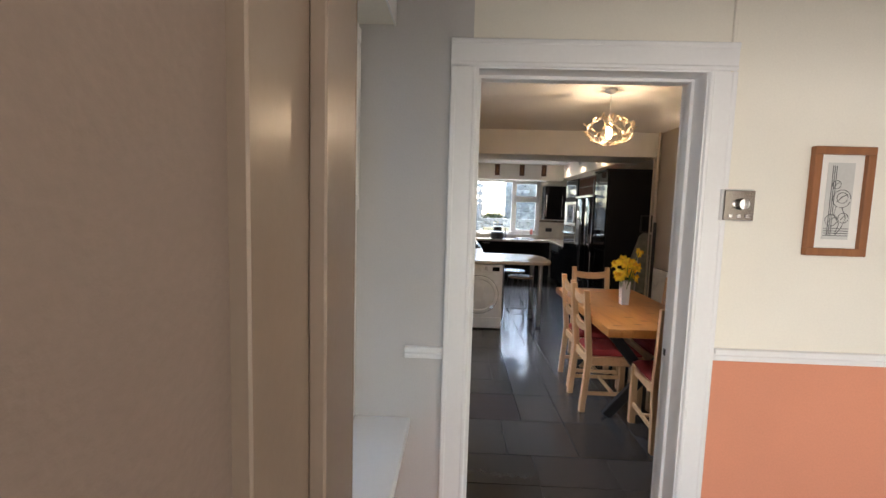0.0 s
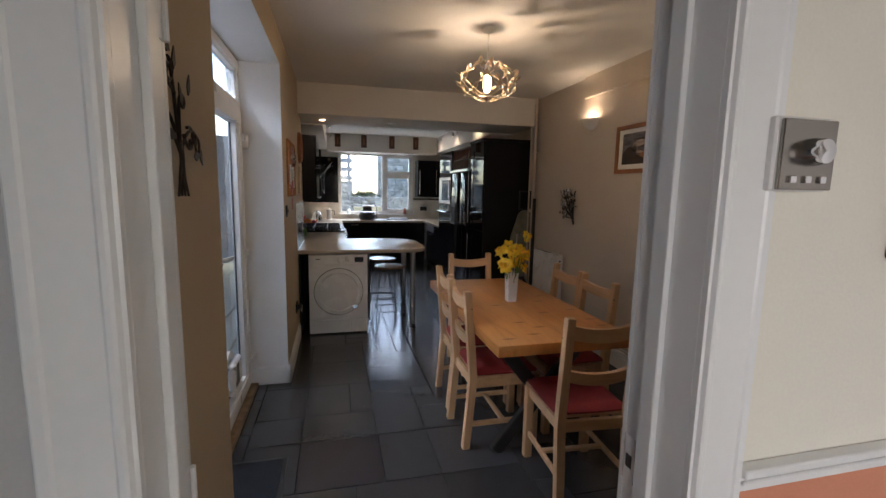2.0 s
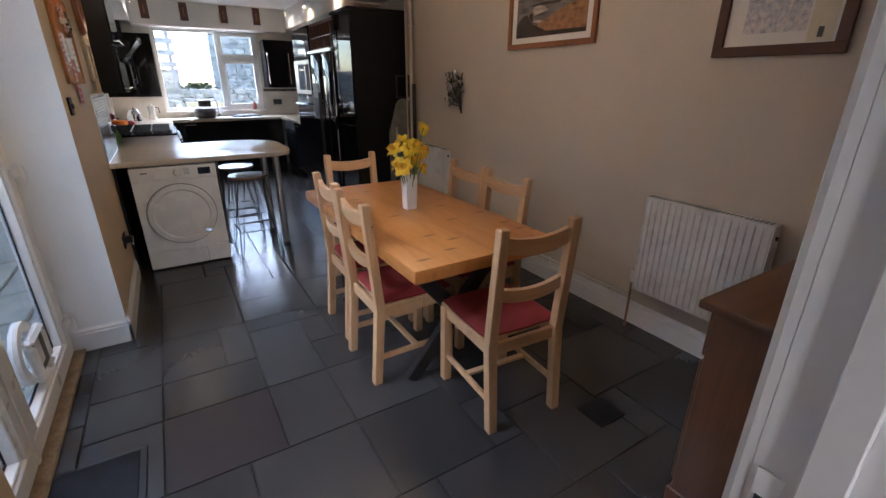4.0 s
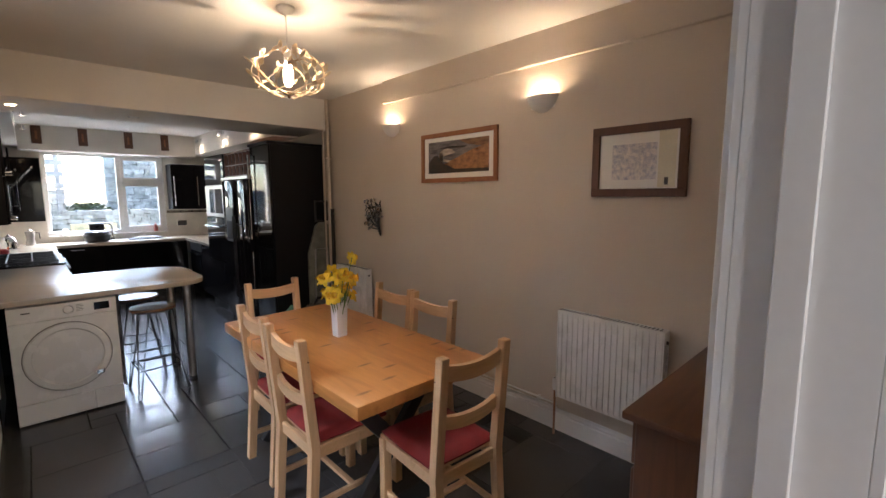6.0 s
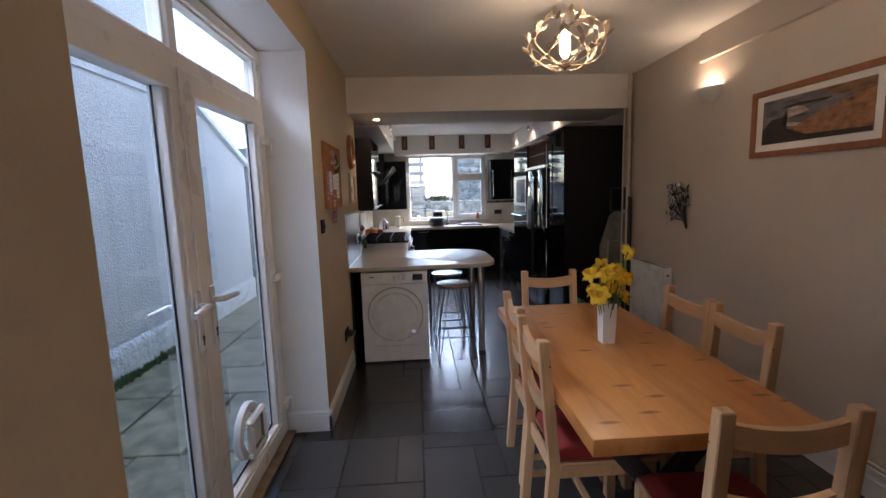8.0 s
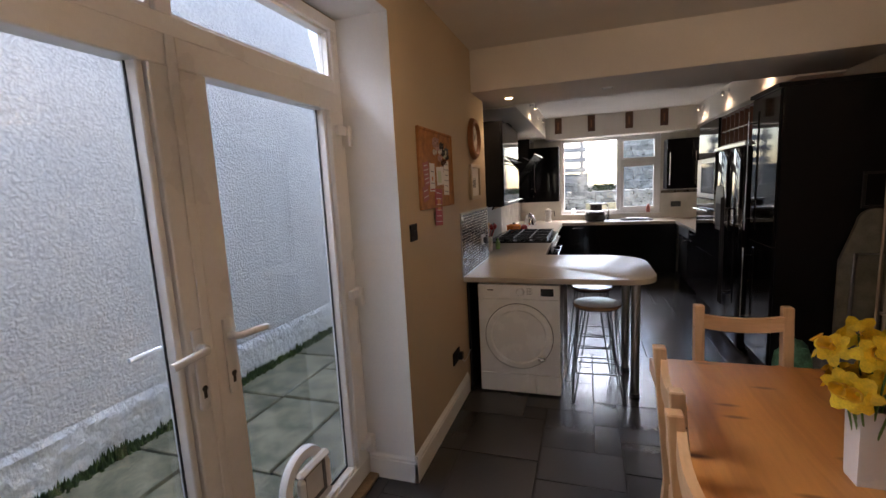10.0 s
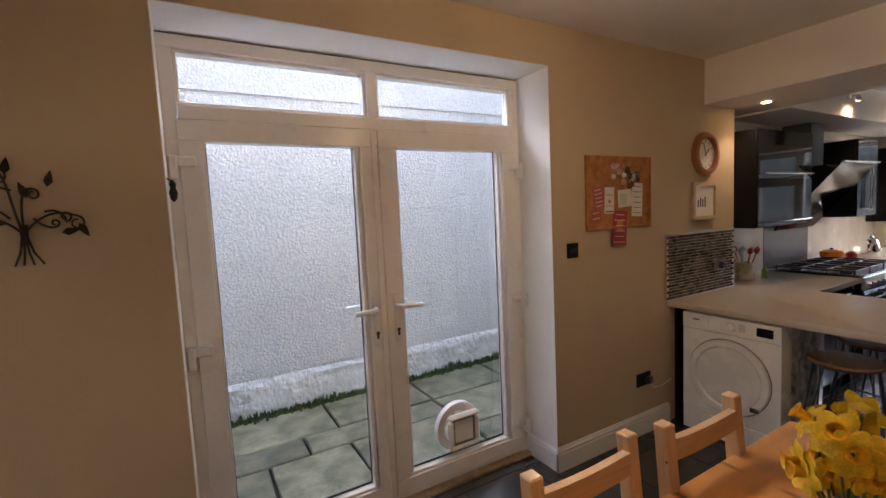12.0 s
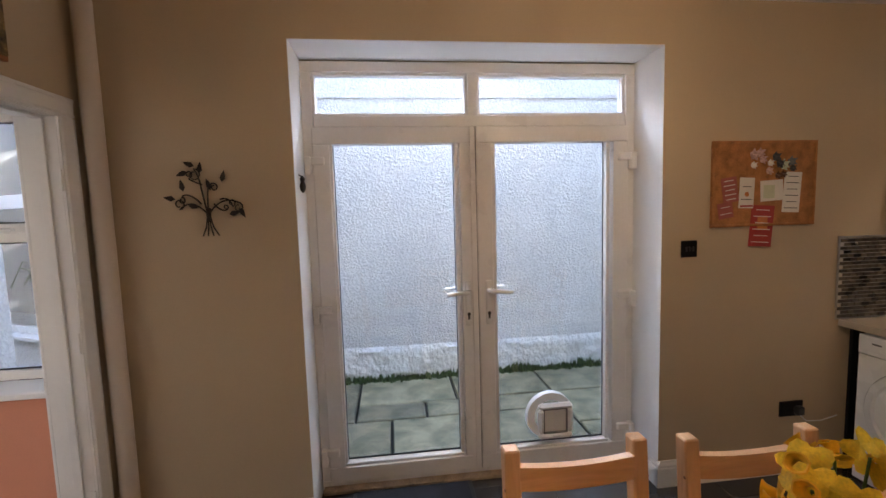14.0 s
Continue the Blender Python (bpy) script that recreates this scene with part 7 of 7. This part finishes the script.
# corner clutter by the larder
ib = thing("ironing_board", "grey ironing board leaning upright beside the larder unit", "ironing board", (2.80, 6.22, 0))
outl = [(-0.15, 0.05), (0.13, 0.05), (0.13, 0.95)] + arc((0.03, 1.20), 0.10, 0, 180, 8) + [(-0.15, 0.95)]
M["board_cover"] = material("grey_green_board_cover", (0.20, 0.20, 0.17), 0.85, vary=0.12, scale=12, fine=160, bump=0.3)
bm = prism(bmesh.new(), outl, 0.06, 0.09, "y")
part("padded_board", bm, "board_cover", ib)
part("leg_frame", tube(bmesh.new(), [(-0.10, 0.04, 0.02), (-0.08, 0.03, 1.0), (0.06, 0.03, 1.0), (0.08, 0.04, 0.02)], 0.010, 8), "steel", ib, smooth=True)
part("iron_rest", rect_frame(bmesh.new(), "y", 0.05, 0.07, -0.06, 0.10, 1.30, 1.54, 0.018, 0.003), "black_metal", ib, "dark wire iron rest")
rl = thing("rolled_mat", "dark rolled mat standing against the wall", "rolled mat", (2.85, 6.08, 0))
part("roll", cyl(bmesh.new(), (0, 0, 0), (0.0, 0.0, 1.45), 0.022, 0.02, 12), "dark_plastic", rl, smooth=True)
vc = thing("vacuum_cleaner", "grey cylinder vacuum cleaner parked in the corner", "vacuum cleaner", (2.58, 6.06, 0))
M["grey_plastic"] = material("grey_translucent_plastic", (0.16, 0.17, 0.17), 0.22, vary=0.06)
part("body", lathe(bmesh.new(), [(0.10, 0.06), (0.14, 0.09), (0.15, 0.22), (0.13, 0.36), (0.08, 0.42), (0.001, 0.43)], 24), "grey_plastic", vc, smooth=True)
part("base", boxes(((-0.15, -0.13, 0.02), (0.15, 0.13, 0.08)), bevel=0.02, seg=2), "dark_plastic", vc)
for s in (-1, 1):
    part("wheel", cyl(bmesh.new(), (s * 0.15, 0, 0.05), (s * 0.175, 0, 0.05), 0.05, seg=20), "dark_plastic", vc)
part("hose", tube(bmesh.new(), [(0.0, 0.0, 0.42), (0.02, -0.05, 0.50), (0.12, -0.08, 0.50), (0.19, -0.05, 0.40), (0.20, 0.0, 0.20), (0.16, 0.05, 0.05)], 0.018, 10), "dark_plastic", vc, smooth=True)
M["green_bag"] = material("green_plastic_bag", (0.10, 0.30, 0.20), 0.35, vary=0.25, scale=18, bump=0.6, bump_scale=25)
bg = thing("carrier_bag", "crumpled green plastic bag on the floor", "bag", (2.36, 6.10, 0))
bm = bmesh.new()
bmesh.ops.create_icosphere(bm, subdivisions=3, radius=1)
for v in bm.verts:
    k = 1 + 0.22 * noise.noise(v.co * 2.3)
    v.co = Vector((v.co.x * 0.12 * k, v.co.y * 0.09 * k, max(0.0, 0.22 + v.co.z * 0.22 * k)))
part("bag", bm, "green_bag", bg, smooth=True)

# ---- courtyard and garden ----
GZ, NX = -0.08, -1.98
ground = structure("ground", boxes(((-60, -60, -0.6), (60, 80, GZ - 0.03))), "joint", "bare ground under the paving and the garden", "ground")
nb = thing("neighbour_house", "white roughcast neighbouring house wall across the courtyard", "house", (NX, 4.0, GZ))


def nbp(y, z):
    return (y - 4.0, z - GZ)


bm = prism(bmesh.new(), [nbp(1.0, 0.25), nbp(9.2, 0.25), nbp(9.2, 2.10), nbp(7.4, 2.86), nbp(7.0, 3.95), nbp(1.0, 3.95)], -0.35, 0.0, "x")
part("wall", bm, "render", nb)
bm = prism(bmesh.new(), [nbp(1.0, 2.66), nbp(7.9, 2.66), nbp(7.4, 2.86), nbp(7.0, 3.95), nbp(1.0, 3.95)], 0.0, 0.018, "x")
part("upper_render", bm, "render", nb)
bm = prism(bmesh.new(), [nbp(9.28, 2.13), nbp(7.36, 2.94), nbp(7.36, 2.86), nbp(9.28, 2.05)], -0.40, 0.05, "x")
part("coping", bm, "reveal", nb)
bm = bmesh.new()
n = 120
rows = []
for i in range(n + 1):
    y = -3.0 + 8.2 * i / n
    rr_ = []
    for j in range(9):
        z = 0.33 * j / 8
        k = noise.noise(Vector((y * 5.0, j * 0.6, 3.0))) * 0.022 + noise.noise(Vector((y * 14.0, j * 1.3, 8.0))) * 0.016
        rr_.append(bm.verts.new((0.028 + k if j < 8 else 0.004, y, z)))
    rows.append(rr_)
for A, B in zip(rows, rows[1:]):
    for j in range(8):
        bm.faces.new((A[j], B[j], B[j + 1], A[j + 1]))
part("plinth", bm, "plinth", nb, "rough white painted plinth", smooth=True)
part("base", boxes(((-0.35, -3.0, -0.2), (0.0, 5.2, 0.335))), "render", nb)

rnd = random.Random(9)
ms = bmesh.new()
for i in range(2600):
    y = rnd.uniform(1.1, 7.5)
    x = NX + 0.035 + abs(rnd.gauss(0, 0.026))
    h = rnd.uniform(0.02, 0.07) * (1 + 1.1 * max(0, noise.noise(Vector((y * 3.0, 2.0, 1.0)))) + 0.5 * noise.noise(Vector((y * 17.0, 5.0, 1.0))))
    a = rnd.uniform(0, math.tau)
    w = rnd.uniform(0.008, 0.02)
    p = Vector((x, y, GZ - 0.004))
    d = Vector((math.cos(a) * w, math.sin(a) * w, 0))
    top = p + Vector((rnd.uniform(-0.01, 0.02), rnd.uniform(-0.01, 0.01), h))
    e = Vector((-d.y, d.x, 0))
    vs = [ms.verts.new(q) for q in (p + d, p + e, p - d, p - e, top)]
    for k in range(4):
        ms.faces.new((vs[k], vs[(k + 1) % 4], vs[4]))
tagged(part("moss", ms, "moss", None, "dark green moss along the foot of the wall", False, "stuff", "moss"))

# Wall added out of view; it keeps sun and low sky off the courtyard.
own = thing("house_upper_wall", "unseen roughcast wall added over the garden doors to shade the courtyard", "house", (-0.12, 4.0, TOP + 0.125))
part("wall", boxes(((-0.10, -7.3, 0.0), (0.10, 6.85, 2.0)), bevel=0.01), "render", own)
part("coping", boxes(((-0.14, -7.3, 2.001), (0.14, 6.85, 2.06)), bevel=0.01), "reveal", own)

# Wall added out of view to block the sky's reflection in the bay glass.
rear = thing("house_rear_wall", "unseen roughcast wall added to keep the sky out of the bay panes", "house", (-3.2, -3.5, GZ - 0.03))
part("wall", boxes(((-4.5, -0.2, 0.0), (2.98, 0.0, 5.2)), bevel=0.01), "render", rear)

# paving slabs
paving = structure("pavement", boxes(((NX, -3.0, GZ - 0.05), (-0.22, 13.0, GZ - 0.022))), "joint", "algae-stained sandstone paving in the courtyard", "paving")
U = 0.29
cols, rws = 6, 54
used = set()
sizes = [(2, 2), (3, 2), (2, 3), (1, 2), (2, 1), (1, 1)]
for j in range(rws):
    for i in range(cols):
        if (i, j) in used:
            continue
        pick = None
        order = sizes[:]
        rnd.shuffle(order)
        order.sort(key=lambda s: -s[0] * s[1] * rnd.uniform(0.6, 1.4))
        for a, b in order:
            cells = [(i + p, j + q) for p in range(a) for q in range(b)]
            if all(c not in used and c[0] < cols and c[1] < rws for c in cells):
                pick = (a, b)
                used.update(cells)
                break
        a, b = pick
        x0, y0 = NX + 0.02 + i * U, -2.6 + j * U
        x1, y1 = x0 + a * U - 0.022, y0 + b * U - 0.022
        bm = bmesh.new()
        box(bm, (-(x1 - x0) / 2, -(y1 - y0) / 2, -0.04), ((x1 - x0) / 2, (y1 - y0) / 2, 0.0))
        bmesh.ops.bevel(bm, geom=[e for e in bm.edges if e.verts[0].co.z > -0.01 and e.verts[1].co.z > -0.01], offset=0.008, segments=1, affect="EDGES")
        for v in bm.verts:
            v.co.x += rnd.uniform(-0.004, 0.004)
            v.co.y += rnd.uniform(-0.004, 0.004)
            v.co.z += rnd.uniform(-0.003, 0.002)
        s = part("slab", bm, "slab", paving)
        s.location = ((x0 + x1) / 2, (y0 + y1) / 2, GZ)


# garden walls of stone seen beyond the window and down the courtyard
def stone_wall(name, label, x0, x1, y, z0, z1, deep, seed, course=0.10, stone="stone_glare"):
    w = thing(name, label, "stone wall", ((x0 + x1) / 2, y, z0))
    cx = (x0 + x1) / 2
    part("core", boxes(((x0 - cx + 0.02, 0.04, 0.0), (x1 - cx - 0.02, deep - 0.04, z1 - z0 - 0.03))), "joint", w)
    r = random.Random(seed)
    bm = bmesh.new()
    z = 0.0
    while z < z1 - z0 - 0.02:
        h = min(r.uniform(0.7, 1.3) * course, z1 - z0 - z)
        x = x0 - cx
        while x < x1 - cx - 0.05:
            ln = min(r.uniform(0.08, 0.30), x1 - cx - x)
            o = r.uniform(-0.03, 0.02)
            q = Matrix.Translation((x + ln / 2, deep / 2 + o, z + h / 2)) @ Matrix.Rotation(r.uniform(-0.12, 0.12), 4, "Y")
            was = len(bm.verts)
            box(bm, (-ln / 2 + 0.002, -deep / 2, -h / 2 + 0.001), (ln / 2 - 0.002, deep / 2, h / 2 - 0.001), 0.0, 1, q)
            bm.verts.ensure_lookup_table()
            for v in bm.verts[was:]:
                v.co += Vector((r.uniform(-0.018, 0.018), r.uniform(-0.012, 0.012), r.uniform(-0.014, 0.014)))
            x += ln
        z += h
    part("stones", bm, stone, w, kind="stuff")
    return w


stone_wall("garden_wall", "low grey stone retaining wall in the garden", -6.0, 8.0, 13.4, GZ - 0.03, 1.30, 0.4, 1)
stone_wall("upper_garden_wall", "upper grey stone terrace wall", -6.0, 1.05, 15.0, 1.0, 1.75, 0.4, 2)
stone_wall("side_garden_wall", "tall grey stone wall at the side of the garden", 1.9, 8.0, 15.6, 1.0, 2.75, 0.4, 3)
structure("terrace", boxes(((-6, 13.7, 0.9), (8, 40, 1.12))), "ground", "raised garden terrace behind the stone wall", "ground")
steps = thing("garden_steps", "pale stone garden steps between the terraces", "steps", (1.35, 13.3, GZ - 0.03))
for i in range(5):
    part("step", boxes(((-0.35, -0.9 + i * 0.2, 0), (0.40, -0.69 + i * 0.2, 0.23 * (i + 1))), bevel=0.01), "slab", steps)
fence = thing("slatted_screen", "grey timber slatted screen on the terrace", "fence", (0.45, 14.0, 1.1))
for px in (-0.55, 0.42):
    part("post", boxes(((px, -0.04, 0), (px + 0.08, 0.04, 1.75)), bevel=0.004), "timber_grey", fence)
for i in range(6):
    part("slat", boxes(((-0.62, -0.065, 0.42 + i * 0.24), (0.56, -0.041, 0.42 + i * 0.24 + 0.115)), bevel=0.003), "timber_grey", fence)


def bush(name, label, place, radius, high, seed, count):
    b = thing(name, label, "shrub", place)
    r = random.Random(seed)
    bm = bmesh.new()
    for k in range(5):
        a = k * 1.3
        tube(bm, [(0, 0, 0), (0.3 * radius * math.cos(a), 0.3 * radius * math.sin(a), high * 0.5), (0.6 * radius * math.cos(a), 0.6 * radius * math.sin(a), high * 0.8)], 0.02, 6, taper=0.4)
    part("branches", bm, "timber_grey", b)
    bm = bmesh.new()
    for i in range(count):
        a, t = r.uniform(0, math.tau), r.random()
        rad = radius * math.sqrt(r.random()) * (0.5 + 0.5 * math.sin(math.pi * min(1, t + 0.15)))
        p = Vector((rad * math.cos(a), rad * math.sin(a), high * (0.12 + 0.9 * t)))
        d = Vector((r.uniform(-1, 1), r.uniform(-1, 1), r.uniform(-0.6, 1))).normalized() * r.uniform(0.04, 0.09)
        s = d.cross(Vector((0.2, 0.4, 1))).normalized() * d.length * 0.35
        bm.faces.new([bm.verts.new(q) for q in (p, p + d * 0.5 + s, p + d, p + d * 0.5 - s)])
    part("leaves", bm, "leaf", b, kind="stuff")
    return b


bush("shrub", "trailing green shrub beside the stone wall", (-1.4, 12.9, GZ - 0.03), 0.5, 1.3, 32, 1200)
bush("shrub", "low green shrub on the upper terrace", (1.45, 15.2, 1.11), 0.5, 0.30, 33, 800)
stone_wall("courtyard_end_wall", "rough grey stone wall at the end of the courtyard", -4.0, -0.3, 11.6, GZ - 0.03, 2.6, 0.4, 5, stone="stone")

# bay window of the house, seen through the lobby window
pier = thing("rendered_pier", "white roughcast pier outside the lobby window", "wall", (-1.1, 0.0, GZ - 0.03))
part("wall", boxes(((0.34, -0.35, 0), (0.87, 0.80, 4.5)), bevel=0.01), "render", pier)
M["grey_room"] = material("dim_grey_room_interior", (0.20, 0.22, 0.23), 0.7, vary=0.1)
M["pot_white"] = material("white_plant_pot", (0.72, 0.72, 0.70), 0.4, vary=0.03)
bay = thing("bay_window", "white upvc bay window with a potted palm behind it", "window", (-2.30, 0.62, GZ), 62)
bm = rect_frame(bmesh.new(), "y", -0.04, 0.04, -4.4, 1.0, 0.42, 3.6, 0.07, 0.004)
box(bm, (-4.33, -0.04, 1.82), (0.93, 0.04, 1.97), 0.004)
part("window_frame", bm, "upvc", bay)
part("wall_below", boxes(((-4.4, -0.1, 0), (1.0, 0.05, 0.415))), "render", bay)
part("sill", boxes(((-4.45, -0.16, 0.375), (1.05, -0.04, 0.419)), bevel=0.005), "upvc", bay)
pane = part("pane", boxes(((-4.33, -0.004, 0.49), (0.93, 0.004, 3.53))), "glass", bay)
pane.visible_shadow = False
part("room_wall", boxes(((-4.8, 1.1, 0.0), (1.4, 1.15, 3.7))), "grey_room", bay, "dim room wall behind the glass")
# End walls and unseen roof are added to keep light out of the bay room.
for ex in (-4.8, 1.35):
    part("end_wall", boxes(((ex, 0.06, 0.0), (ex + 0.05, 1.095, 3.645))), "grey_room", bay)
part("bay_shade_roof", boxes(((-4.8, -0.2, 3.65), (1.4, 1.3, 3.75)), bevel=0.01), "roof", bay, "unseen grey slate roof added to darken the bay room")
part("room_shelf", boxes(((-4.4, 0.051, 0.0), (1.0, 0.6, 0.418))), "upvc", bay, "white inner sill")
palm = thing("potted_palm", "green palm in a white pot on the bay sill", "plant", (-3.22, -0.53, GZ + 0.4185))
palm.scale = (1.7, 1.7, 1.7)
part("pot", lathe(bmesh.new(), [(0.07, 0), (0.075, 0.01), (0.10, 0.20), (0.10, 0.215), (0.088, 0.215), (0.08, 0.18)], 24), "pot_white", palm, "white plant pot", smooth=True)
part("trunk", tube(bmesh.new(), [(0, 0, 0.17), (0.01, 0, 0.30), (0.0, 0.01, 0.42)], 0.03, 8, taper=0.6), "timber_grey", palm)
rnd = random.Random(77)
for k in range(14):
    a = k * 2.4
    bm = bmesh.new()
    out = Vector((math.cos(a), math.sin(a), 0))
    side_ = Vector((-math.sin(a), math.cos(a), 0))
    ln = rnd.uniform(0.22, 0.34)
    pts = [Vector((0, 0, 0.40)) + out * ln * t + Vector((0, 0, 0.30 * t - 0.30 * t * t * rnd.uniform(0.8, 1.3))) for t in (0, 0.25, 0.5, 0.75, 1)]
    for i in range(4):
        p, q = pts[i], pts[i + 1]
        for s in (-1, 1):
            for f in (0.0, 0.5):
                b = p.lerp(q, f)
                tip = b + side_ * s * 0.09 * (1 - i * 0.18) + (q - p) * 0.8 - Vector((0, 0, 0.02))
                w = (q - p) * 0.16
                bm.faces.new([bm.verts.new(v) for v in (b, b + w, tip)])
    tube(bm, pts, 0.004, 5)
    part("frond", bm, "leaf", palm)

# ---- floor tiles, laid on a module of 0.1535 m ----
TU, TX, TY = 0.1535, 0.295, 3.325
NXT, NYT = (-4, 18), (-44, 49)
taken = set()
LAID = [(0, 3, 0, 3), (3, 5, 0, 3), (3, 5, 3, 7), (0, 3, 3, 5), (2, 3, 5, 8), (0, 2, 5, 8), (-2, 0, 3, 5), (-2, 0, 5, 8), (3, 6, 7, 8), (3, 6, 8, 10), (3, 6, 10, 12), (5, 8, 3, 5), (5, 6, 5, 7), (3, 5, 12, 15), (5, 6, 12, 14),
        (0, 3, 8, 11), (0, 3, 11, 14), (-2, 0, 0, 3), (2, 5, -3, 0), (0, 2, -3, 0), (5, 8, -3, 0), (5, 8, 0, 3), (6, 8, 5, 8), (6, 9, 8, 11), (6, 8, 11, 13), (6, 9, 13, 16)]
laid = []
for a, b, c_, d_ in LAID:
    cells = [(i, j) for i in range(a, b) for j in range(c_, d_)]
    if any(q in taken for q in cells):
        continue
    taken.update(cells)
    laid.append((a, b, c_, d_))
rnd = random.Random(17)
SIZES = [(3, 3), (3, 3), (4, 3), (3, 2), (2, 3), (2, 2), (1, 2), (2, 1), (1, 1)]
for j in range(*NYT):
    for i in range(*NXT):
        if (i, j) in taken:
            continue
        order = sorted(SIZES, key=lambda s: -s[0] * s[1] * rnd.uniform(0.55, 1.45))
        for a, b in order:
            cells = [(i + p, j + q) for p in range(a) for q in range(b)]
            if all(q not in taken and q[0] < NXT[1] and q[1] < NYT[1] for q in cells):
                taken.update(cells)
                laid.append((i, i + a, j, j + b))
                break
tile_mesh = {}
tile_rest = bmesh.new()
made = 0
laid.sort(key=lambda t: abs(TY + (t[2] + t[3]) / 2 * TU - 4.5))
for a, b, c_, d_ in laid:
    x0, x1, y0, y1 = (max(TX + a * TU, -0.13), min(TX + b * TU, R - 0.001), TY + c_ * TU, TY + d_ * TU)
    if x1 - x0 < 0.02:
        continue
    brown = (a, b, c_, d_) == (0, 3, 0, 3)
    key = (round(x1 - x0, 3), round(y1 - y0, 3), brown)
    if made >= 300:
        box(tile_rest, (x0 + 0.002, y0 + 0.002, -0.006), (x1 - 0.002, y1 - 0.002, 0.0))
        continue
    if key not in tile_mesh:
        bm = bmesh.new()
        hx, hy = (x1 - x0) / 2 - 0.003, (y1 - y0) / 2 - 0.003
        box(bm, (-hx, -hy, -0.006), (hx, hy, 0.0))
        bmesh.ops.bevel(bm, geom=[e for e in bm.edges if e.verts[0].co.z > -0.001 and e.verts[1].co.z > -0.001], offset=0.0012, segments=1, affect="EDGES")
        me = bpy.data.meshes.new("tile")
        bm.to_mesh(me)
        bm.free()
        me.materials.append(M["tile_brown" if brown else "tile"])
        tile_mesh[key] = me
    o = new("tile", tile_mesh[key])
    o.parent = floor
    o.location = ((x0 + x1) / 2, (y0 + y1) / 2, rnd.uniform(-0.0006, 0.0))
    o.rotation_euler = (radians(rnd.uniform(-0.2, 0.2)), radians(rnd.uniform(-0.2, 0.2)), 0)
    made += 1
if tile_rest.verts:
    part("far_tiles", tile_rest, "tile", floor, kind="stuff")
